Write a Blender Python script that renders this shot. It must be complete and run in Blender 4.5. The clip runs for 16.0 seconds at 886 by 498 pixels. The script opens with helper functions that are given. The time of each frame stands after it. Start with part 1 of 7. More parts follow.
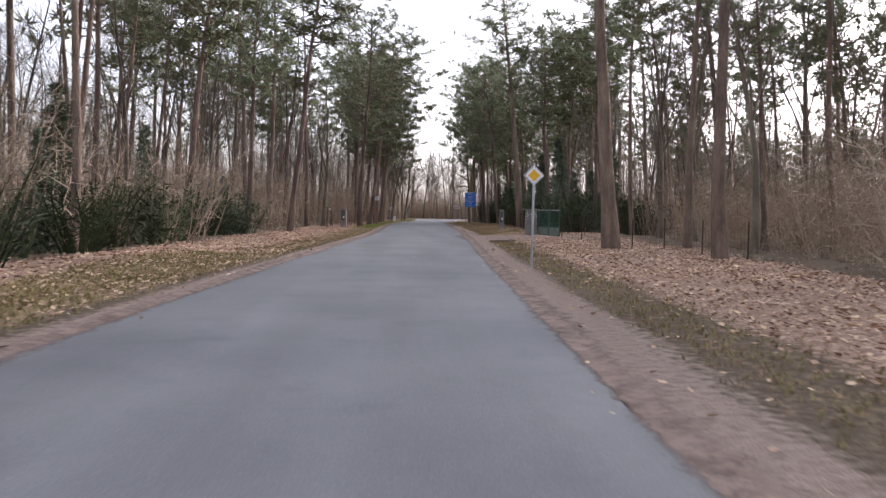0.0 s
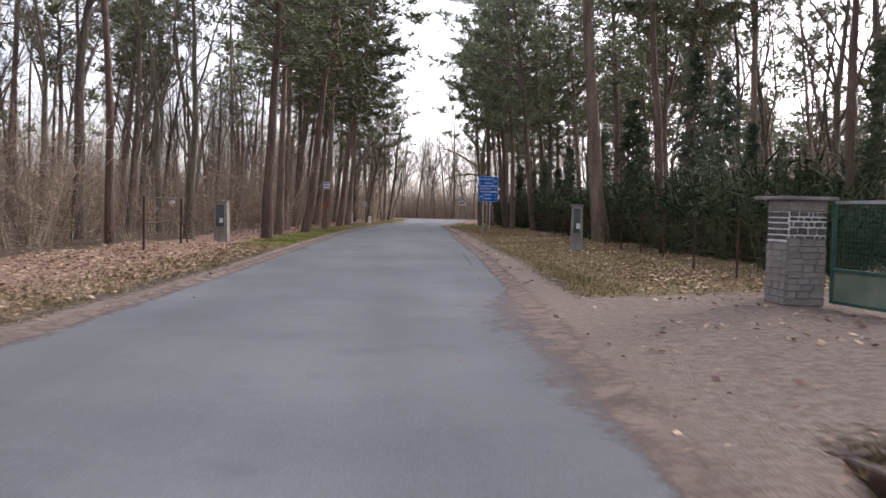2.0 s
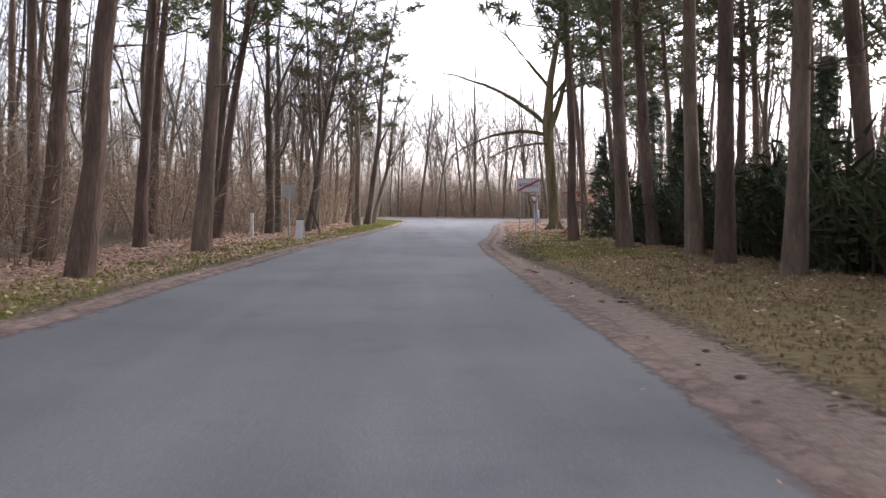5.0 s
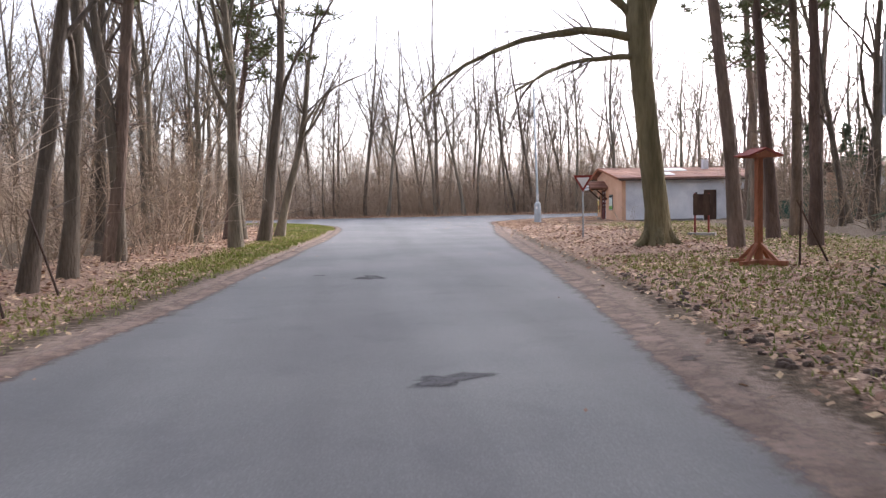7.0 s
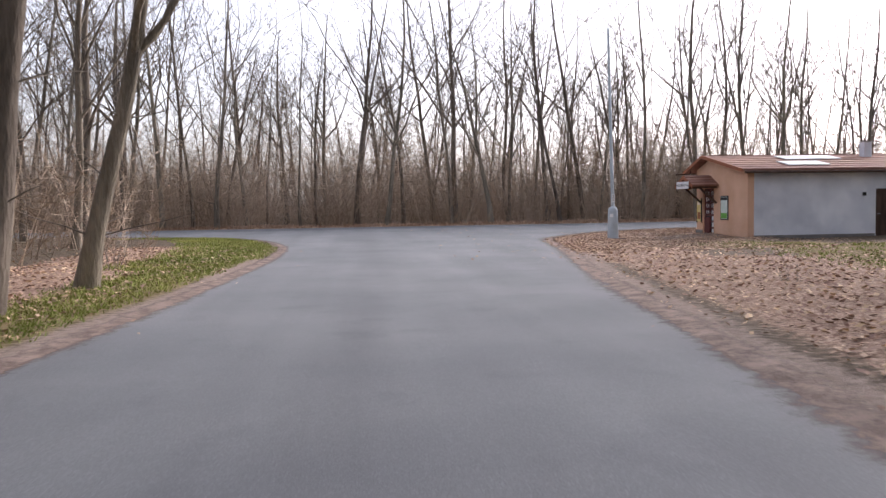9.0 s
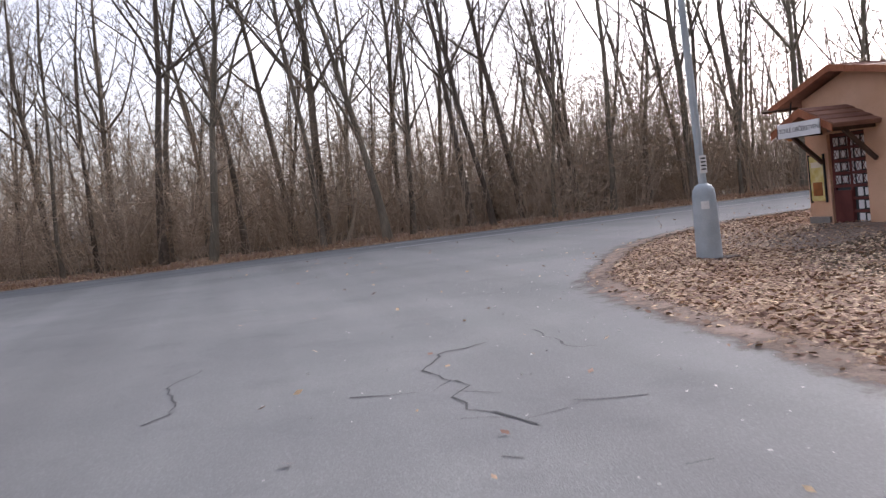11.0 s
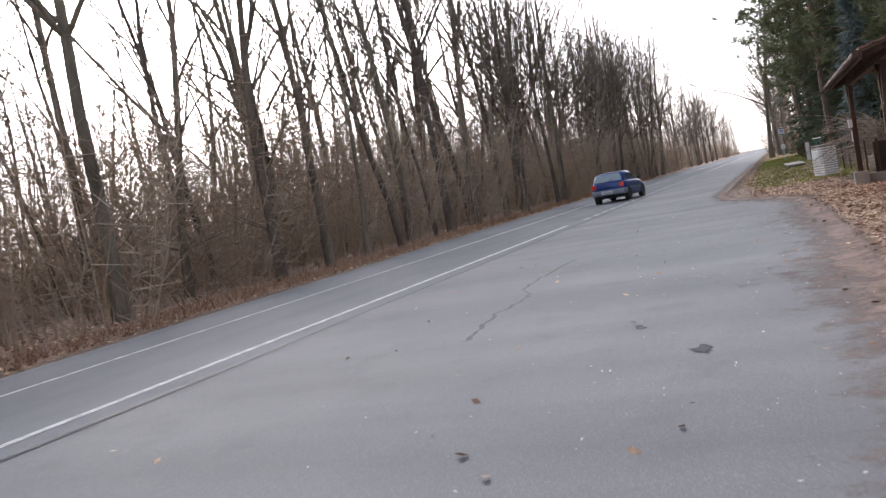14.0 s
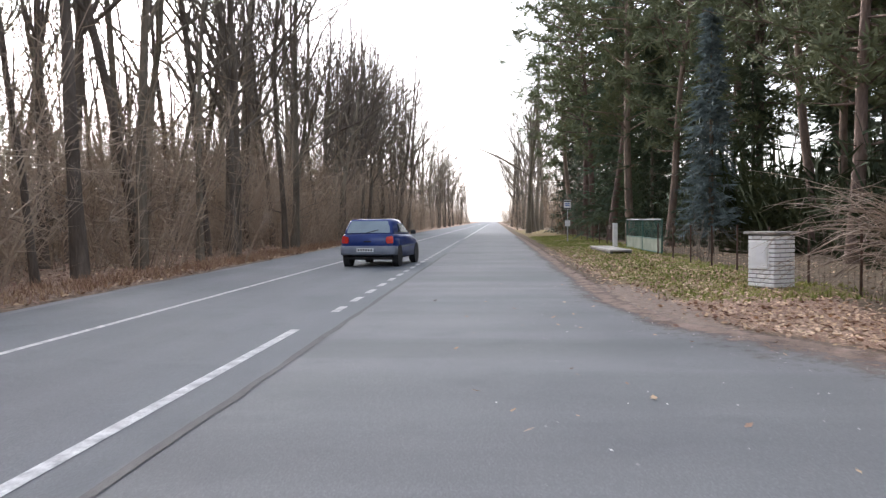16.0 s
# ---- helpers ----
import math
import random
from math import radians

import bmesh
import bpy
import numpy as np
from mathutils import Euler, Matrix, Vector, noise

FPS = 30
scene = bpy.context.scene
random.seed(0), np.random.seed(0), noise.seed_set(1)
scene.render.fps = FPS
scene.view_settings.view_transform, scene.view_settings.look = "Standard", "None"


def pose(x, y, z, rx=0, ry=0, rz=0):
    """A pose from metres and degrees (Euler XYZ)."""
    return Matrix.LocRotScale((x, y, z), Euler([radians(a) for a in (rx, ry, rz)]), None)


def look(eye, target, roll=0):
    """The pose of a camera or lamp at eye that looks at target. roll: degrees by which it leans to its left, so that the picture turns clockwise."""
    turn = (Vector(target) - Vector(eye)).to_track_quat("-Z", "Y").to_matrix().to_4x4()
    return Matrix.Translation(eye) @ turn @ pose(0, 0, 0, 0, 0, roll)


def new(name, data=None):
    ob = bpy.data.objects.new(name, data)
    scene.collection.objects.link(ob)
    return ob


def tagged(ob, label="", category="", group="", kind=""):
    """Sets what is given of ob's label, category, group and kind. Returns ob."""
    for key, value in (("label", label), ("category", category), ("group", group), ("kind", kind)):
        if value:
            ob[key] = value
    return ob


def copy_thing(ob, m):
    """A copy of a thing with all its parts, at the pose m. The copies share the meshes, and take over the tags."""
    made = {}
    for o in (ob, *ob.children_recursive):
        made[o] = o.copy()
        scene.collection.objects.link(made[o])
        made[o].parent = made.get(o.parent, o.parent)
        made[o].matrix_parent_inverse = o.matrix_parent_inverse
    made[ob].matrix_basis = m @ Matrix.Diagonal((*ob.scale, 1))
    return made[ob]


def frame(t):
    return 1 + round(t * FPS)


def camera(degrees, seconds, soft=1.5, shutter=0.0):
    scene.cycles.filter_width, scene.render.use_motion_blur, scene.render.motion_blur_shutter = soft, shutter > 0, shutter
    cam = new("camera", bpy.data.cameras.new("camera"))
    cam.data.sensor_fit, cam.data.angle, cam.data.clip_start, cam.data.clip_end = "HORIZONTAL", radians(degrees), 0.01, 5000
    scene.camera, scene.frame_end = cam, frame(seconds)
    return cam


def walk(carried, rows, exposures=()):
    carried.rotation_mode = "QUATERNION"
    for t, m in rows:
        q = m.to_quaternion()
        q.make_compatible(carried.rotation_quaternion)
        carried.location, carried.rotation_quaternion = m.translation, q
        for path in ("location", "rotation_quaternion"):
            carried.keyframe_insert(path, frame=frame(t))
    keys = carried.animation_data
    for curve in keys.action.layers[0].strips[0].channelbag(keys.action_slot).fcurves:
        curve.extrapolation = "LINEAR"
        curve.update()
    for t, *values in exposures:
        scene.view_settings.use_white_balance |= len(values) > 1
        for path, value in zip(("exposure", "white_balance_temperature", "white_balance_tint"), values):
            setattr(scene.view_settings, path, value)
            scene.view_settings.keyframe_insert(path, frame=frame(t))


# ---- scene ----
cam = camera(54.9, 16.0, 1.35, 0.1)
PATH = [
    (0, (-4.593, -5.305, 1.323), (-4.476, -3.31, 1.238), 1.2),
    (0.5, (-3.972, 4.269, 1.341), (-3.883, 6.265, 1.258), 1.0),
    (1, (-3.584, 13.54, 1.321), (-3.49, 15.536, 1.234), 1.1),
    (1.5, (-3.063, 22.552, 1.321), (-2.971, 24.548, 1.237), 0.6),
    (2, (-2.411, 31.449, 1.333), (-2.291, 33.444, 1.244), 1.4),
    (2.5, (-1.94, 39.667, 1.322), (-1.845, 41.663, 1.237), 2.3),
    (3, (-1.533, 46.983, 1.366), (-1.468, 48.98, 1.281), 2.7),
    (3.5, (-1.251, 55.961, 1.322), (-1.142, 57.956, 1.237), 2.2),
    (4, (-1.009, 63.589, 1.334), (-0.904, 65.584, 1.25), 2.4),
    (4.2, (-0.974, 66.416, 1.327), (-0.892, 68.413, 1.238), 1.5),
    (6.3, (-0.788, 95.985, 1.307), (-0.623, 97.975, 1.199), -0.9),
    (6.5, (-0.812, 98.446, 1.326), (-0.61, 100.433, 1.223), -0.6),
    (7, (-0.164, 103.559, 1.339), (0.068, 105.542, 1.224), -1.1),
    (7.5, (0.386, 108.22, 1.312), (0.602, 110.205, 1.207), -0.8),
    (8, (1.183, 112.513, 1.326), (1.355, 114.503, 1.226), -1.2),
    (8.2, (1.432, 114.196, 1.336), (1.594, 116.186, 1.237), -1.1),
    (10.3, (2.64, 136.389, 1.328), (3.004, 138.352, 1.194), -3.1),
    (10.5, (3.058, 138.145, 1.332), (3.454, 140.101, 1.2), -4.2),
    (11, (3.972, 142.283, 1.334), (4.462, 144.219, 1.218), -6.5),
    (11.5, (4.944, 146.162, 1.329), (5.529, 148.070, 1.201), -8.7),
    (12, (6.095, 150.091, 1.306), (6.909, 151.913, 1.184), -10.5),
    (12.5, (8.080, 153.839, 1.315), (9.159, 155.518, 1.200), -11.5),
    (13, (9.746, 156.949, 1.329), (11.221, 158.294, 1.212), -10.5),
    (13.5, (12.091, 160.527, 1.345), (13.849, 161.474, 1.237), -9.6),
    (14, (15.112, 162.012, 1.345), (16.962, 162.763, 1.239), -10.0),
    (14.5, (18.869, 163.413, 1.337), (20.795, 163.947, 1.255), -10.2),
    (15, (22.775, 164.697, 1.334), (24.750, 165.002, 1.250), -7.5),
    (15.5, (26.560, 165.288, 1.330), (28.550, 165.475, 1.246), -1.9),
    (16, (30.308, 165.740, 1.330), (32.303, 165.864, 1.263), -0.5),
]
EXPOSURES = [(0, 1.36, 6200, 20), (2, 1.46, 6180, 20), (4, 1.56, 6180, 20), (6.3, 1.72, 6180, 20), (7.2, 1.68, 6180, 20), (8, 1.48, 6180, 20), (10.5, 1.08, 6170, 20), (11.5, 1.1, 6160, 20), (12.5, 1.3, 6140, 18), (13, 1.3, 6140, 18), (13.5, 1.28, 6130, 17), (14, 1.3, 6120, 16), (15, 1.46, 6110, 15), (16, 1.6, 6100, 14)]
walk(cam, [(t, look(eye, target, roll)) for t, eye, target, roll in PATH], EXPOSURES)

# ---- light ----
world = bpy.data.worlds.new("overcast_sky")
scene.world = world
world.use_nodes = True
wn, wl = world.node_tree.nodes, world.node_tree.links
wn.clear()
SUN_EL, SUN_AZ = radians(24), radians(55)      # veiled sun, ahead and to the east of the side road
sky = wn.new("ShaderNodeTexSky")
sky.sky_type, sky.sun_disc = "NISHITA", False
sky.sun_elevation, sky.sun_rotation = SUN_EL, SUN_AZ
sky.air_density, sky.dust_density, sky.ozone_density = 1.0, 3.0, 1.0
soften = wn.new("ShaderNodeHueSaturation")
soften.inputs["Saturation"].default_value = 0.35
wbg = wn.new("ShaderNodeBackground")
wbg.inputs["Strength"].default_value = 0.15
wout = wn.new("ShaderNodeOutputWorld")
wl.new(sky.outputs[0], soften.inputs["Color"])
wl.new(soften.outputs[0], wbg.inputs["Color"])
wl.new(wbg.outputs[0], wout.inputs["Surface"])
sun_data = bpy.data.lights.new("sun", "SUN")
sun_data.energy, sun_data.angle, sun_data.color = 0.9, radians(14), (1.0, 0.93, 0.84)
sun = new("sun", sun_data)
sun.matrix_world = look((0, 0, 60), (-60 * math.sin(SUN_AZ) / math.tan(SUN_EL), -60 * math.cos(SUN_AZ) / math.tan(SUN_EL), 0))


# ---- materials ----
def mat(name, c1, c2, scale=4.0, rough=0.85, bump=0.3, fine=60.0, metal=0.0, rand=0.0, isl=0.0, stretch=(1, 1, 1), c3=None, spec=0.3, bdist=0.02):
    """Two-scale procedural surface: broad mottling between c1 and c2, fine grain, relief; rand/isl vary the value by object or by piece."""
    m = bpy.data.materials.new(name)
    m.use_nodes = True
    n, l = m.node_tree.nodes, m.node_tree.links
    p = n["Principled BSDF"]
    p.inputs["Roughness"].default_value = rough
    p.inputs["Metallic"].default_value = metal
    p.inputs["Specular IOR Level"].default_value = spec
    tc = n.new("ShaderNodeTexCoord")
    mp = n.new("ShaderNodeMapping")
    mp.inputs["Scale"].default_value = stretch
    l.new(tc.outputs["Object"], mp.inputs["Vector"])
    a = n.new("ShaderNodeTexNoise")
    a.inputs["Scale"].default_value, a.inputs["Detail"].default_value = scale, 5
    b = n.new("ShaderNodeTexNoise")
    b.inputs["Scale"].default_value, b.inputs["Detail"].default_value = fine, 3
    for t in (a, b):
        l.new(mp.outputs[0], t.inputs["Vector"])
    ramp = n.new("ShaderNodeValToRGB")
    ramp.color_ramp.elements[0].position, ramp.color_ramp.elements[1].position = 0.32, 0.68
    ramp.color_ramp.elements[0].color, ramp.color_ramp.elements[1].color = (*c1, 1), (*c2, 1)
    if c3:
        e = ramp.color_ramp.elements.new(0.52)
        e.color = (*c3, 1)
    l.new(a.outputs["Fac"], ramp.inputs["Fac"])
    col = ramp.outputs["Color"]
    g = n.new("ShaderNodeMapRange")
    g.inputs["From Min"].default_value, g.inputs["From Max"].default_value = 0.25, 0.75
    grain = 0.06 if rough <= 0.6 else 0.22      # paint and metal are smoother than stone or bark
    g.inputs["To Min"].default_value, g.inputs["To Max"].default_value = 1 - grain, 1 + grain
    l.new(b.outputs["Fac"], g.inputs["Value"])
    hs = n.new("ShaderNodeHueSaturation")
    l.new(col, hs.inputs["Color"])
    val = g.outputs["Result"]
    if rand or isl:
        info = n.new("ShaderNodeObjectInfo") if rand else n.new("ShaderNodeNewGeometry")
        src = info.outputs["Random"] if rand else info.outputs["Random Per Island"]
        r = n.new("ShaderNodeMapRange")
        amount = rand or isl
        r.inputs["To Min"].default_value, r.inputs["To Max"].default_value = 1 - amount, 1 + amount
        l.new(src, r.inputs["Value"])
        mu = n.new("ShaderNodeMath")
        mu.operation = "MULTIPLY"
        l.new(val, mu.inputs[0])
        l.new(r.outputs["Result"], mu.inputs[1])
        val = mu.outputs[0]
        hr = n.new("ShaderNodeMapRange")
        hr.inputs["To Min"].default_value, hr.inputs["To Max"].default_value = 0.5 - amount * 0.05, 0.5 + amount * 0.05
        l.new(src, hr.inputs["Value"])
        l.new(hr.outputs["Result"], hs.inputs["Hue"])
    l.new(val, hs.inputs["Value"])
    l.new(hs.outputs["Color"], p.inputs["Base Color"])
    if bump:
        bp = n.new("ShaderNodeBump")
        bp.inputs["Strength"].default_value, bp.inputs["Distance"].default_value = bump, bdist
        l.new(b.outputs["Fac"], bp.inputs["Height"])
        l.new(bp.outputs["Normal"], p.inputs["Normal"])
    return m


def asphalt_mat(name, c1, c2, run):
    """Worn pale chip-seal: stone grain, tyre-polished bands along the lanes, damp and patched blotches, sparse fine cracks."""
    m = mat(name, c1, c2, 0.35, 0.75, 0.5, 90.0, bdist=0.006)
    n, l = m.node_tree.nodes, m.node_tree.links
    p = n["Principled BSDF"]
    base = p.inputs["Base Color"].links[0].from_socket
    tc = n.new("ShaderNodeTexCoord")
    w = n.new("ShaderNodeTexNoise")
    w.inputs["Scale"].default_value, w.inputs["Detail"].default_value = 1.3, 6
    l.new(tc.outputs["Object"], w.inputs["Vector"])
    blot = n.new("ShaderNodeMapRange")
    blot.inputs["From Min"].default_value, blot.inputs["From Max"].default_value = 0.56, 0.74
    blot.inputs["To Max"].default_value = 0.35
    l.new(w.outputs["Fac"], blot.inputs["Value"])
    mix = n.new("ShaderNodeMixRGB")
    mix.blend_type = "MULTIPLY"
    mix.inputs["Color2"].default_value = (0.62, 0.62, 0.66, 1)
    l.new(blot.outputs["Result"], mix.inputs["Fac"])
    l.new(base, mix.inputs["Color1"])
    st = n.new("ShaderNodeTexVoronoi")
    st.inputs["Scale"].default_value = 45
    l.new(tc.outputs["Object"], st.inputs["Vector"])
    chip = n.new("ShaderNodeMapRange")
    chip.inputs["From Min"].default_value, chip.inputs["From Max"].default_value = 0.0, 0.5
    chip.inputs["To Min"].default_value, chip.inputs["To Max"].default_value = 1.12, 0.86
    l.new(st.outputs["Distance"], chip.inputs["Value"])
    mul = n.new("ShaderNodeMixRGB")
    mul.blend_type = "MULTIPLY"
    mul.inputs["Fac"].default_value = 1
    l.new(mix.outputs["Color"], mul.inputs["Color1"])
    l.new(chip.outputs["Result"], mul.inputs["Color2"])
    along = n.new("ShaderNodeMapping")
    along.inputs["Scale"].default_value = run
    l.new(tc.outputs["Object"], along.inputs["Vector"])
    band = n.new("ShaderNodeTexNoise")
    band.inputs["Scale"].default_value, band.inputs["Detail"].default_value = 1.0, 4
    l.new(along.outputs[0], band.inputs["Vector"])
    tone = n.new("ShaderNodeMapRange")
    tone.inputs["From Min"].default_value, tone.inputs["From Max"].default_value = 0.3, 0.7
    tone.inputs["To Min"].default_value, tone.inputs["To Max"].default_value = 0.84, 1.13
    l.new(band.outputs["Fac"], tone.inputs["Value"])
    worn = n.new("ShaderNodeMixRGB")
    worn.blend_type = "MULTIPLY"
    worn.inputs["Fac"].default_value = 1
    l.new(mul.outputs["Color"], worn.inputs["Color1"])
    l.new(tone.outputs["Result"], worn.inputs["Color2"])
    l.new(worn.outputs["Color"], p.inputs["Base Color"])
    return m


def ground_mat():
    """Forest floor that passes into leaf litter, dry grass and bare soil by the sheet's own cover values."""
    m = bpy.data.materials.new("forest_ground")
    m.use_nodes = True
    n, l = m.node_tree.nodes, m.node_tree.links
    p = n["Principled BSDF"]
    p.inputs["Roughness"].default_value = 0.95
    p.inputs["Specular IOR Level"].default_value = 0.1
    tc = n.new("ShaderNodeTexCoord")

    def noise_tex(scale, detail=5.0):
        t = n.new("ShaderNodeTexNoise")
        t.inputs["Scale"].default_value, t.inputs["Detail"].default_value = scale, detail
        l.new(tc.outputs["Object"], t.inputs["Vector"])
        return t.outputs["Fac"]

    def ramp(fac, stops):
        r = n.new("ShaderNodeValToRGB")
        for i, (pos, c) in enumerate(stops):
            e = r.color_ramp.elements[i] if i < 2 else r.color_ramp.elements.new(pos)
            e.position, e.color = pos, (*c, 1)
        l.new(fac, r.inputs["Fac"])
        return r.outputs["Color"]

    f1, f2, f3 = noise_tex(0.5), noise_tex(9, 6), noise_tex(45, 4)
    vor = n.new("ShaderNodeTexVoronoi")
    vor.inputs["Scale"].default_value = 26
    l.new(tc.outputs["Object"], vor.inputs["Vector"])
    sep = n.new("ShaderNodeSeparateColor")
    l.new(vor.outputs["Color"], sep.inputs["Color"])
    floor = ramp(f2, [(0.3, (0.09, 0.07, 0.048)), (0.7, (0.19, 0.145, 0.1))])
    litter = ramp(sep.outputs[0], [(0.0, (0.2, 0.128, 0.087)), (1.0, (0.54, 0.4, 0.3)), (0.5, (0.33, 0.22, 0.16))])
    grass = ramp(f2, [(0.3, (0.155, 0.125, 0.055)), (0.72, (0.32, 0.24, 0.125))])
    soil = ramp(f2, [(0.3, (0.23, 0.175, 0.14)), (0.7, (0.36, 0.285, 0.235))])
    at = n.new("ShaderNodeVertexColor")
    at.layer_name = "cover"
    ch = n.new("ShaderNodeSeparateColor")
    l.new(at.outputs["Color"], ch.inputs["Color"])

    def breakup(sock, a):
        add = n.new("ShaderNodeMath")
        add.operation = "ADD"
        l.new(sock, add.inputs[0])
        sub = n.new("ShaderNodeMath")
        sub.operation = "MULTIPLY_ADD"
        l.new(f2, sub.inputs[0])
        sub.inputs[1].default_value, sub.inputs[2].default_value = a, -a / 2
        l.new(sub.outputs[0], add.inputs[1])
        r = n.new("ShaderNodeMapRange")
        r.inputs["From Min"].default_value, r.inputs["From Max"].default_value = 0.35, 0.65
        l.new(add.outputs[0], r.inputs["Value"])
        return r.outputs["Result"]

    col = floor
    for i, c in ((0, litter), (1, grass), (2, soil)):
        mx = n.new("ShaderNodeMixRGB")
        l.new(breakup(ch.outputs[i], 0.9), mx.inputs["Fac"])
        l.new(col, mx.inputs["Color1"])
        l.new(c, mx.inputs["Color2"])
        col = mx.outputs["Color"]
    hs = n.new("ShaderNodeHueSaturation")
    mr = n.new("ShaderNodeMapRange")
    mr.inputs["From Min"].default_value, mr.inputs["From Max"].default_value = 0.3, 0.7
    mr.inputs["To Min"].default_value, mr.inputs["To Max"].default_value = 0.75, 1.25
    l.new(f3, mr.inputs["Value"])
    l.new(mr.outputs["Result"], hs.inputs["Value"])
    l.new(col, hs.inputs["Color"])
    l.new(hs.outputs["Color"], p.inputs["Base Color"])
    bp = n.new("ShaderNodeBump")
    bp.inputs["Strength"].default_value, bp.inputs["Distance"].default_value = 0.7, 0.04
    l.new(f3, bp.inputs["Height"])
    l.new(bp.outputs["Normal"], p.inputs["Normal"])
    return m


ASPHALT = asphalt_mat("asphalt", (0.178, 0.183, 0.188), (0.234, 0.237, 0.238), (0.75, 0.05, 1))
MAINASPHALT = asphalt_mat("main_road_asphalt", (0.14, 0.15, 0.162), (0.186, 0.196, 0.204), (0.04, 0.8, 1))
GROUND = ground_mat()


def fringe_mat(name, c1, c2):
    """A thin layer on the asphalt that breaks up into patches towards its rim."""
    m = mat(name, c1, c2, 2.0, 0.95, 0.25, 60)
    n, l = m.node_tree.nodes, m.node_tree.links
    p = n["Principled BSDF"]
    at = n.new("ShaderNodeVertexColor")
    at.layer_name = "cover"
    tc = n.new("ShaderNodeTexCoord")
    a = n.new("ShaderNodeTexNoise")
    a.inputs["Scale"].default_value, a.inputs["Detail"].default_value, a.inputs["Roughness"].default_value = 3.0, 10, 0.78
    l.new(tc.outputs["Object"], a.inputs["Vector"])
    k = n.new("ShaderNodeMath")
    k.operation = "MULTIPLY_ADD"
    k.inputs[1].default_value, k.inputs[2].default_value = 2.0, -1.0
    l.new(a.outputs["Fac"], k.inputs[0])
    s = n.new("ShaderNodeMath")
    s.operation = "ADD"
    l.new(k.outputs[0], s.inputs[0])
    l.new(at.outputs["Color"], s.inputs[1])
    r = n.new("ShaderNodeMapRange")
    r.inputs["From Min"].default_value, r.inputs["From Max"].default_value = 0.25, 0.85
    l.new(s.outputs[0], r.inputs["Value"])
    tr = n.new("ShaderNodeBsdfTransparent")
    mx = n.new("ShaderNodeMixShader")
    l.new(r.outputs["Result"], mx.inputs["Fac"])
    l.new(tr.outputs[0], mx.inputs[1])
    l.new(p.outputs[0], mx.inputs[2])
    l.new(mx.outputs[0], n["Material Output"].inputs["Surface"])
    return m


FRINGE = fringe_mat("washed_soil", (0.2, 0.145, 0.115), (0.33, 0.245, 0.2))
LITTER = mat("fallen_leaves", (0.34, 0.2, 0.125), (0.67, 0.485, 0.345), 0.8, 0.8, 0, 30, isl=0.45)
GRASS = mat("grass_blades", (0.17, 0.145, 0.055), (0.34, 0.265, 0.13), 0.4, 0.8, 0, 20, isl=0.35)
GREENGRASS = mat("fresh_grass_blades", (0.15, 0.2, 0.035), (0.36, 0.37, 0.1), 0.4, 0.8, 0, 20, isl=0.3)
MUD = mat("dark_mud", (0.07, 0.05, 0.038), (0.15, 0.11, 0.085), 6.0, 0.9, 0.5, 50, isl=0.3)
CHIPPING = mat("pale_grit", (0.45, 0.43, 0.42), (0.7, 0.67, 0.64), 3, 0.8, 0, 20, isl=0.3)
DRYGRASS = mat("dry_grass", (0.27, 0.16, 0.1), (0.42, 0.28, 0.18), 0.4, 0.85, 0, 20, isl=0.3)
BARK = mat("grey_brown_bark", (0.1, 0.083, 0.063), (0.222, 0.186, 0.144), 2.5, 0.95, 0.9, 22, rand=0.28, stretch=(1, 1, 0.22), bdist=0.04)
OAKBARK = mat("oak_bark", (0.125, 0.105, 0.055), (0.26, 0.215, 0.12), 2.2, 0.95, 1.0, 16, stretch=(1, 1, 0.18), bdist=0.06)
PINEBARK = mat("pine_bark", (0.115, 0.083, 0.066), (0.245, 0.175, 0.137), 2.5, 0.95, 0.9, 18, rand=0.25, stretch=(1, 1, 0.25), bdist=0.05)
TWIG = mat("bare_twigs", (0.125, 0.103, 0.082), (0.225, 0.188, 0.15), 1.5, 0.9, 0, 12, rand=0.25)
THICKET = mat("brown_thicket", (0.29, 0.22, 0.155), (0.43, 0.34, 0.255), 0.25, 0.95, 0, 8, isl=0.2)
NEEDLE = mat("pine_needles", (0.115, 0.132, 0.07), (0.21, 0.225, 0.12), 0.9, 0.8, 0, 14, rand=0.25)
SPRUCE = mat("spruce_needles", (0.066, 0.086, 0.054), (0.138, 0.168, 0.102), 0.9, 0.8, 0, 14, rand=0.25)
BLUESPRUCE = mat("silver_spruce_needles", (0.075, 0.1, 0.095), (0.17, 0.21, 0.2), 0.9, 0.8, 0, 14)
CEDAR = mat("evergreen_shrub", (0.026, 0.036, 0.017), (0.07, 0.083, 0.037), 0.6, 0.85, 0, 10, rand=0.2)
PALETWIG = mat("pale_shrub_twigs", (0.26, 0.2, 0.15), (0.42, 0.34, 0.27), 3, 0.85, 0, 20, isl=0.2)
WHITEPAINT = mat("white_road_paint", (0.36, 0.36, 0.365), (0.74, 0.74, 0.72), 5.0, 0.7, 0.2, 40)
SEAM = mat("tar_seam", (0.03, 0.03, 0.033), (0.06, 0.06, 0.062), 3.0, 0.6, 0.3, 50)
PATCH = fringe_mat("dark_patch", (0.07, 0.07, 0.076), (0.12, 0.12, 0.126))
CONCRETE = mat("concrete", (0.3, 0.285, 0.26), (0.46, 0.44, 0.4), 2.0, 0.9, 0.4, 50)
GALV = mat("galvanised_steel", (0.34, 0.36, 0.37), (0.5, 0.52, 0.53), 3.0, 0.5, 0.1, 40, metal=0.6)
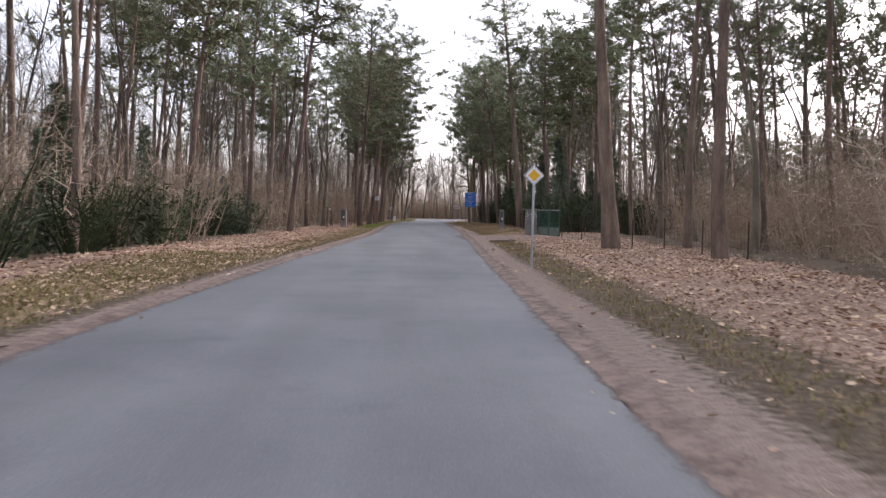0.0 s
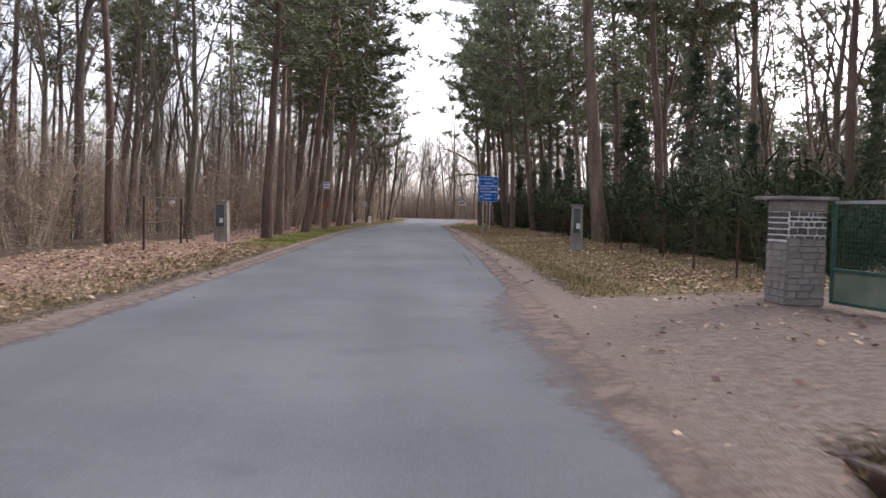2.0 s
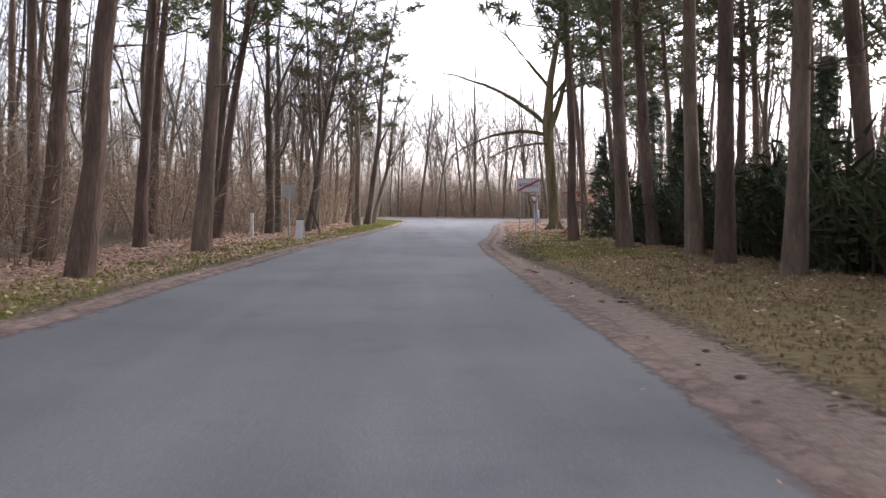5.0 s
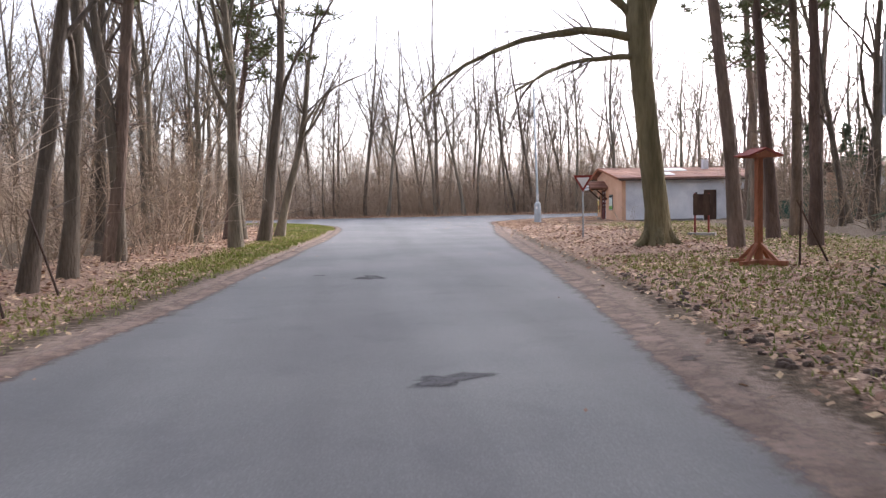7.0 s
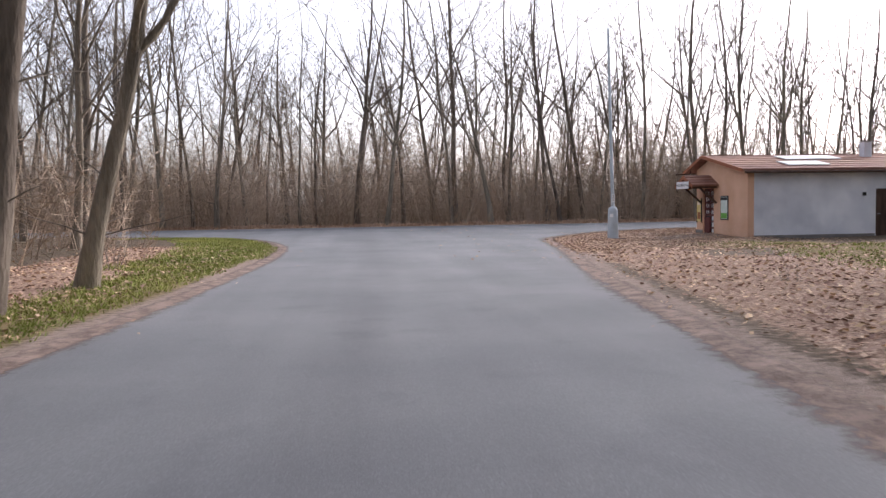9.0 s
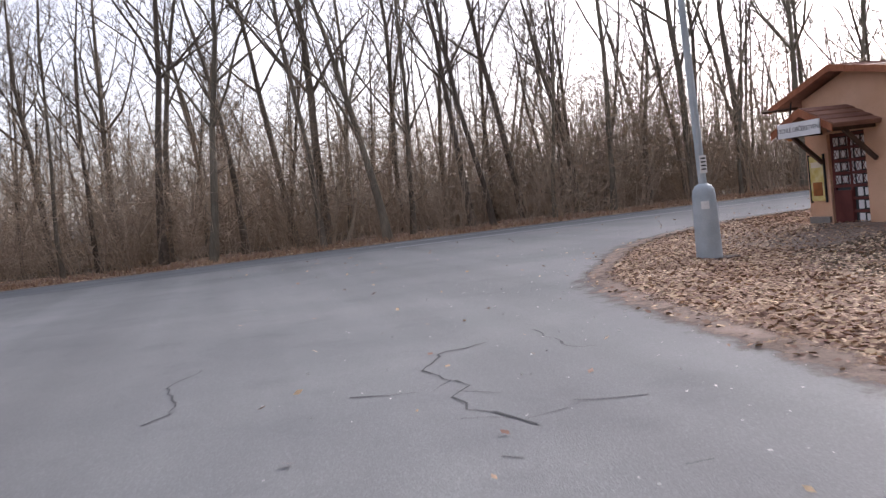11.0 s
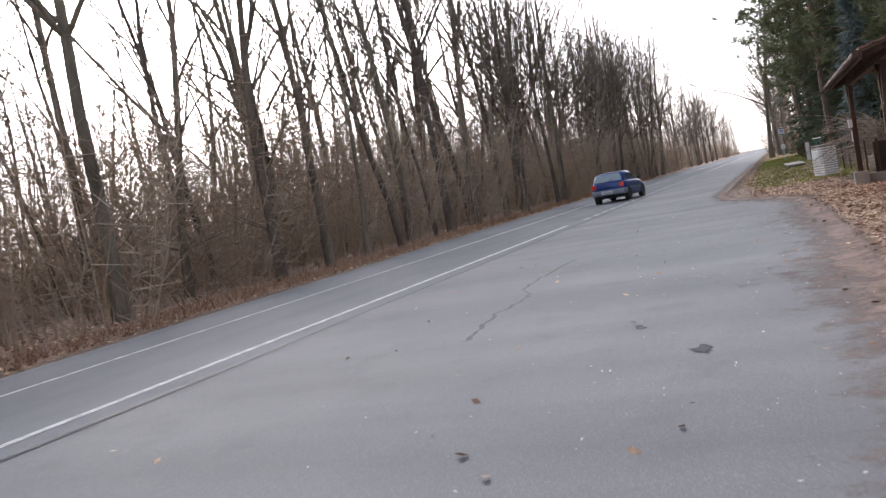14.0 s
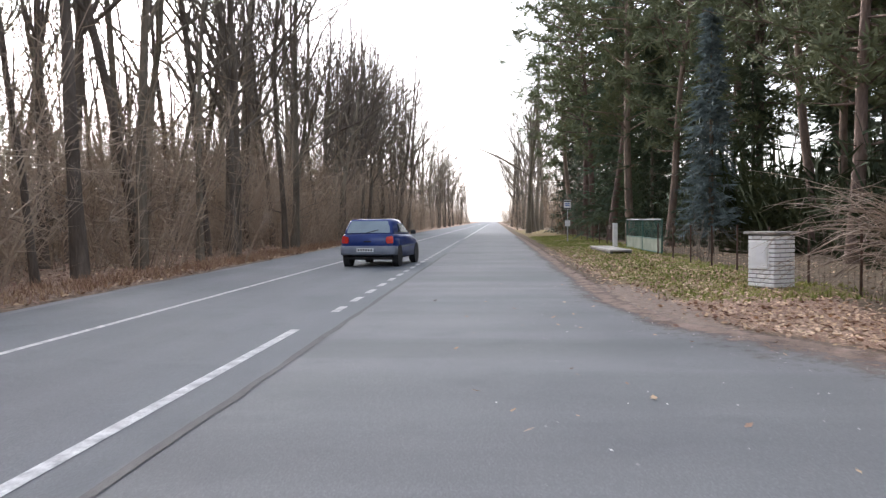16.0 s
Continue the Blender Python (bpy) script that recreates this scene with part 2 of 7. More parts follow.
LAMPGREY = mat("grey_blue_paint", (0.36, 0.41, 0.44), (0.48, 0.53, 0.56), 2.5, 0.55, 0.15, 40)
WHITE = mat("white_paint", (0.7, 0.7, 0.69), (0.84, 0.84, 0.82), 3.0, 0.5, 0.08, 40)
SIGNWHITE = mat("sign_white", (0.72, 0.72, 0.73), (0.82, 0.82, 0.82), 3.0, 0.35, 0.02, 40)
SIGNBLUE = mat("sign_blue", (0.012, 0.11, 0.42), (0.02, 0.15, 0.52), 2.0, 0.35, 0.02, 30)
SIGNYELLOW = mat("sign_yellow", (0.75, 0.43, 0.02), (0.85, 0.5, 0.03), 3.0, 0.4, 0.02, 40)
SIGNRED = mat("sign_red", (0.5, 0.02, 0.025), (0.62, 0.04, 0.04), 3.0, 0.4, 0.02, 40)
DARKRED = mat("dark_red_paint", (0.2, 0.035, 0.028), (0.3, 0.06, 0.045), 3.0, 0.5, 0.1, 40)
MAROON = mat("maroon_paint", (0.085, 0.022, 0.02), (0.15, 0.04, 0.035), 3.0, 0.5, 0.1, 40)
BLACK = mat("black_paint", (0.015, 0.015, 0.016), (0.035, 0.035, 0.037), 3.0, 0.5, 0.05, 40)
PLASTER = mat("peach_plaster", (0.6, 0.36, 0.23), (0.7, 0.45, 0.31), 1.2, 0.9, 0.35, 70)
WHITEPLASTER = mat("weathered_white_plaster", (0.54, 0.56, 0.6), (0.8, 0.81, 0.83), 0.9, 0.9, 0.4, 40)
PLINTH = mat("grey_plinth", (0.16, 0.15, 0.14), (0.26, 0.24, 0.22), 2.0, 0.9, 0.4, 40)
ROOFRED = mat("brown_red_roofing", (0.2, 0.1, 0.07), (0.32, 0.17, 0.12), 1.5, 0.8, 0.4, 40, rand=0.15)
WOODDARK = mat("dark_stained_wood", (0.045, 0.026, 0.018), (0.1, 0.06, 0.042), 5, 0.7, 0.4, 40, stretch=(1, 1, 0.2))
WOODRED = mat("red_brown_wood", (0.25, 0.085, 0.04), (0.36, 0.14, 0.07), 5, 0.65, 0.3, 40, stretch=(1, 1, 0.2))
WOODGREY = mat("weathered_wood", (0.22, 0.19, 0.16), (0.36, 0.32, 0.27), 5, 0.85, 0.4, 40, stretch=(1, 1, 0.2))
METERDOOR = mat("grey_green_meter_door", (0.06, 0.08, 0.085), (0.12, 0.15, 0.155), 2.0, 0.5, 0.1, 40)
POSTCONC = mat("weathered_post_concrete", (0.22, 0.195, 0.17), (0.37, 0.33, 0.29), 2.5, 0.9, 0.5, 40)
GREENMETAL = mat("green_painted_metal", (0.028, 0.085, 0.064), (0.055, 0.13, 0.1), 2.0, 0.5, 0.1, 40)
GREENPANEL = mat("pale_green_panel", (0.13, 0.16, 0.12), (0.22, 0.25, 0.19), 2.0, 0.6, 0.2, 40)
STONE = mat("grey_pillar_stone", (0.19, 0.17, 0.155), (0.34, 0.31, 0.285), 3, 0.9, 0.6, 40, rand=0.15)
DARKSTONE = mat("dark_pillar_stone", (0.07, 0.064, 0.058), (0.16, 0.146, 0.132), 3, 0.9, 0.6, 40, rand=0.25)
WHITEBRICK = mat("white_glazed_brick", (0.8, 0.79, 0.78), (0.9, 0.89, 0.88), 3, 0.5, 0.2, 40, rand=0.06)
MORTAR = mat("grey_mortar", (0.2, 0.19, 0.18), (0.3, 0.29, 0.28), 4, 0.95, 0.4, 60)
CARBLUE = mat("blue_car_paint", (0.005, 0.025, 0.15), (0.01, 0.038, 0.21), 1.5, 0.28, 0.0, 30, spec=0.6)
CARGREY = mat("grey_bumper_plastic", (0.2, 0.215, 0.26), (0.26, 0.28, 0.32), 3, 0.6, 0.05, 60)
RUBBER = mat("tyre_rubber", (0.02, 0.02, 0.021), (0.04, 0.04, 0.042), 5, 0.85, 0.2, 60)
RIM = mat("steel_rim", (0.3, 0.3, 0.31), (0.42, 0.42, 0.43), 4, 0.45, 0.05, 40, metal=0.5)
GLASS = mat("dark_car_glass", (0.05, 0.065, 0.07), (0.07, 0.085, 0.09), 2, 0.06, 0.0, 30, spec=0.9)
# rear glass: the sky's reflection is put into its pale base colour
CARGLASS = mat("sky_reflection_car_glass", (0.26, 0.33, 0.37), (0.33, 0.41, 0.45), 2, 0.07, 0.0, 30, spec=0.9)
TAILRED = mat("red_lamp_lens", (0.6, 0.03, 0.02), (0.72, 0.05, 0.03), 6, 0.25, 0.0, 60, spec=0.6)
POSTERYEL = mat("yellow_poster", (0.55, 0.42, 0.1), (0.7, 0.62, 0.32), 6, 0.6, 0.0, 30)
POSTERGRN = mat("green_poster", (0.1, 0.3, 0.05), (0.18, 0.42, 0.08), 6, 0.6, 0.0, 30)
POSTERPALE = mat("pale_poster", (0.5, 0.62, 0.55), (0.72, 0.78, 0.72), 4, 0.6, 0.0, 30)
ORANGESIGN = mat("brown_oval_sign", (0.2, 0.07, 0.02), (0.42, 0.15, 0.04), 4, 0.45, 0.02, 30)
CREAM = mat("cream_detail", (0.65, 0.56, 0.42), (0.76, 0.68, 0.55), 4, 0.5, 0.02, 30)


# ---- plan ----
from mathutils import geometry

RIGHT_EDGE = [(-5.2, -60), (-3.9, -30), (-2.95, 0), (-2.5, 8.7), (-1.8, 22), (-0.95, 36), (-0.27, 48), (0.22, 58), (0.65, 72), (1.2, 84),
              (1.6, 100), (1.97, 107), (2.82, 113), (3.7, 119), (4.65, 127), (6.1, 138), (7.2, 144.3), (8.0, 150), (8.8, 153.2), (9.8, 155),
              (11.4, 157.4), (13.8, 159.75), (17, 161.25), (20, 161.45), (27, 161.45), (36, 161.7), (39, 162.5), (41.2, 163.6), (44, 164),
              (80, 164), (135, 164.2), (190, 164.3), (400, 164.7), (600, 165)]
LEFT_EDGE = [(-10.6, -60), (-9.2, -30), (-8.0, 0), (-7.5, 12), (-7.0, 22), (-6.2, 36), (-5.75, 44), (-5.5, 54), (-5.3, 66), (-4.95, 80.6),
             (-4.4, 90), (-3.6, 103), (-3.0, 109), (-2.3, 115), (-1.9, 120), (-1.3, 127.4), (-0.5, 138), (-0.3, 147), (-0.9, 152),
             (-2.3, 156.5), (-5, 160), (-12, 162.6), (-24, 163.5), (-40, 163.6), (-70, 163.6), (-600, 163.6)]
FAR_EDGE = [(-600, 172.2), (-100, 172.1), (-30, 172), (0, 171.9), (20, 172.3), (46, 173.3), (78, 174), (130, 174.4), (600, 176)]


def smooth_line(pts, steps=4):
    out = []
    for i in range(len(pts) - 1):
        if (Vector(pts[i + 1]) - Vector(pts[i])).length > 20 or (i and (Vector(pts[i]) - Vector(pts[i - 1])).length > 20) or (i + 2 < len(pts) and (Vector(pts[i + 2]) - Vector(pts[i + 1])).length > 20):
            out += [Vector(pts[i]).lerp(Vector(pts[i + 1]), k / 3) for k in range(3)]
            continue
        p = [Vector(pts[max(0, min(len(pts) - 1, i + k))]) for k in (-1, 0, 1, 2)]
        for s in range(steps):
            t = s / steps
            out.append(0.5 * ((2 * p[1]) + (p[2] - p[0]) * t + (2 * p[0] - 5 * p[1] + 4 * p[2] - p[3]) * t * t + (3 * p[1] - p[0] - 3 * p[2] + p[3]) * t ** 3))
    out.append(Vector(pts[-1]))
    return out


EDGE_R, EDGE_L, EDGE_F = smooth_line(RIGHT_EDGE), smooth_line(LEFT_EDGE), smooth_line(FAR_EDGE)
ROAD = np.array([tuple(p) for p in EDGE_R] + [tuple(p) for p in reversed(EDGE_F)] + [tuple(p) for p in reversed(EDGE_L)])


def off_road(px, py):
    """Signed distance from the asphalt's edge, positive outside, for arrays of places."""
    px, py = np.atleast_1d(np.asarray(px, float)), np.atleast_1d(np.asarray(py, float))
    best = np.full(px.shape, 1e9)
    inside = np.zeros(px.shape, bool)
    a = ROAD
    b = np.roll(ROAD, -1, axis=0)
    for (ax, ay), (bx, by) in zip(a, b):
        dx, dy = bx - ax, by - ay
        k = np.clip(((px - ax) * dx + (py - ay) * dy) / (dx * dx + dy * dy + 1e-12), 0, 1)
        best = np.minimum(best, np.hypot(px - ax - k * dx, py - ay - k * dy))
        cross = (ay > py) != (by > py)
        inside ^= cross & (px < (bx - ax) * (py - ay) / (by - ay + 1e-12) + ax)
    return np.where(inside, -best, best)


def bell(v, a, b, soft):
    return np.clip((v - a) / soft + 0.5, 0, 1) * np.clip((b - v) / soft + 0.5, 0, 1)


def ground_height(px, py):
    px, py = np.atleast_1d(np.asarray(px, float)), np.atleast_1d(np.asarray(py, float))
    d = off_road(px, py)
    rise = np.clip((d - 0.4) / 3.0, 0, 1)
    wave = 0.06 * np.sin(px * 0.9 + 1.3 * np.sin(py * 0.31)) + 0.05 * np.sin(py * 0.7 + px * 0.23) + 0.03 * np.sin(px * 2.1 - py * 1.7)
    dip = bell(px, 9.5, 44, 6) * bell(py, 146, 161.5, 5)
    bank = 0.13 * bell(py, 37, 104, 6) * bell(px, 0.5, 30, 2) * np.clip((d - 1) / 3, 0, 1)
    pit = 0.4 * np.exp(-(((px - 0.9) / 0.75) ** 2 + ((py - 35.4) / 0.5) ** 2) ** 2)
    return np.where(d < 0, -0.03, -0.004 + rise * (0.07 + 0.6 * wave)) + bank - pit - 0.24 * dip * np.clip(d / 2, 0, 1)


HX, HY = np.arange(-100, 152, 0.7), np.arange(-60, 232, 0.7)
HZ = ground_height(*[m.ravel() for m in np.meshgrid(HX, HY)]).reshape(len(HY), len(HX))


def gz(x, y):
    """Height of the ground at a place, read between the knots of a table."""
    u, v = min(max((x + 100) / 0.7, 0), len(HX) - 1.001), min(max((y + 60) / 0.7, 0), len(HY) - 1.001)
    i, j = int(u), int(v)
    a, b = u - i, v - j
    return float((HZ[j, i] * (1 - a) + HZ[j, i + 1] * a) * (1 - b) + (HZ[j + 1, i] * (1 - a) + HZ[j + 1, i + 1] * a) * b)


def cover(px, py):
    """Leaf litter, grass and bare soil, 0 to 1 each."""
    d = off_road(px, py)
    side = px < 2 + (py - 60) * 0.04 - 3.2          # west of the side road
    lane = py < 150
    litter = np.zeros_like(px)
    grass = np.zeros_like(px)
    soil = np.zeros_like(px)
    west = side & lane
    east = ~side & (py < 150)
    litter = np.where(west, bell(d, 0.9, 5.2, 0.8) * 0.95, litter)
    litter = np.where(east, bell(d, np.where(py > 96, 0.95, 2.2), 8.5, 1.0), litter)
    litter = np.where(east & (py > 51) & (py < 104), 0.35 * bell(d, 2.5, 6, 1.5), litter)
    litter = np.where((py > 140) & (px > 6) & (px < 42) & (py < 163), 0.95 * bell(d, 0.15, 2.8, 0.6) + 0.35 * bell(d, 2.8, 7, 0.8), litter)
    litter = np.where((py > 158) & (px > 37), np.where(px < 62, 0.85 * bell(d, 0.7, 3.6, 0.7), 0.7 * bell(d, 0.8, 2.2, 0.6)), litter)
    grass = np.where(west, bell(d, 0.5, 2.2, 0.6) * (0.45 + 0.55 * bell(py, 62, 160, 8)) * (1 - 0.65 * bell(py, 88, 121, 8)), grass)
    grass = np.where(west & (py < 20), 0.7 * bell(d, 0.8, 3.5, 1), grass)
    grass = np.where(east & (py > 44) & (py < 106), bell(d, 1.2, 6.5, 0.8), grass)
    grass = np.where(east & (py < 42), 0.38 * bell(d, 1.0, 2.2, 0.8), grass)
    grass = np.where(east & (py > 108) & (py < 150), 0.8 * bell(d, 5.0, 9.5, 1.6), grass)
    grass = np.where((py > 156) & (px > 44) & (px < 140), bell(d, 0.9, 4.5, 0.6), grass)
    grass = np.where((py > 140) & (px < 0), bell(d, 0.4, 3.2, 0.7), grass)
    soil = np.where(west, bell(d, -1, 0.55, 0.5), soil)
    soil = np.where(east, bell(d, -1, np.where(py > 96, 0.65, 0.95), 0.5), soil)
    soil = np.where((py > 144), bell(d, -1, 0.2, 0.3), soil)
    soil = np.maximum(soil, bell(px, -0.8, 6.5, 1.5) * bell(py, 36.5, 44.5, 1.5))       # gateway
    soil = np.maximum(soil, 0.75 * bell(px, 13.2, 42, 1.5) * bell(py, 155.0, 159.3, 1.2))  # yard in front of the kiosk
    soil = np.maximum(soil, bell(px, 36, 48, 2) * bell(py, 162.9, 164.2, 0.6))
    north = py > 172
    soil = np.where(north, 0.3 * bell(d, -1, 0.4, 0.4), soil)
    litter = np.where(north, 0.55 * bell(d, 0.3, 6, 1) + 0.25, litter)
    grass = np.where(north, 0.4 * bell(d, 0.2, 1.2, 0.5), grass)
    return np.clip(litter, 0, 1), np.clip(grass, 0, 1), np.clip(soil, 0, 1)


# ---- mesh helpers ----
def mesh_from(name, V, F, mats, idx=None, smooth=False):
    """A mesh from vertex and triangle arrays."""
    V, F = np.asarray(V, np.float32), np.asarray(F, np.int32)
    me = bpy.data.meshes.new(name)
    me.vertices.add(len(V))
    me.vertices.foreach_set("co", V.ravel())
    me.loops.add(F.size)
    me.loops.foreach_set("vertex_index", F.ravel())
    me.polygons.add(len(F))
    me.polygons.foreach_set("loop_start", np.arange(0, F.size, F.shape[1], dtype=np.int32))
    for m in mats:
        me.materials.append(m)
    if idx is not None:
        me.polygons.foreach_set("material_index", np.asarray(idx, np.int32))
    me.update(calc_edges=True)
    if smooth:
        me.polygons.foreach_set("use_smooth", np.ones(len(F), bool))
    return me


def part(name, bm, material, parent=None, label="", smooth=False):
    """Links a bmesh as one mesh object under a thing or a part."""
    me = bpy.data.meshes.new(name)
    bm.normal_update()
    bm.to_mesh(me)
    bm.free()
    me.materials.append(material)
    if smooth:
        for f in me.polygons:
            f.use_smooth = True
    ob = new(name, me)
    if parent:
        ob.parent = parent
    return tagged(ob, label)


def thing(name, m, label, category, group="", kind=""):
    ob = new(name)
    ob.empty_display_size = 0.2
    ob.matrix_basis = m
    return tagged(ob, label, category, group, kind)


def box(bm, x, y, z, sx, sy, sz, m=None, bevel=0.0):
    """Adds a box with its centre at x, y, z."""
    r = bmesh.ops.create_cube(bm, size=1)
    bmesh.ops.scale(bm, vec=(sx, sy, sz), verts=r["verts"])
    vs = r["verts"]
    if bevel:
        es = list({e for v in vs for e in v.link_edges})
        vs = list({v for f in bmesh.ops.bevel(bm, geom=es, offset=bevel, segments=2, affect="EDGES", profile=0.5)["faces"] for v in f.verts} | {v for v in vs if v.is_valid})
    if m is not None:
        bmesh.ops.transform(bm, matrix=m, verts=vs)
    bmesh.ops.translate(bm, vec=(x, y, z), verts=vs)
    return bm


def one_box(x, y, z, sx, sy, sz, bevel=0.0, m=None):
    return box(bmesh.new(), x, y, z, sx, sy, sz, m, bevel)


def rod(bm, a, b, r1, r2=None, seg=12):
    """Adds a round bar from a to b."""
    a, b = Vector(a), Vector(b)
    r = bmesh.ops.create_cone(bm, cap_ends=True, segments=seg, radius1=r1, radius2=r1 if r2 is None else r2, depth=(b - a).length)
    q = (b - a).to_track_quat("Z", "Y").to_matrix().to_4x4()
    bmesh.ops.transform(bm, matrix=Matrix.Translation((a + b) / 2) @ q, verts=r["verts"])
    return bm


def one_rod(a, b, r1, r2=None, seg=12):
    return rod(bmesh.new(), a, b, r1, r2, seg)


def prism(bm, outline, axis, lo, hi):
    """Adds a solid with the given outline (pairs) pushed along x, y or z."""
    def at(u, v, w):
        return {"x": (w, u, v), "y": (u, w, v), "z": (u, v, w)}[axis]
    a = [bm.verts.new(at(u, v, lo)) for u, v in outline]
    b = [bm.verts.new(at(u, v, hi)) for u, v in outline]
    n = len(outline)
    bm.faces.new(a)
    bm.faces.new(b[::-1])
    for i in range(n):
        bm.faces.new((a[i], b[i], b[(i + 1) % n], a[(i + 1) % n])[::-1])
    bmesh.ops.recalc_face_normals(bm, faces=bm.faces)
    return bm


def lettering(name, text, size, m, material, parent, depth=0.002):
    """Raised letters as a mesh, centred on the pose m (reading along its x, upright along its y)."""
    cu = bpy.data.curves.new(name, "FONT")
    cu.body, cu.size, cu.extrude = text, size, depth
    cu.align_x, cu.align_y, cu.resolution_u = "CENTER", "CENTER", 2
    tmp = bpy.data.objects.new(name, cu)
    me = bpy.data.meshes.new_from_object(tmp)
    bpy.data.objects.remove(tmp)
    me.materials.clear()
    me.materials.append(material)
    ob = new(name, me)
    ob.parent = parent
    ob.matrix_basis = m
    return ob


# ---- ground and roads ----
def axis_steps(spans):
    out = []
    for a, b, s in spans:
        out += list(np.arange(a, b, s))
    return np.array(sorted(set(np.round(out, 3))))


gx = axis_steps([(-700, -100, 60), (-100, -30, 7), (-30, -14, 1.6), (-14, 24, 0.55), (24, 70, 1.1), (70, 150, 3.5), (150, 760, 60)])
gy = axis_steps([(-600, -60, 60), (-60, -8, 5), (-8, 172, 0.75), (172, 182, 0.8), (182, 230, 6), (230, 900, 60)])
X, Y = np.meshgrid(gx, gy)
px, py = X.ravel(), Y.ravel()
Z = ground_height(px, py)
near = (np.abs(px) < 160) & (py > -70) & (py < 240)
Z = np.where(near, Z, -0.05)
nx, ny = len(gx), len(gy)
q = (np.arange(ny - 1)[:, None] * nx + np.arange(nx - 1)[None, :]).ravel()
F = np.stack([q, q + 1, q + nx + 1, q + nx], 1)
me = mesh_from("ground", np.stack([px, py, Z], 1), F, [GROUND], smooth=True)
lit, gra, soi = cover(px, py)
attr = me.color_attributes.new("cover", "FLOAT_COLOR", "POINT")
attr.data.foreach_set("color", np.stack([lit, gra, soi, np.ones_like(lit)], 1).astype(np.float32).ravel())
ground = tagged(new("ground", me), "brown forest floor with leaf litter, dry grass and bare soil", "ground", kind="structure")

def ragged(points, amount, step=0.35):
    """The line cut into short pieces with a crumbled, uneven course."""
    rng = random.Random(3)
    out = []
    for a, b in zip(points, points[1:]):
        d = b - a
        n = max(1, min(60, int(d.length / step)))
        side = Vector((-d.y, d.x)).normalized()
        for k in range(n):
            p = a + d * k / n
            out.append(p + side * (amount * (0.6 * math.sin(p.x * 1.9 + p.y * 1.3) + 0.5 * math.sin(p.y * 3.7 - p.x * 2.2) + rng.uniform(-0.4, 0.4))))
    return out + [points[-1]]


def flat_sheet(name, outline, z, material):
    """A flat sheet inside a closed outline, cut into well-shaped triangles."""
    n = len(outline)
    vs, _, fs, *_ = geometry.delaunay_2d_cdt([Vector((p[0], p[1])) for p in outline], [(k, (k + 1) % n) for k in range(n)], [list(range(n))], 1, 1e-5)
    me = bpy.data.meshes.new(name)
    me.from_pydata([(v.x, v.y, z) for v in vs], [], [list(f) for f in fs])
    me.materials.append(material)
    me.update()
    return new(name, me)


loop = ragged(EDGE_R, 0.03) + list(reversed(ragged(EDGE_F, 0.03))) + list(reversed(ragged(EDGE_L, 0.03)))
road = tagged(flat_sheet("road", loop, 0.0, ASPHALT), "worn pale grey asphalt forest road and junction", "road", kind="structure")


lane = [Vector((-590, 167.75)), Vector((590, 167.75))] + [p - Vector((0, 0.25)) for p in reversed(EDGE_F)]
tagged(flat_sheet("carriageway", lane, 0.004, MAINASPHALT), "darker blue-grey asphalt of the main road's lanes", "road", kind="structure")


def fringe(name, line, out, width, label, reach=0.5):
    """Washed soil lying over the crumbling edge of the asphalt: out is +1 where outside lies to the line's right."""
    V, F, K = [], [], []
    for a, b in zip(line, line[1:]):
        d = b - a
        if d.length < 0.05:
            continue
        n = max(1, int(d.length / 0.45))
        side = Vector((d.y, -d.x)).normalized() * out
        for k in range(n):
            p = a + d * k / n
            w = width(p.x, p.y) * (1 + 0.3 * math.sin(p.x * 0.8 + p.y * 0.63))
            near = min(reach, 0.45) if p.y > 144 else reach
            for o, c in ((-w, 0.0), (-0.45 * w, 0.3), (0.02, 0.72), (0.4 * near, 0.7), (near, 0.0)):
                q = p + side * o
                V.append((q.x, q.y, 0.0055 if o < 0 else 0.008 if o < 0.1 else 0.022))
                K.append(c)
    for i in range(len(V) // 5 - 1):
        for j in range(4):
            a = i * 5 + j
            F.append((a, a + 5, a + 6, a + 1))
    me = mesh_from(name, V, F, [FRINGE], smooth=True)
    at = me.color_attributes.new("cover", "FLOAT_COLOR", "POINT")
    at.data.foreach_set("color", np.repeat(np.array(K, np.float32)[:, None], 4, 1).ravel())
    tagged(new(name, me), label, "road edge", kind="structure")


fringe("road_edge_soil", [p for p in EDGE_R if p.y > -12 and p.x < 100], 1, lambda x, y: (1.4 if 24 < x < 42 else 1.0) * float(np.interp(y, [36, 38, 44, 46, 108, 144, 150, 158, 161.5, 164.2], [0.18, 1.0, 1.0, 0.18, 0.22, 0.4, 0.4, 0.5, 0.9, 0.5])), "pinkish sandy soil washed over the asphalt's edge")
fringe("road_edge_soil", [p for p in EDGE_L if p.y > -12 and p.x > -30], -1, lambda x, y: 0.25, "brown soil along the crumbling asphalt edge", 0.4)


def stripe(name, material, y, x0, x1, width, z, label, step=2.0, rag=0.0):
    """A painted or tarred line along the main road."""
    rng = random.Random(int(y * 10 + x0))
    n = max(2, int((x1 - x0) / step))
    V, F = [], []
    for i in range(n + 1):
        x = x0 + (x1 - x0) * i / n
        o = rng.uniform(-rag, rag)
        w = width * (1 + rng.uniform(-0.6, 0.6) * min(1, rag * 30)) / 2
        V += [(x, y + o - w, z), (x, y + o + w, z)]
    for i in range(n):
        a = 2 * i
        F.append((a, a + 2, a + 3, a + 1))
    ob = new(name, mesh_from(name, V, F, [material]))
    return tagged(ob, label, "road marking", kind="structure")


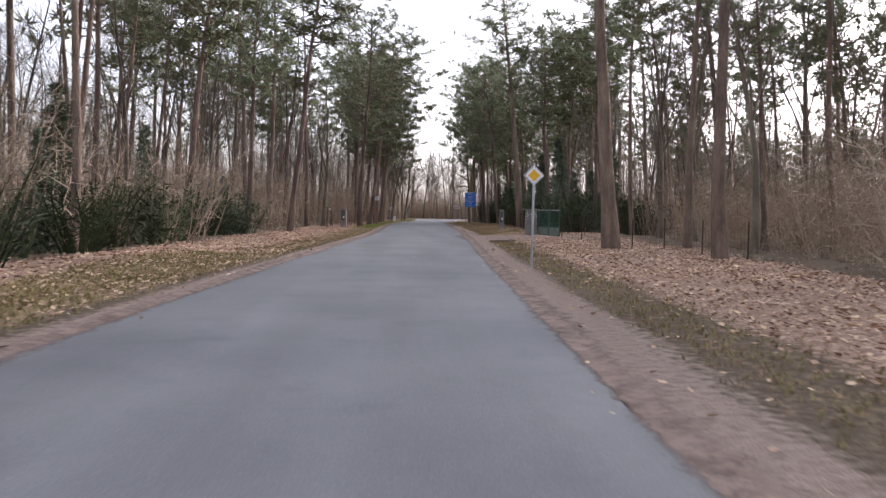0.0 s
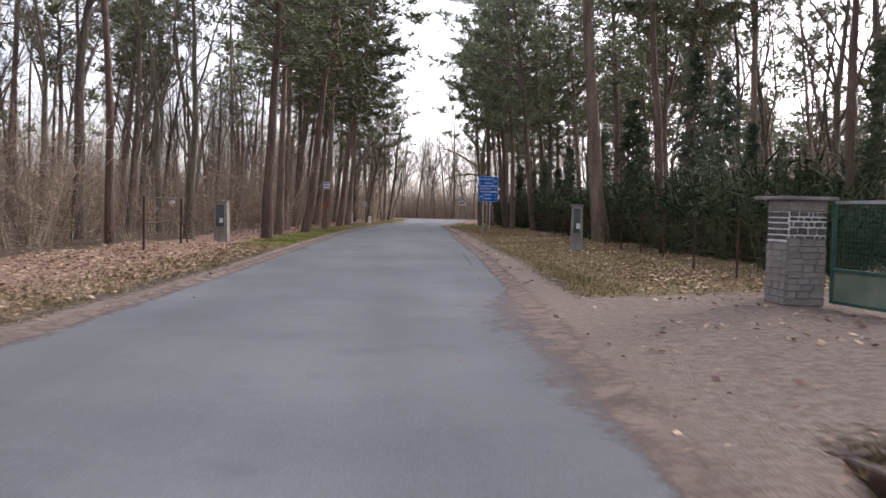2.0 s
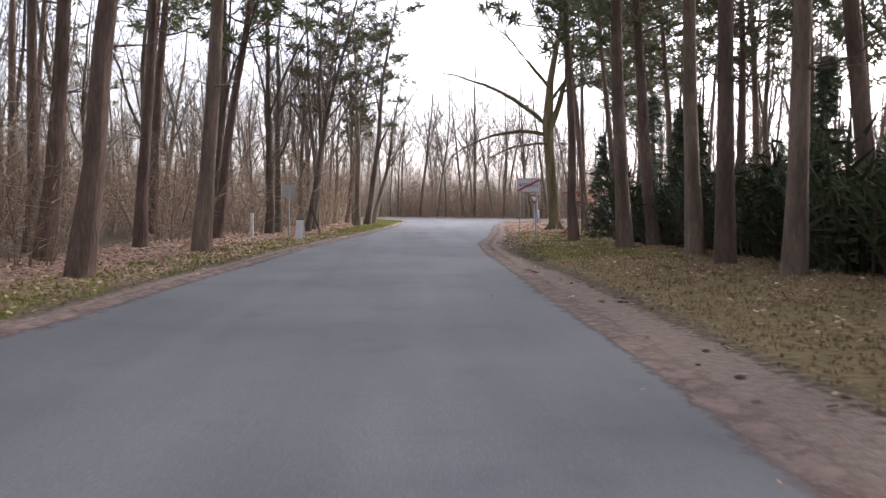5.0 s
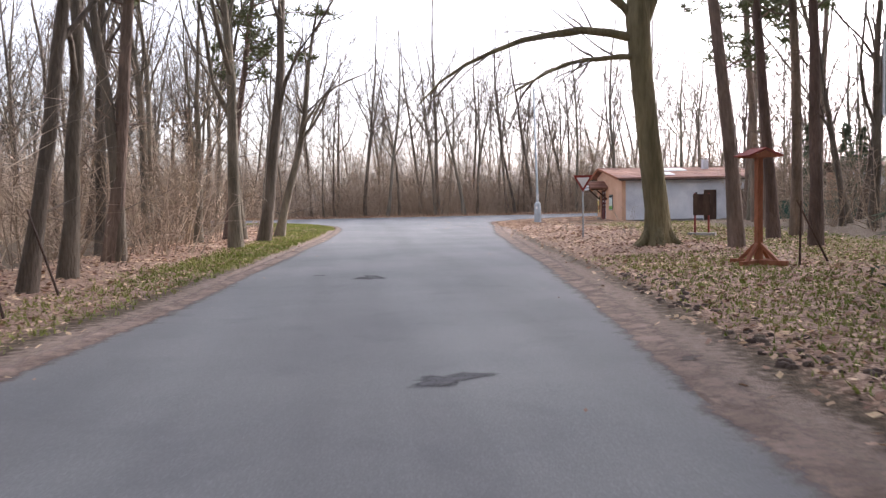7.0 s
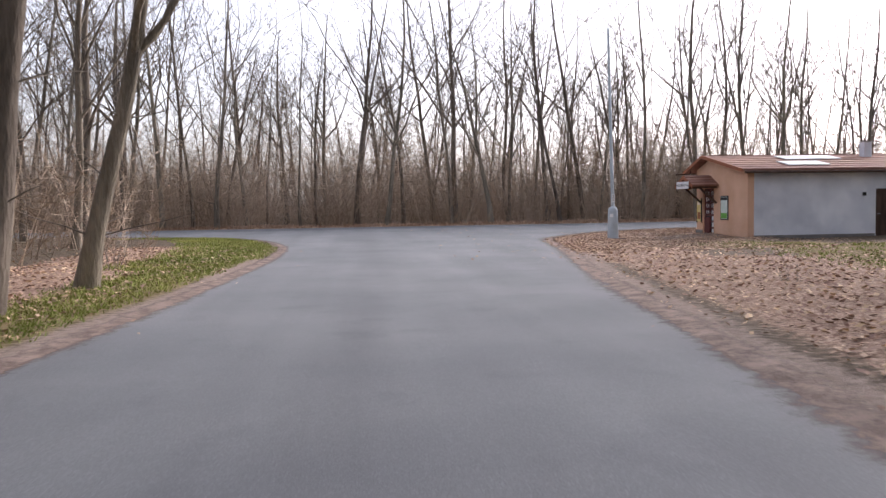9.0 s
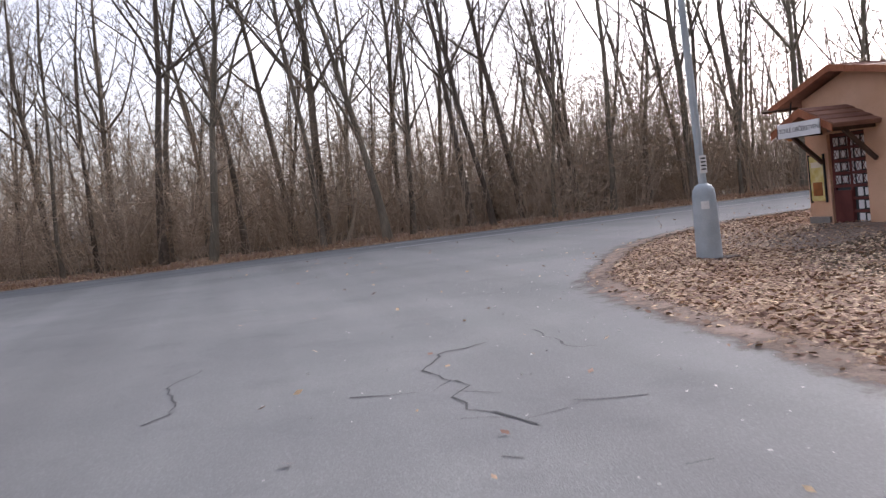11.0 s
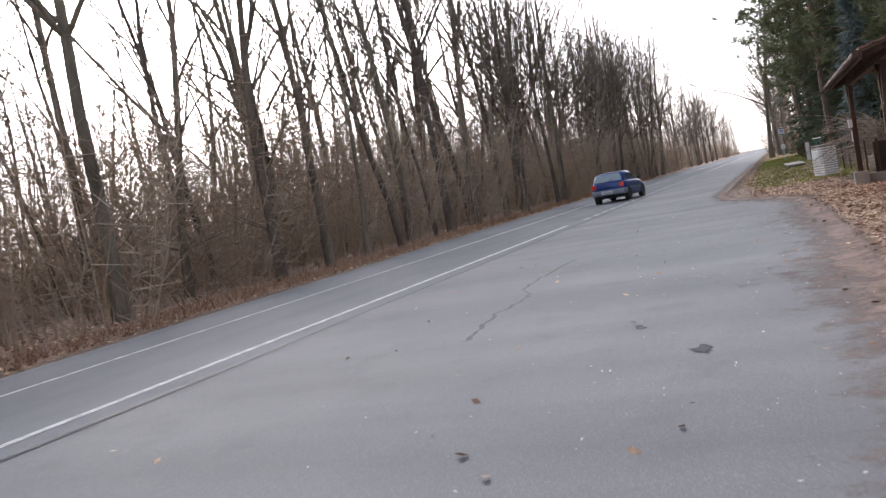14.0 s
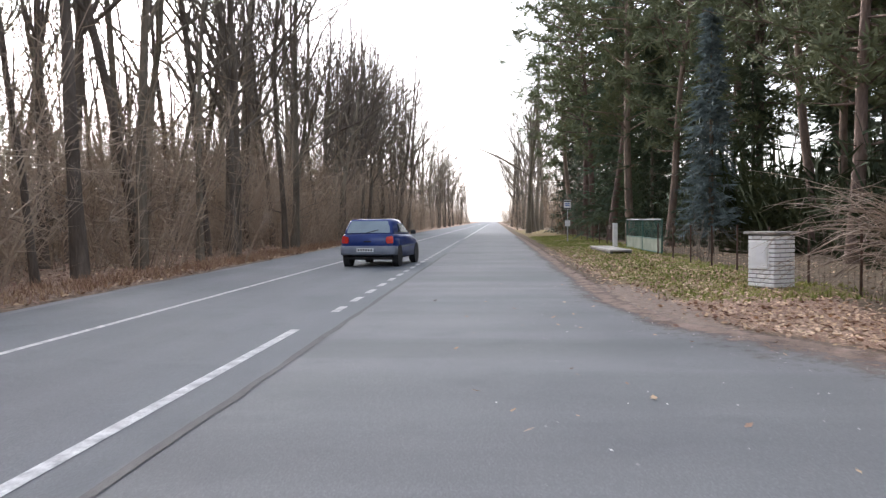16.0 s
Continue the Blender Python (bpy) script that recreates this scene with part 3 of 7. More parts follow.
stripe("edge_line", WHITEPAINT, 168.2, 9, 40.6, 0.115, 0.009, "worn white painted edge line on the main road")
stripe("centre_line", WHITEPAINT, 170.8, 8, 320, 0.1, 0.009, "white painted centre line on the main road", 6)
stripe("tar_seam", SEAM, 167.72, -12, 64, 0.075, 0.008, "black tar seam between road and lay-by", 0.7, 0.012)
dash = stripe("dash", WHITEPAINT, 168.1, 42.6, 43.4, 0.12, 0.009, "short white dash of the broken edge line")
for i in range(1, 26):
    copy_thing(dash, pose(i * 1.62, 0, 0))
stripe("far_edge_line", WHITEPAINT, 168.0, 92, 320, 0.12, 0.009, "white painted edge line further along the main road", 8)


def blotch(name, x, y, rx, ry, turn, material, label, seed, z=0.005):
    """A worn dark stain of uneven outline that fades out at its rim."""
    rng = random.Random(seed)
    c, s = math.cos(turn), math.sin(turn)
    ph = [rng.uniform(0, 6.28) for _ in range(3)]
    V, K, F, n = [(x, y, z)], [1.0], [], 40
    for ring, cov in ((0.45, 0.9), (0.85, 0.55), (1.25, 0.0)):
        for i in range(n):
            a = 2 * math.pi * i / n
            k = max(0.3, 0.85 + 0.25 * math.sin(2 * a + ph[0]) + 0.18 * math.sin(3 * a + ph[1]) + 0.1 * math.sin(7 * a + ph[2])) * ring
            u, v = math.cos(a) * rx * k, math.sin(a) * ry * k
            V.append((x + u * c - v * s, y + u * s + v * c, z))
            K.append(cov)
    for i in range(n):
        e = (i + 1) % n
        F.append((0, 1 + i, 1 + e))
        for r in (1, 1 + n):
            F += [(r + i, r + n + i, r + n + e), (r + i, r + n + e, r + e)]
    me = mesh_from(name, V, F, [material])
    at = me.color_attributes.new("cover", "FLOAT_COLOR", "POINT")
    at.data.foreach_set("color", np.repeat(np.array(K, np.float32)[:, None], 4, 1).ravel())
    return tagged(new(name, me), label, "road patch", kind="structure")


def crack(pts, width, seed, z=0.004):
    """A dark branching crack in the asphalt along a rough line."""
    rng = random.Random(seed)
    V, F = [], []

    def run(line, w):
        fine = []
        for (ax, ay), (bx, by) in zip(line, line[1:]):
            n = max(2, int(math.hypot(bx - ax, by - ay) / 0.13))
            for i in range(n):
                t = i / n
                fine.append((ax + (bx - ax) * t + rng.uniform(-0.035, 0.035), ay + (by - ay) * t + rng.uniform(-0.035, 0.035)))
        for i in range(len(fine) - 1):
            (ax, ay), (bx, by) = fine[i], fine[i + 1]
            d = math.hypot(bx - ax, by - ay) + 1e-6
            k = w * rng.uniform(0.3, 1.3) / 2
            ox, oy = -(by - ay) / d * k, (bx - ax) / d * k
            b = len(V)
            V.extend([(ax + ox, ay + oy, z), (ax - ox, ay - oy, z), (bx - ox, by - oy, z), (bx + ox, by + oy, z)])
            F.append((b, b + 1, b + 2, b + 3))
            if rng.random() < 0.05 and w > 0.02:
                a = rng.uniform(0, 6.28)
                run([fine[i], (ax + math.cos(a) * 0.5, ay + math.sin(a) * 0.5)], w * 0.5)
    run(pts, width)
    return tagged(new("road_crack", mesh_from("road_crack", V, F, [SEAM])), "dark weathered crack in the asphalt", "crack", kind="structure")


# ---- plants: prototypes as triangle arrays ----
class Soup:
    def __init__(self):
        self.v, self.f = [], []

    def tube(self, pts, radii, sides=5):
        base = len(self.v)
        pts = [Vector(p) for p in pts]
        for i, p in enumerate(pts):
            d = (pts[min(i + 1, len(pts) - 1)] - pts[max(i - 1, 0)]).normalized()
            u = d.orthogonal().normalized()
            if abs(d.z) > 0.7:
                u = (Vector((1, 0, 0)) - d * d.x).normalized()
            w = d.cross(u)
            for k in range(sides):
                a = 2 * math.pi * k / sides
                self.v.append(tuple(p + (u * math.cos(a) + w * math.sin(a)) * radii[i]))
        for i in range(len(pts) - 1):
            for k in range(sides):
                a, b = base + i * sides + k, base + i * sides + (k + 1) % sides
                self.f += [(a, b, b + sides), (a, b + sides, a + sides)]

    def spike(self, p, d, width, flat=None):
        """A thin tapering blade from p along d."""
        p, d = Vector(p), Vector(d)
        u = (flat or d.orthogonal()).normalized() * width / 2
        b = len(self.v)
        self.v += [tuple(p - u), tuple(p + u), tuple(p + d)]
        self.f.append((b, b + 1, b + 2))

    def arrays(self):
        return np.array(self.v, np.float32), np.array(self.f, np.int32)


def bend(rng, start, direction, length, n, wander, lift=0.0):
    """A wandering line of n + 1 places."""
    p, d = Vector(start), Vector(direction).normalized()
    out = [p.copy()]
    for _ in range(n):
        d = (d + Vector((rng.uniform(-1, 1), rng.uniform(-1, 1), rng.uniform(-1, 1))) * wander + Vector((0, 0, lift))).normalized()
        p = p + d * (length / n)
        out.append(p.copy())
    return out


def bare_tree(seed, h, r, fork=0.35, leaders=4, spread=0.5, twigs=5, lean=0.0):
    """A leafless broadleaf tree: a stem that forks into crooked leaders, each with side branches and fine twigs."""
    rng = random.Random(seed)
    wood, fine = Soup(), Soup()
    line = bend(rng, (0, 0, -0.15), (lean + rng.uniform(-0.06, 0.06), rng.uniform(-0.07, 0.07), 1), h * 0.93, 10, 0.085, 0.05)
    radii = [r * (1.4 if i == 0 else 1.0) * (1 - 0.9 * (i / 10) ** 1.1) + 0.008 for i in range(11)]
    wood.tube(line, radii, 8)
    arms = [(line[3:], [x * 0.8 for x in radii[3:]])]
    for k in range(leaders):
        t = fork + (0.62 - fork) * (k + rng.random() * 0.7) / leaders
        i = min(9, int(t * 10))
        a = k * 2.4 + rng.uniform(-0.6, 0.6)
        d = line[i + 1] - line[i]
        d = d.normalized() + Vector((math.cos(a), math.sin(a), 0)) * spread * rng.uniform(0.7, 1.5)
        n = 6
        b = bend(rng, line[i], d, h * (1.0 - t) * rng.uniform(0.65, 1.0), n, 0.26, 0.07)
        rr = [max(0.012, radii[i] * rng.uniform(0.45, 0.62) * (1 - 0.88 * j / n)) for j in range(n + 1)]
        rr.sort(reverse=True)
        wood.tube(b, rr, 5)
        arms.append((b, rr))
    for b, rr in arms:
        n = len(b) - 1
        for k in range(9):
            u = (0.22 + 0.76 * (k + rng.random()) / 9) * n
            j = min(n - 1, int(u))
            p = b[j].lerp(b[j + 1], u - j)
            a = k * 2.4 + rng.uniform(-0.5, 0.5)
            d = (b[j + 1] - b[j]).normalized() * 0.55 + Vector((math.cos(a), math.sin(a), rng.uniform(-0.1, 0.5))) * 0.75
            ln = h * 0.16 * (1.15 - 0.6 * u / n) * rng.uniform(0.6, 1.25)
            lr = max(0.014, rr[j] * 0.42)
            sub = bend(rng, p, d, ln, 4, 0.3, 0.09)
            fine.tube(sub, [lr, lr * 0.75, lr * 0.52, lr * 0.34, 0.005], 3)
            for w in range(twigs):
                j2 = rng.randint(0, 3)
                q2 = sub[j2].lerp(sub[j2 + 1], rng.random())
                d2 = (sub[j2 + 1] - sub[j2]).normalized() + Vector((rng.uniform(-1, 1), rng.uniform(-1, 1), rng.uniform(-0.3, 0.8))) * 0.75
                tw = bend(rng, q2, d2, rng.uniform(0.45, 1.15) * h / 15, 2, 0.3, 0.1)
                fine.spike(tw[0], (tw[1] - tw[0]) * 1.25, 0.024)
                fine.spike(tw[1], tw[2] - tw[1], 0.019)
                for e in range(1):
                    fine.spike(tw[1], (tw[2] - tw[1]).normalized() * 0.3 + Vector((rng.uniform(-1, 1), rng.uniform(-1, 1), rng.uniform(-0.2, 1))) * 0.26, 0.016)
    for k in range(7):                      # stray shoots low on the trunk
        t = rng.uniform(0.1, fork)
        i = min(9, int(t * 10))
        a = rng.uniform(0, 6.28)
        sub = bend(rng, line[i], (math.cos(a), math.sin(a), 0.5), rng.uniform(0.5, 1.8), 3, 0.25)
        fine.tube(sub, [0.016, 0.012, 0.008, 0.003], 3)
    return wood.arrays(), fine.arrays()


def pine_tree(seed, h, r, crown=0.45, branches=30, reach=2.6, needles=16, lean=0.0):
    """A Scots pine: long bare stem, stubs, a ragged crown of needle tufts at the branch ends."""
    rng = random.Random(seed)
    wood, leaf = Soup(), Soup()
    line = bend(rng, (0, 0, -0.15), (lean, rng.uniform(-0.03, 0.03), 1), h, 9, 0.055, 0.03)
    radii = [r * (1.3 if i == 0 else 1.0) * (1 - 0.85 * (i / 9)) + 0.01 for i in range(10)]
    wood.tube(line, radii, 8)
    for k in range(branches):
        t = 1 - crown * (k + rng.random()) / branches
        i = min(8, int(t * 9))
        p = line[i].lerp(line[i + 1], t * 9 - i)
        a = k * 2.4 + rng.uniform(-0.7, 0.7)
        ln = reach * (0.35 + 0.9 * math.sin(math.pi * min(1, (1 - t) / crown * 0.8 + 0.15))) * rng.uniform(0.55, 1.15)
        b = bend(rng, p, (math.cos(a), math.sin(a), rng.uniform(-0.1, 0.5)), ln, 4, 0.22, 0.08)
        wood.tube(b, [0.05, 0.04, 0.03, 0.02, 0.008], 3)
        for c in range(3 + int(ln * 1.3)):
            j = rng.randint(1, 3)
            q = b[j].lerp(b[j + 1], rng.random()) + Vector((rng.uniform(-1, 1), rng.uniform(-1, 1), rng.uniform(-0.3, 0.6))) * 0.45
            for w in range(needles):
                d = Vector((rng.gauss(0, 1), rng.gauss(0, 1), rng.gauss(0.35, 0.8))).normalized() * rng.uniform(0.22, 0.5)
                leaf.spike(q + d * rng.uniform(0.0, 0.5), d, 0.095)
    for k in range(8):
        t = rng.uniform(0.25, 1 - crown)
        i = min(8, int(t * 9))
        a = rng.uniform(0, 6.28)
        wood.tube(bend(rng, line[i], (math.cos(a), math.sin(a), 0.1), rng.uniform(0.4, 1.6), 2, 0.2), [0.025, 0.015, 0.005], 3)
    return wood.arrays(), leaf.arrays()


def spruce_tree(seed, h, r, base=0.03, width=0.24, tiers=26, per=11, blades=16):
    """A spruce: drooping branches at uneven heights, clothed in needle sprays down to the ground."""
    rng = random.Random(seed)
    wood, leaf = Soup(), Soup()
    wood.tube([(0, 0, -0.1), (0, 0, h * 0.5), (0, 0, h)], [r, r * 0.6, 0.01], 7)
    for k in range(tiers * per):
        t = base + (0.985 - base) * rng.random() ** 1.15
        ln = (h * width * (1 - t) ** 0.85 + 0.12) * (0.75 + 0.35 * math.sin(k * 1.7 + t * 21) * rng.random())
        a = k * 2.399 + rng.uniform(-0.3, 0.3)
        b = bend(rng, (0, 0, t * h), (math.cos(a), math.sin(a), rng.uniform(-0.15, 0.35)), ln, 3, 0.14, rng.uniform(-0.2, -0.02))
        for i in range(3):
            wood.spike(b[i], (b[i + 1] - b[i]) * 1.2, 0.03 - 0.008 * i)
        for w in range(blades):
            s = rng.uniform(0.1, 1.0) * 2.999
            q = b[int(s)].lerp(b[int(s) + 1], s - int(s))
            d = (b[3] - b[0]).normalized() * 0.4 + Vector((rng.uniform(-1, 1), rng.uniform(-1, 1), rng.uniform(-0.9, 0.5))) * 0.7
            leaf.spike(q, d * rng.uniform(0.3, 0.7), 0.12)
    return wood.arrays(), leaf.arrays()


def shrub(seed, h, w, stems, twigs, width, droop=0.0):
    """A thicket of thin rising stems that split into twigs."""
    rng = random.Random(seed)
    s = Soup()
    for k in range(stems):
        a = rng.uniform(0, 6.28)
        rr = w * math.sqrt(rng.random())
        ln = h * rng.uniform(0.5, 1.1)
        b = bend(rng, (math.cos(a) * rr * 0.6, math.sin(a) * rr * 0.6, -0.05), (math.cos(a) * 0.35, math.sin(a) * 0.35, 1), ln, 4, 0.16, -droop)
        for i in range(4):
            s.spike(b[i], (b[i + 1] - b[i]) * 1.5, width * (1.2 - 0.2 * i))
        for t in range(twigs):
            i = rng.randint(0, 3)
            q = b[i].lerp(b[i + 1], rng.random())
            s.spike(q, Vector((rng.uniform(-1, 1), rng.uniform(-1, 1), rng.uniform(-0.2, 1.0) - droop)) * rng.uniform(0.25, 0.7) * h / 3, width * 0.7)
    return s.arrays()


def merge(protos, places, rng):
    """Lays prototype arrays at places (x, y, z, turn, scale, which) and returns one pair of arrays."""
    VV, FF, off = [], [], 0
    for x, y, z, a, s, k in places:
        v, f = protos[k % len(protos)]
        c, n = math.cos(a) * s, math.sin(a) * s
        w = np.empty_like(v)
        w[:, 0] = v[:, 0] * c - v[:, 1] * n + x
        w[:, 1] = v[:, 0] * n + v[:, 1] * c + y
        w[:, 2] = v[:, 2] * s + z
        VV.append(w)
        FF.append(f + off)
        off += len(v)
    return np.concatenate(VV), np.concatenate(FF)


def make_tree(name, arrays, mats, label, category, crown_name, group):
    """A tree thing with its trunk and its crown as parts, built at the origin."""
    t = thing(name, Matrix(), label, category, group)
    for nm, (v, f), m in zip(("trunk", crown_name), arrays, mats):
        ob = new(nm, mesh_from(nm, v, f, [m], smooth=nm == "trunk"))
        ob.parent = t
    return t


def scatter(rng, n, x0, x1, y0, y1, gap, keep):
    """Random places in a rectangle at least gap apart for which keep(x, y) holds."""
    cell, grid, out = gap, {}, []
    for _ in range(n * 12):
        if len(out) >= n:
            break
        x, y = rng.uniform(x0, x1), rng.uniform(y0, y1)
        key = (int(x // cell), int(y // cell))
        if any((x - a) ** 2 + (y - b) ** 2 < gap * gap for i in (-1, 0, 1) for j in (-1, 0, 1) for a, b in grid.get((key[0] + i, key[1] + j), ())):
            continue
        if keep(x, y):
            grid.setdefault(key, []).append((x, y))
            out.append((x, y))
    return out


def west_edge(y):
    """How far east the western wood reaches."""
    return float(np.interp(y, [-60, 0, 45, 62, 75, 105, 115, 140, 150, 158], [-16, -12.8, -11.5, -10, -8.2, -7.5, -5.2, -3.4, -4.5, -9]))


def in_west(x, y):
    return x < west_edge(y) and y < 161


def in_east(x, y):
    lim = np.interp(y, [-60, 0, 30, 40, 50, 60, 105, 110, 122, 140, 150, 153, 154], [8, 5.5, 6.5, 9, 9.5, 9.5, 10, 10.5, 14.5, 17, 22, 28, 60])
    if 36 < x:
        return y < 156.5 and x > 44 or y < 148
    return x > lim and y < 152


def in_north(x, y):
    return y > float(np.interp(x, [-100, 0, 20, 46, 78, 130, 400], [173.3, 173.1, 173.5, 174.5, 175.2, 175.6, 176.6]))


WOODS = random.Random(7)
BARE = [bare_tree(s, 15.5 + 2.5 * math.sin(s * 1.7), 0.085 + 0.06 * ((s * 7) % 5) / 4, 0.3 + 0.14 * ((s * 3) % 4) / 3, 4 + s % 3, 0.62, 4) for s in range(1, 10)]
STOUT = [bare_tree(s, 15 + 2 * math.sin(s * 1.7), 0.13 + 0.07 * ((s * 7) % 5) / 4, 0.34, 3 + s % 3, 0.42) for s in range(21, 27)]
PINES = [pine_tree(s, 18 + 3 * math.sin(s * 2.1), 0.15 + 0.05 * ((s * 5) % 4) / 3, 0.46 + 0.1 * ((s * 3) % 3) / 2, 36, 3.0) for s in range(11, 17)]
SPRUCES = [spruce_tree(s, 9 + 1.5 * (s % 3), 0.12) for s in range(31, 34)]


def far_tree(seed, h, r, pine):
    rng = random.Random(seed)
    w, l = Soup(), Soup()
    line = bend(rng, (0, 0, -0.1), (rng.uniform(-0.1, 0.1), rng.uniform(-0.08, 0.08), 1), h, 4, 0.04 if pine else 0.11, 0.02)
    w.tube(line, [r, r * 0.85, r * 0.7, r * 0.45, 0.02], 4)
    for k in range(18 if pine else 24):
        t = rng.uniform(0.55 if pine else 0.3, 0.98)
        i = min(3, int(t * 4))
        p = line[i].lerp(line[i + 1], t * 4 - i)
        a = rng.uniform(0, 6.28)
        ln = rng.uniform(1.0, 2.6) if pine else h * rng.uniform(0.16, 0.3) * (1.3 - 0.6 * t)
        b = bend(rng, p, (math.cos(a) * (1 if pine else 0.6), math.sin(a) * (1 if pine else 0.6), 0.2 if pine else 0.8), ln, 2, 0.2)
        w.spike(b[0], b[1] - b[0], 0.06)
        w.spike(b[1], b[2] - b[1], 0.045)
        if pine:
            for c in range(11):
                d = Vector((rng.gauss(0, 1), rng.gauss(0, 1), rng.gauss(0.3, 0.7))).normalized() * rng.uniform(0.4, 0.9)
                l.spike(b[2] + d * 0.3, d, 0.24)
        else:
            for c in range(13):
                q = b[0].lerp(b[1], rng.random()) if c % 3 == 0 else b[1].lerp(b[2], rng.random())
                l.spike(q, Vector((rng.uniform(-1, 1), rng.uniform(-1, 1), rng.uniform(-0.2, 1.0))) * rng.uniform(0.5, 1.3), 0.04)
    return w.arrays(), l.arrays()


FAR_BARE = [far_tree(100 + s, 14.5 + s % 4, 0.1 + 0.02 * (s % 3), False) for s in range(8)]
FAR_PINE = [far_tree(200 + s, 17 + s % 4, 0.14 + 0.02 * (s % 3), True) for s in range(6)]


def plant(protos, places, name, mats, label, category, crown, group):
    """Single trees as things: the first of each kind built, the rest copied."""
    made = {}
    for i, (x, y, s, a) in enumerate(places):
        k = i % len(protos)
        over = (2.8 if x < 0.5 else -2.8) if y < 140 else 0.0       # towards the light above the side road
        up = pose(x, y, gz(x, y), 2.2 * math.sin(i * 2.7 + x), over + 2.4 * math.sin(i * 1.9 + y), 0) @ pose(0, 0, 0, 0, 0, a)
        if k not in made:
            made[k] = make_tree(name, protos[k], mats, label, category, crown, group)
            made[k].matrix_basis = up @ Matrix.Scale(s, 4)
        else:
            ob = copy_thing(made[k], up)
            ob.scale = (s, s, s)


def spots(rng, places, lo=0.8, hi=1.15):
    return [(x, y, rng.uniform(lo, hi), rng.uniform(0, 360)) for x, y in places]


# trees of the wood edge that stand alone in view
NAMED_W = [(-13.0, 44.7), (-10.5, 44), (-13.7, 19.6), (-13.8, 33.2), (-13.2, 54.9), (-11.0, 58), (-7.6, 71), (-8.3, 78.7), (-8.7, 87), (-8.0, 102),
           (-6.0, 112.4), (-6.1, 115.7), (-5.0, 117.2), (-4.95, 119), (-5.2, 123.5), (-6.6, 132.4), (-4.8, 131.8), (-3.3, 129.2), (-3.7, 134.6), (-2.9, 133.5)]
NAMED_E = [(5.6, 20.7), (13, 27.7), (7.3, 41.4), (10.8, 29.3), (9.1, 122.8), (12.4, 127.3), (11.7, 134.8), (7.6, 110.5), (8.2, 64.5), (9.2, 52.5), (10.4, 47.5)]
w_near = scatter(WOODS, 105, -26, -3, -4, 158, 2.4, lambda x, y: in_west(x + 0.8, y) and not (x > -7 and 98 < y < 111) and all((x - a) ** 2 + (y - b) ** 2 > 4 for a, b in NAMED_W))
e_near = scatter(WOODS, 88, 5, 24, 0, 150, 2.6, lambda x, y: in_east(x - 0.5, y) and all((x - a) ** 2 + (y - b) ** 2 > 4 for a, b in NAMED_E))
w_pine = [p for i, p in enumerate(w_near) if (i * 7) % 10 < 4 and 8 < p[1] < 112]
w_bare = [p for p in w_near if p not in w_pine]
e_pine = [p for i, p in enumerate(e_near) if (i * 7) % 10 < 6]
e_bare = [p for p in e_near if p not in e_pine]
PINE_LABEL, BARE_LABEL = "tall Scots pine with bare reddish stem at the wood's edge", "leafless broadleaf tree with grey-brown bark in the wood"
plant(PINES, spots(WOODS, [p for p in NAMED_W if p[1] < 105] + NAMED_E + w_pine + e_pine), "pine_tree", (PINEBARK, NEEDLE), PINE_LABEL, "tree", "crown", "pines along the side road")
plant(STOUT, spots(WOODS, [p for p in NAMED_W if p[1] >= 105] + w_bare + e_bare, 0.75, 1.1), "bare_tree", (BARK, TWIG), BARE_LABEL, "tree", "crown", "bare trees along the side road")
n_near = scatter(WOODS, 78, -32, 40, 172.8, 182, 2.2, lambda x, y: in_north(x, y)) + scatter(WOODS, 95, 40, 125, 172.8, 182, 2.0, lambda x, y: in_north(x, y))
plant(BARE, spots(WOODS, n_near, 0.85, 1.35), "bare_tree", (BARK, TWIG), "leafless broadleaf tree beside the main road", "tree", "crown", "bare trees along the main road")
g_pine = scatter(WOODS, 16, 45, 96, 140, 156.5, 4.0, lambda x, y: True)
plant(PINES, spots(WOODS, g_pine, 0.75, 1.0), "pine_tree", (PINEBARK, NEEDLE), "pine behind the garden fence by the main road", "tree", "crown", "pines behind the fence")


def forest(name, protos, places, mats, label):
    rng = WOODS
    for i, (nm, m) in enumerate(zip(("trunks", "crowns"), mats)):
        v, f = merge([p[i] for p in protos], places, rng)
        tagged(new(name + "_" + nm, mesh_from(name, v, f, [m])), label, "wood", kind="stuff")


def lay(rng, pts, lo=0.85, hi=1.15):
    return [(x, y, gz(x, y) if abs(x) < 60 else 0.0, rng.uniform(0, 6.28), rng.uniform(lo, hi), rng.randint(0, 99)) for x, y in pts]


back_w = scatter(WOODS, 320, -75, -8, -20, 300, 2.0, lambda x, y: (x < west_edge(y) - 7 and y < 160))
back_e = scatter(WOODS, 300, 12, 80, -5, 152, 2.2, lambda x, y: in_east(x - 6, y))
back_n = scatter(WOODS, 640, -80, 190, 181, 225, 1.7, lambda x, y: in_north(x, y - 5))
back_n2 = scatter(WOODS, 280, 110, 420, 175, 205, 2.2, lambda x, y: in_north(x, y))
back_e2 = scatter(WOODS, 170, 95, 400, 138, 160, 2.2, lambda x, y: y < float(np.interp(x, [95, 150, 400], [154, 158, 160])))
forest("pinewood", FAR_PINE, lay(WOODS, [p for i, p in enumerate(back_w) if not i % 4] + [p for i, p in enumerate(back_e) if not i % 3]), (PINEBARK, NEEDLE), "deep stand of pines behind the road")
forest("bare_wood", FAR_BARE, lay(WOODS, [p for i, p in enumerate(back_w) if i % 4] + [p for i, p in enumerate(back_e) if i % 3] + back_n + back_n2 + back_e2, 0.62, 1.0), (BARK, TWIG), "deep stand of leafless trees behind the road")

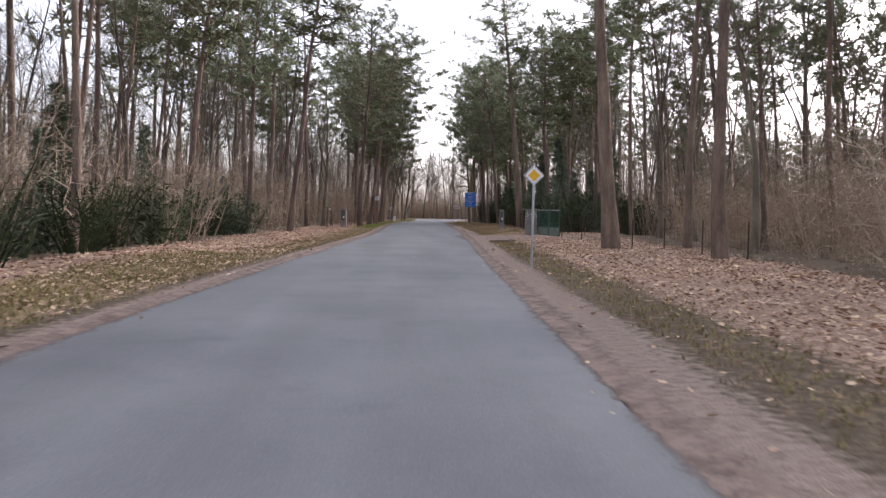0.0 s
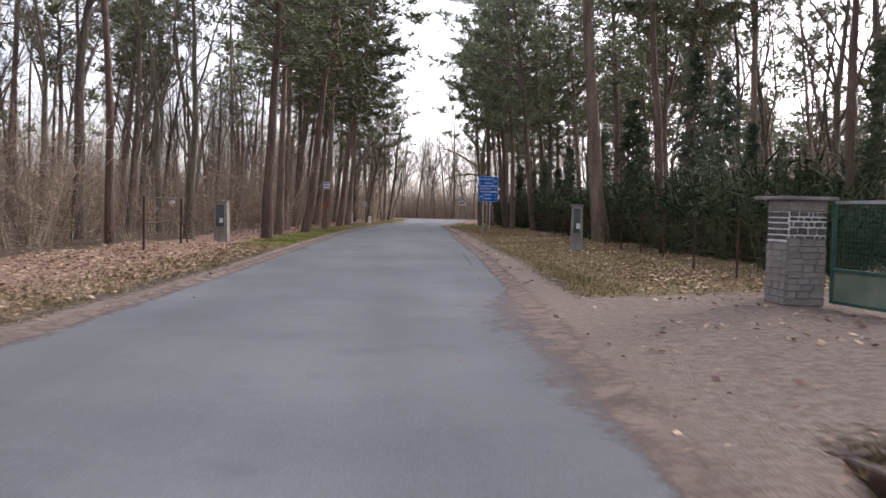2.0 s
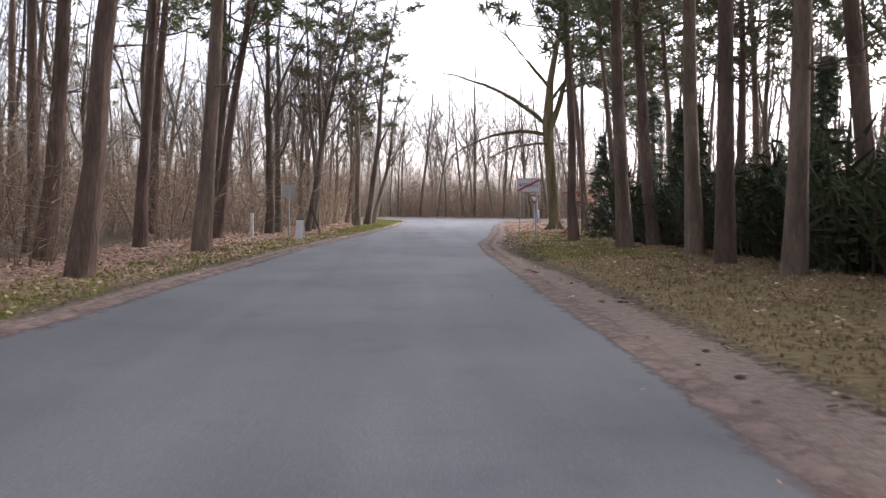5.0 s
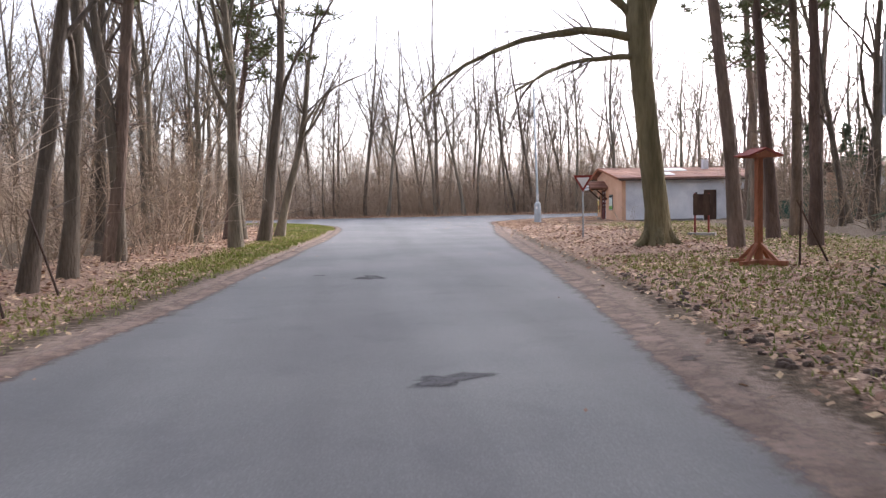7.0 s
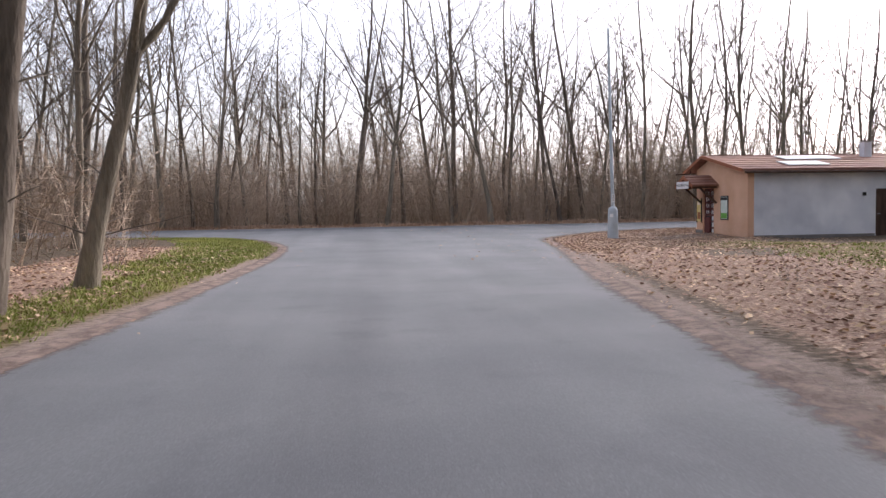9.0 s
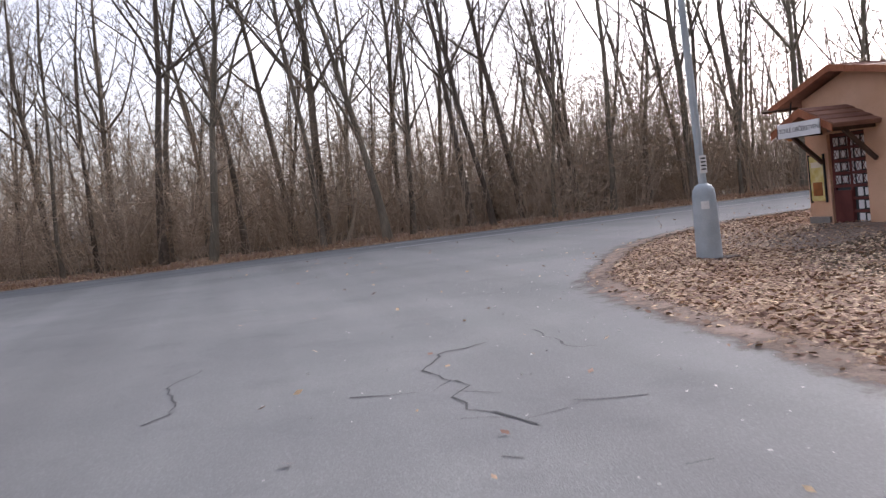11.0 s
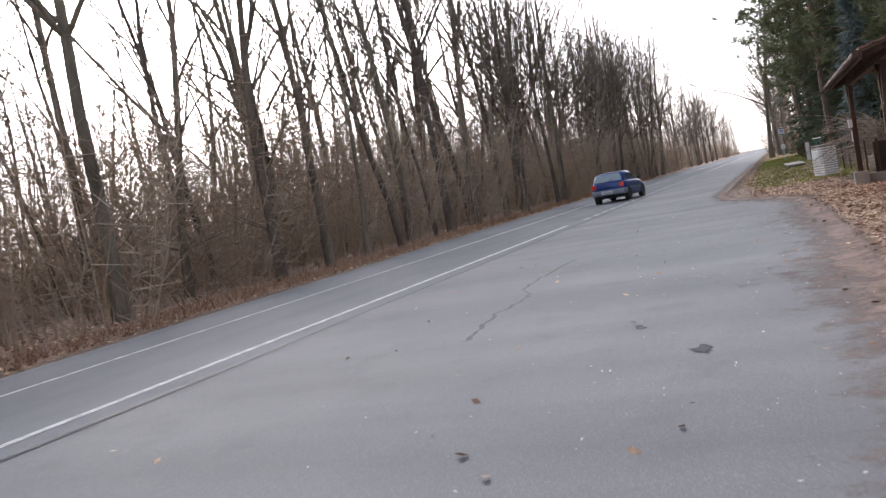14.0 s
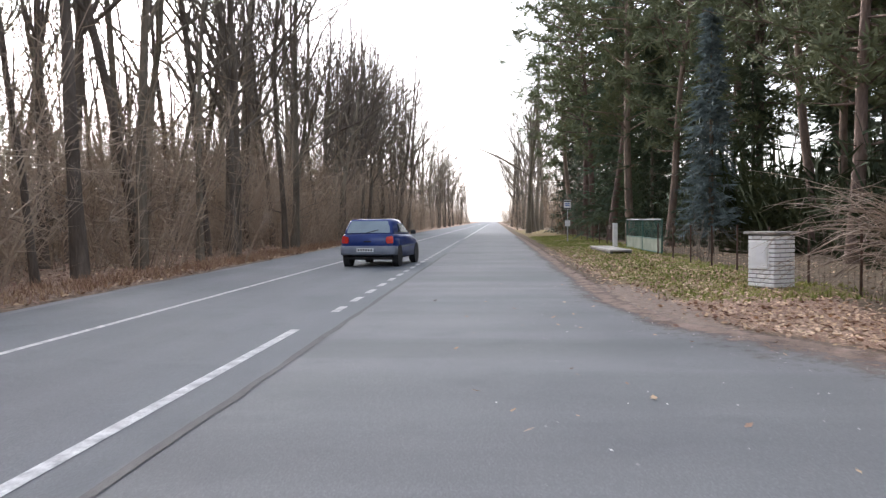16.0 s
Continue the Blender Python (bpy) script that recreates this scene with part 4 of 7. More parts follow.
# undergrowth
BUSHES = [shrub(300 + s, 2.9 + 0.5 * (s % 3), 1.4, 12, 14, 0.035) for s in range(6)]
b_w = scatter(WOODS, 520, -40, -3, -6, 160, 1.1, lambda x, y: in_west(x + 0.2, y))
b_e = scatter(WOODS, 380, 5, 30, 0, 150, 1.2, lambda x, y: in_east(x - 0.5, y))
b_n = scatter(WOODS, 600, -60, 160, 173.5, 200, 1.2, lambda x, y: in_north(x, y - 0.3))
b_f = scatter(WOODS, 420, 60, 400, 140, 200, 1.6, lambda x, y: (in_north(x, y - 0.5) or y < 159) and x > 100)
for nm, pts, lo, hi in (("undergrowth_west", b_w, 0.7, 1.5), ("undergrowth_east", b_e, 0.65, 1.25), ("undergrowth_north", b_n + b_f, 0.9, 1.7)):
    v, f = merge(BUSHES, lay(WOODS, pts, lo, hi), WOODS)
    tagged(new(nm, mesh_from(nm, v, f, [THICKET])), "dense brown leafless undergrowth under the trees", "undergrowth", kind="stuff")


# tall brushwood that closes the wood's edges, and the big trees that frame the far road
BRUSH = [shrub(340 + s, 4.6 + 0.6 * (s % 3), 1.5, 18, 24, 0.028) for s in range(5)]
FARBRUSH = [shrub(360 + s, 6.5, 2.4, 15, 14, 0.065) for s in range(4)]
t_n = scatter(WOODS, 660, -45, 150, 173.8, 190, 1.2, lambda x, y: in_north(x, y - 0.8))
t_w = scatter(WOODS, 230, -30, -4, 0, 160, 1.4, lambda x, y: in_west(x + 1.2, y)) + scatter(WOODS, 110, 6, 26, -2, 52, 1.5, lambda x, y: in_east(x - 2.2, y) and (x - 7) ** 2 + (y - 40) ** 2 > 16)
v, f = merge(BRUSH, lay(WOODS, t_n, 0.85, 1.5) + lay(WOODS, t_w, 0.6, 1.1), WOODS)
tagged(new("brushwood", mesh_from("brushwood", v, f, [THICKET])), "tall grey-brown leafless brushwood along the wood's edge", "undergrowth", kind="stuff")
t_f = scatter(WOODS, 290, -80, 420, 192, 240, 2.4, lambda x, y: True) + scatter(WOODS, 120, 130, 420, 176, 192, 2.4, lambda x, y: in_north(x, y - 1)) + scatter(WOODS, 130, 100, 420, 140, 162, 2.6, lambda x, y: True) + scatter(WOODS, 100, -80, -32, -10, 165, 3.5, lambda x, y: True)
v, f = merge(FARBRUSH, lay(WOODS, t_f, 0.7, 1.15), WOODS)
tagged(new("far_brushwood", mesh_from("far_brushwood", v, f, [THICKET])), "dense grey-brown brushwood deep in the wood", "undergrowth", kind="stuff")
BROAD = [bare_tree(s, 17 + s % 3, 0.2, 0.3, 7, 0.8, 8) for s in range(81, 85)]
row = [(104 + i * 7.5, 175.4 + (i * 37 % 10) * 0.25 + i * 0.02) for i in range(20)] + [(112 + i * 8.5, 162.6 - (i * 53 % 10) * 0.28) for i in range(16)]
plant(BROAD, spots(WOODS, row + [(62 + i * 9.5, 175.6 + (i * 29 % 10) * 0.3) for i in range(5)], 0.9, 1.2), "bare_tree", (BARK, TWIG), "tall leafless broadleaf tree leaning over the far road", "tree", "crown", "bare trees along the main road")


# ---- things along the side road ----
def outline_plate(bm, pts, y, thick):
    return prism(bm, pts, "y", y, y + thick)


def priority_sign():
    x, y = -1.19, 15.41
    g = gz(x, y)
    t = thing("priority_road_sign", pose(x, y, g), "yellow and white diamond priority road sign on grey post", "road sign")
    part("post", one_rod((0, 0.03, -0.1), (0, 0.03, 2.56 - g), 0.03), GALV, t)
    c = 2.28 - g
    for nm, s, yy, m in (("plate", 0.25, -0.004, SIGNWHITE), ("black_line", 0.232, -0.0065, BLACK), ("white_field", 0.22, -0.009, SIGNWHITE), ("yellow_field", 0.15, -0.0115, SIGNYELLOW)):
        part(nm, outline_plate(bmesh.new(), [(-s, c), (0, c - s), (s, c), (0, c + s)], yy, 0.004), m, t)
    return t


priority_sign()


def gate_post(x, y, label, turn, w=0.25):
    g = gz(x, y)
    t = thing("meter_post", pose(x, y, g, 0, 0, turn), label, "post", "concrete meter posts")
    bm = prism(bmesh.new(), [(-w, -0.1), (w, -0.1), (w - 0.04, 1.42), (0.04 - w, 1.42)], "y", -0.19, 0.19)
    bmesh.ops.bevel(bm, geom=list(bm.edges), offset=0.012, segments=2, affect="EDGES")
    part("body", bm, POSTCONC, t)
    part("cap", one_box(-0.02, 0, 1.45, 2 * w + 0.02, 0.46, 0.05, 0.012), STONE, t, "flat grey capstone")
    d = part("meter_door", one_box(-0.02, -0.2, 0.95, 2 * w - 0.2, 0.03, 0.78, 0.008), METERDOOR, t, "dark grey-green meter box door")
    part("frame", one_box(-0.02, -0.195, 0.95, 2 * w - 0.15, 0.02, 0.83, 0.006), POSTCONC, d)
    part("paper_notice", one_box(0.03, -0.218, 0.78, 0.13, 0.006, 0.17), WHITE, d, "small white paper notice")
    part("paper_notice", one_box(w - 0.045, -0.03, 1.2, 0.012, 0.16, 0.12), WHITE, t, "small white paper notice")


gate_post(3.55, 58.75, "pale concrete meter post with flat cap in dry grass", -8, 0.2)
gate_post(-8.55, 62.7, "pale concrete meter post at the wood's edge", -6)


def stone_pillar(x, y):
    """Coursed grey stone below, small dark stones in heavy white pointing above, a thin slab cap."""
    g = gz(x, y)
    t = thing("gate_pillar", pose(x, y, g, 0, 0, 4), "grey stone gate pillar with white pointed upper courses and slab cap", "gate pillar")
    part("core", one_box(0, 0, 0.42, 0.55, 0.55, 0.9), STONE, t)
    part("pointing", one_box(0, 0, 1.08, 0.55, 0.55, 0.42), WHITE, t, "white pointing of the upper courses")
    part("head", one_box(0, 0, 1.37, 0.57, 0.57, 0.16, 0.012), STONE, t, "plain grey head course")
    part("cap", one_box(-0.03, 0, 1.475, 0.82, 0.8, 0.05, 0.012), STONE, t, "thin projecting slab cap")
    rng = random.Random(5)

    def stone(w, h, side, u, z, dark):
        bm = one_box(0, 0, 0, w, 0.05, h, 0.01)
        for vtx in bm.verts:
            vtx.co += Vector((rng.uniform(-0.006, 0.006), rng.uniform(-0.004, 0.004), rng.uniform(-0.006, 0.006)))
        ob = part("stone", bm, DARKSTONE if dark else STONE, t)
        ob.matrix_basis = pose(0, 0, 0, 0, 0, 90 * side) @ pose(u, -0.265 - rng.uniform(0, 0.01), z)
    for side in range(4):
        z = 0.0
        while z < 0.84:
            h = rng.uniform(0.07, 0.12)
            u = -0.28
            while u < 0.24:
                w = min(rng.uniform(0.14, 0.3), 0.28 - u)
                stone(w - 0.01, h - 0.01, side, u + w / 2, z + h / 2, False)
                u += w
            z += h
        z = z0 = 0.89
        while z < 1.24:
            h = rng.uniform(0.06, 0.11)
            u = -0.27
            while u < 0.24:
                w = min(rng.uniform(0.06, 0.16), 0.28 - u)
                stone(w - 0.022, h - 0.024, side, u + w / 2, z + h / 2, True)
                u += w
            z += h


stone_pillar(3.25, 43.1)


def green_gate(name, p0, p1, h, label, panel_h, leaves, group=""):
    """A gate in a welded frame: wire mesh above, sheet panel below."""
    a, b = Vector((*p0, gz(*p0))), Vector((*p1, gz(*p1)))
    ln = (b - a).length
    turn = math.degrees(math.atan2(b.y - a.y, b.x - a.x))
    t = thing(name, pose(*a, 0, 0, turn), label, "gate", group)
    w = ln / leaves
    for i in range(leaves):
        u0, u1 = i * w + 0.04, (i + 1) * w - 0.04
        part("upright", one_box(u0, 0, h / 2 + 0.06, 0.05, 0.05, h, 0.006), GREENMETAL, t)
        part("upright", one_box(u1, 0, h / 2 + 0.06, 0.05, 0.05, h, 0.006), GREENMETAL, t)
        for z in (0.08, panel_h, h + 0.04):
            part("rail", one_box((u0 + u1) / 2, 0, z, u1 - u0, 0.045, 0.045, 0.005), GREENMETAL if z < h else GALV, t)
        part("panel", one_box((u0 + u1) / 2, 0.01, panel_h / 2 + 0.05, u1 - u0 - 0.05, 0.012, panel_h - 0.1), GREENPANEL, t, "pale green sheet panel")
        bm = bmesh.new()
        n = int((u1 - u0) / 0.07)
        for k in range(1, n):
            box(bm, u0 + (u1 - u0) * k / n, -0.012, (h + panel_h) / 2 + 0.03, 0.006, 0.006, h - panel_h)
        for k in range(1, int((h - panel_h) / 0.07)):
            box(bm, (u0 + u1) / 2, -0.005, panel_h + k * 0.07, u1 - u0, 0.006, 0.006)
        part("mesh", bm, GREENMETAL, t, "green wire mesh")
    return t


green_gate("garden_gate", (3.62, 42.82), (4.2, 39.4), 1.4, "green wire mesh double gate with pale lower panels", 0.52, 2)


def mesh_fence(name, pts, h, label, material, category="fence", step=2.4, spacing=0.12, opaque=False):
    """Posts with wire mesh (or screening) between them."""
    t = thing(name, Matrix(), label, category)
    for (ax, ay), (bx, by) in zip(pts, pts[1:]):
        ln = math.hypot(bx - ax, by - ay)
        n = max(1, round(ln / step))
        bm = bmesh.new()
        for i in range(n + 1):
            x, y = ax + (bx - ax) * i / n, ay + (by - ay) * i / n
            g = gz(x, y)
            if i < n or (bx, by) == tuple(pts[-1]):
                part("fence_post", one_rod((x, y, g - 0.1), (x, y, g + h), 0.025, seg=8), material, t)
            if i < n:
                x2, y2 = ax + (bx - ax) * (i + 1) / n, ay + (by - ay) * (i + 1) / n
                g2 = gz(x2, y2)
                for k in range(int(h / spacing)):
                    z = 0.05 + k * spacing
                    rod(bm, (x, y, g + z), (x2, y2, g2 + z), 0.003, seg=3)
                m = int(ln / n / spacing)
                for k in range(1, m):
                    f = k / m
                    rod(bm, (x + (x2 - x) * f, y + (y2 - y) * f, g + 0.05), (x + (x2 - x) * f, y + (y2 - y) * f, g + h - 0.05), 0.003, seg=3)
                if opaque:
                    prism(bm, [(x, y), (x2, y2), (x2 + 0.012, y2 + 0.012), (x + 0.012, y + 0.012)], "z", g + 0.06, g + h - 0.06)
        part("wire_mesh", bm, material, t)
    return t


mesh_fence("wire_fence", [(4.25, 39.1), (5.3, 29.5), (6.6, 21)], 1.2, "rusty wire mesh fence under the pines", WOODDARK, step=3.2, spacing=0.2)
mesh_fence("wire_fence", [(3.9, 44.2), (5.3, 57.5), (6.4, 75), (7.2, 92), (7.6, 106)], 1.25, "dark wire fence in front of the evergreen hedge", WOODDARK, step=3.0, spacing=0.2)
mesh_fence("screened_fence", [(22.5, 149.2), (34, 143.5)], 1.15, "dark green screened garden fence", GREENMETAL, opaque=True)


def panel_text(parent, y, rows):
    for name, text, size, x, z, m in rows:
        lettering(name, text, size, pose(x, y, z, 90, 0, 0), m, parent)


def direction_sign():
    x, y = 3.2, 81.6
    g = gz(x, y)
    t = thing("direction_sign", pose(x, y, g, 0, 0, 6) @ Matrix.Scale(1.12, 4), "blue direction sign with three panels on two grey posts", "road sign")
    for u in (-0.25, 0.12):
        part("post", one_rod((u, 0.05, -0.1), (u, 0.05, 3.1 - g), 0.03), GALV, t)
    zs = [(2.73, 0.5, "L"), (2.33, 0.28, "R"), (1.91, 0.5, "R")]
    for zc, hh, way in zs:
        z = zc + 0.1 - g
        p = part("panel", one_box(0, 0, z, 1.02, 0.02, hh - 0.02, 0.006), SIGNBLUE, t)
        part("border", one_box(0, 0.003, z, 1.04, 0.016, hh, 0.006), SIGNWHITE, p)
        s = -1 if way == "L" else 1
        k = hh * 0.34
        part("arrow_tip", prism(bmesh.new(), [(s * 0.525, z - k), (s * 0.525, z + k), (s * 0.65, z)][::s], "y", -0.008, 0.008), SIGNWHITE, p, "white arrow tip")
        part("divider", one_box(0.24 if way == "L" else -0.28, -0.0125, z, 0.014, 0.004, hh - 0.05), SIGNWHITE, p)
        if way == "L":
            panel_text(p, -0.0125, [("lettering", "PODĚBRADY", 0.105, -0.1, z + 0.1, SIGNWHITE)])
            bars = [(-0.02, z - 0.11, 0.36, 0.075), (-0.42, z + 0.1, 0.08, 0.075), (-0.42, z - 0.11, 0.05, 0.075), (0.375, z, 0.14, 0.075)]
        elif hh < 0.3:
            panel_text(p, -0.0125, [("lettering", "PRAHA", 0.115, 0.0, z, SIGNWHITE)])
            bars = [(-0.39, z, 0.12, 0.075), (0.38, z, 0.11, 0.075)]
        else:
            bars = [(-0.39, z, 0.12, 0.075), (-0.02, z + 0.1, 0.4, 0.075), (-0.02, z - 0.1, 0.36, 0.075), (0.4, z + 0.1, 0.04, 0.075), (0.4, z - 0.1, 0.05, 0.075)]
        for bx, bz, bw, bh in bars:
            n = max(1, round(bw / 0.07))
            for i in range(n):
                part("bar", one_box(bx - bw / 2 + (i + 0.5) * bw / n, -0.0125, bz, bw / n * 0.62, 0.004, bh * 0.8), SIGNWHITE, p)


direction_sign()


def town_sign():
    x, y = 3.87, 108.9
    g = gz(x, y)
    t = thing("town_end_sign", pose(x, y, g, 0, 0, -4), "white town end sign with red diagonal bar and black lettering", "road sign")
    for u in (-0.3, 0.3):
        part("post", one_rod((u, 0.04, -0.1), (u, 0.04, 2.3 - g), 0.025), GALV, t)
    z = 2.1 - g
    p = part("plate", one_box(0, 0, z, 0.84, 0.02, 0.5, 0.006), SIGNWHITE, t)
    for sx, sz, w, h in ((0, 0.236, 0.82, 0.012), (0, -0.236, 0.82, 0.012), (-0.404, 0, 0.012, 0.46), (0.404, 0, 0.012, 0.46)):
        part("black_edge", one_box(sx, -0.0125, z + sz, w, 0.004, h), BLACK, p)
    lettering("lettering", "KERSKO", 0.19, pose(0, -0.0125, z, 90, 0, 0), BLACK, p)
    a = math.atan2(0.4, 0.76)
    part("red_bar", one_box(0, 0, 0, 0.86, 0.004, 0.06, m=Matrix.Rotation(-a, 4, "Y")), SIGNRED, p).location = (0, -0.018, z)


town_sign()


def a_board():
    x, y = -4.45, 109.5
    g = gz(x, y)
    t = thing("a_board", pose(x, y, g, 0, 0, 4), "white blank sandwich board standing on the verge", "sandwich board")
    for s, nm in ((1, "front_board"), (-1, "back_board")):
        m = Matrix.Rotation(radians(-14 * s), 4, "X")
        b = part(nm, one_box(0, 0, 0.37, 0.29, 0.018, 0.72, 0.006), WHITE, t)
        b.matrix_basis = Matrix.Translation((0, -0.18 * s, 0)) @ m
        part("dark_edge", one_box(0, 0, 0.74, 0.31, 0.022, 0.04, 0.004), WOODDARK, b)
        part("side_rail", one_box(0.155, 0, 0.37, 0.02, 0.022, 0.74, 0.003), WOODGREY, b, "bare wooden side rail")
    t.rotation_euler = (0, 0, radians(-8))


a_board()


def bus_sign(x, y, turn, label, top, w, h, pole, board):
    g = gz(x, y)
    t = thing("bus_stop_sign", pose(x, y, g, 0, 0, turn), label, "bus stop sign")
    part("pole", one_rod((0, 0.03, -0.1), (0, 0.03, top - g), 0.028), pole, t)
    z = top - h / 2 - g
    p = part("plate", one_box(0, 0, z, w, 0.02, h, 0.005), SIGNWHITE, t)
    for k, (dz, ww, hh) in enumerate(((0.36, 0.92, 0.12), (0.1, 0.7, 0.08), (-0.06, 0.7, 0.08), (-0.4, 0.92, 0.12))):
        part("bar", one_box(0, -0.0125, z + dz * h, w * ww, 0.004, h * hh), BLACK if k in (0, 3) else SIGNBLUE, p)
    part("timetable", one_box(0, 0, top - 1.35 - g, w * 0.75, 0.02, 0.34, 0.005), board, t, "small timetable plate")


bus_sign(-6.3, 81.9, -4, "white bus stop sign on a rusty pole", 2.86, 0.36, 0.44, DARKRED, WOODRED)
bus_sign(80, 161.6, -90, "white bus stop sign beside the main road", 2.45, 0.4, 0.55, GALV, SIGNWHITE)


def sign_back(x, y):
    g = gz(x, y)
    t = thing("road_sign_back", pose(x, y, g), "plain grey back of a small road sign", "road sign")
    part("post", one_rod((0, 0, -0.1), (0, 0, 2.0 - g), 0.03), GALV, t)
    part("plate", one_box(0, 0.04, 1.78 - g, 0.46, 0.015, 0.46, 0.006), GALV, t)


sign_back(-5.0, 110.6)


def delineator(x, y):
    g = gz(x, y)
    t = thing("marker_post", pose(x, y, g), "short pale wooden marker post", "marker post")
    part("post", one_box(0, 0, 0.42, 0.1, 0.08, 1.0, 0.01), WHITE, t)


delineator(-6.0, 108.3)


def shrine_post(x, y):
    """A small roofed wooden post on braced feet."""
    g = gz(x, y)
    t = thing("roofed_post", pose(x, y, g, 0, 0, 12), "red-brown wooden post with a small gabled roof on braced feet", "roofed post")
    part("post", one_box(0, 0, 0.98, 0.11, 0.11, 1.96, 0.008), WOODRED, t)
    for a in range(4):
        b = part("foot_brace", one_box(0, 0, 0, 0.06, 0.07, 0.55, 0.006), WOODRED, t)
        b.matrix_basis = pose(0, 0, 0.0, 0, 0, 90 * a + 20) @ pose(0.24, 0, 0.2, 0, -48, 0)
        f = part("foot", one_box(0.28, 0, 0.05, 0.56, 0.09, 0.09, 0.008), WOODRED, t)
        f.matrix_basis = pose(0, 0, 0, 0, 0, 90 * a + 20)
    for s in (-1, 1):
        r = part("roof_board", one_box(0, 0, 0, 0.42, 0.42, 0.025, 0.004), DARKRED, t)
        r.matrix_basis = pose(s * 0.18, 0, 2.03, 0, 20 * s, 0)
        part("gable", prism(bmesh.new(), [(-0.34, 1.93), (0.34, 1.93), (0, 2.06)], "y", s * 0.19, s * 0.19 + 0.015), WOODRED, t)


shrine_post(7.3, 118.2)


def stake(x, y, h, lean, az, label, r=0.022):
    g = gz(x, y)
    t = thing("stake", pose(x, y, g), label, "stake")
    part("rod", one_rod((0, 0, -0.1), (math.sin(lean) * h * math.cos(az), math.sin(lean) * h * math.sin(az), math.cos(lean) * h), r, r * 0.8, 7), WOODDARK, t)


stake(7.75, 117.6, 1.15, 0.02, 0, "thin upright dark stake beside the roofed post")
stake(8.75, 118.3, 1.3, 0.5, 3.0, "leaning dark pole beside the roofed post")
stake(-4.3, 116.6, 1.4, 0.45, 2.6, "thin leaning dead stem at the wood's edge", 0.02)
stake(-4.1, 114.0, 1.3, 0.5, 2.4, "thin leaning dead stem at the wood's edge", 0.02)


def notice_board(x, y):
    g = gz(x, y)
    t = thing("notice_board", pose(x, y, g, 0, 0, -35), "dark red notice board on two posts on the lawn", "notice board")
    for u in (-0.22, 0.22):
        part("post", one_box(u, 0, 0.68, 0.06, 0.06, 1.4, 0.006), DARKRED, t)
    part("board", one_box(0, -0.035, 1.0, 0.55, 0.03, 0.7, 0.008), WOODDARK, t)
    part("footing", one_box(0, 0, 0.03, 0.9, 0.3, 0.1, 0.02), CONCRETE, t)


notice_board(11.6, 130.5)


def give_way(x, y):
    g = gz(x, y)
    t = thing("give_way_sign", pose(x, y, g, 0, 0, -4), "grey-backed triangular give way sign with red border", "road sign")
    part("post", one_rod((0, 0.03, -0.1), (0, 0.03, 2.06 - g), 0.03), GALV, t)
    zt, zb, hw = 2.04 - g, 1.5 - g, 0.315
    p = part("plate", prism(bmesh.new(), [(-hw, zt), (0, zb), (hw, zt)], "y", -0.006, 0.006), DARKRED, t)
    part("white_field", prism(bmesh.new(), [(-hw * 0.66, zt - 0.075), (0, zb + 0.135), (hw * 0.66, zt - 0.075)], "y", -0.011, -0.007), SIGNWHITE, p)


give_way(7.5, 130.2)


def lamp_post(x, y):
    g = -0.2
    t = thing("street_lamp", pose(x, y, g, 0, 0, 20), "grey street lamp post with bulky steel base casing", "street lamp")
    part("base_slab", one_box(0.05, 0, 0.0, 0.72, 0.6, 0.1, 0.015), WOODDARK, t, "dark worn base slab")
    bm = bmesh.new()
    prof = [(0.215, 0.04), (0.21, 0.3), (0.2, 0.8), (0.19, 1.1), (0.175, 1.2), (0.13, 1.27), (0.075, 1.3)]
    rings = []
    for r, z in prof:
        rings.append([bm.verts.new((math.cos(2 * math.pi * k / 20) * r, math.sin(2 * math.pi * k / 20) * r, z)) for k in range(20)])
    for a, b in zip(rings, rings[1:]):
        for k in range(20):
            bm.faces.new((a[k], a[(k + 1) % 20], b[(k + 1) % 20], b[k]))
    bm.faces.new(rings[-1])
    c = part("casing", bm, LAMPGREY, t, "", True)
    part("hinge", one_box(0.19, -0.06, 0.28, 0.04, 0.05, 0.04, 0.005), BLACK, c)
    part("hinge", one_box(0.17, -0.06, 1.12, 0.05, 0.06, 0.04, 0.005), BLACK, c)
    part("sticker", one_box(-0.16, -0.135, 0.95, 0.13, 0.012, 0.13, m=Matrix.Rotation(radians(-50), 4, "Z")), WHITE, c, "white peeling sticker")
    part("column", one_rod((0, 0, 1.25), (-0.12, 0.1, 8.2), 0.07, 0.045, 16), LAMPGREY, t, "slim grey column")
    s = part("notice", one_box(-0.03, -0.068, 1.62, 0.12, 0.012, 0.3, m=Matrix.Rotation(radians(-24), 4, "Z")), WHITE, t, "white paper notices on the column")
    for k in range(4):
        part("bar", one_box(-0.033, -0.0765, 1.72 - k * 0.06, 0.08, 0.004, 0.022, m=Matrix.Rotation(radians(-24), 4, "Z")), BLACK, s)


lamp_post(11.76, 155.0)


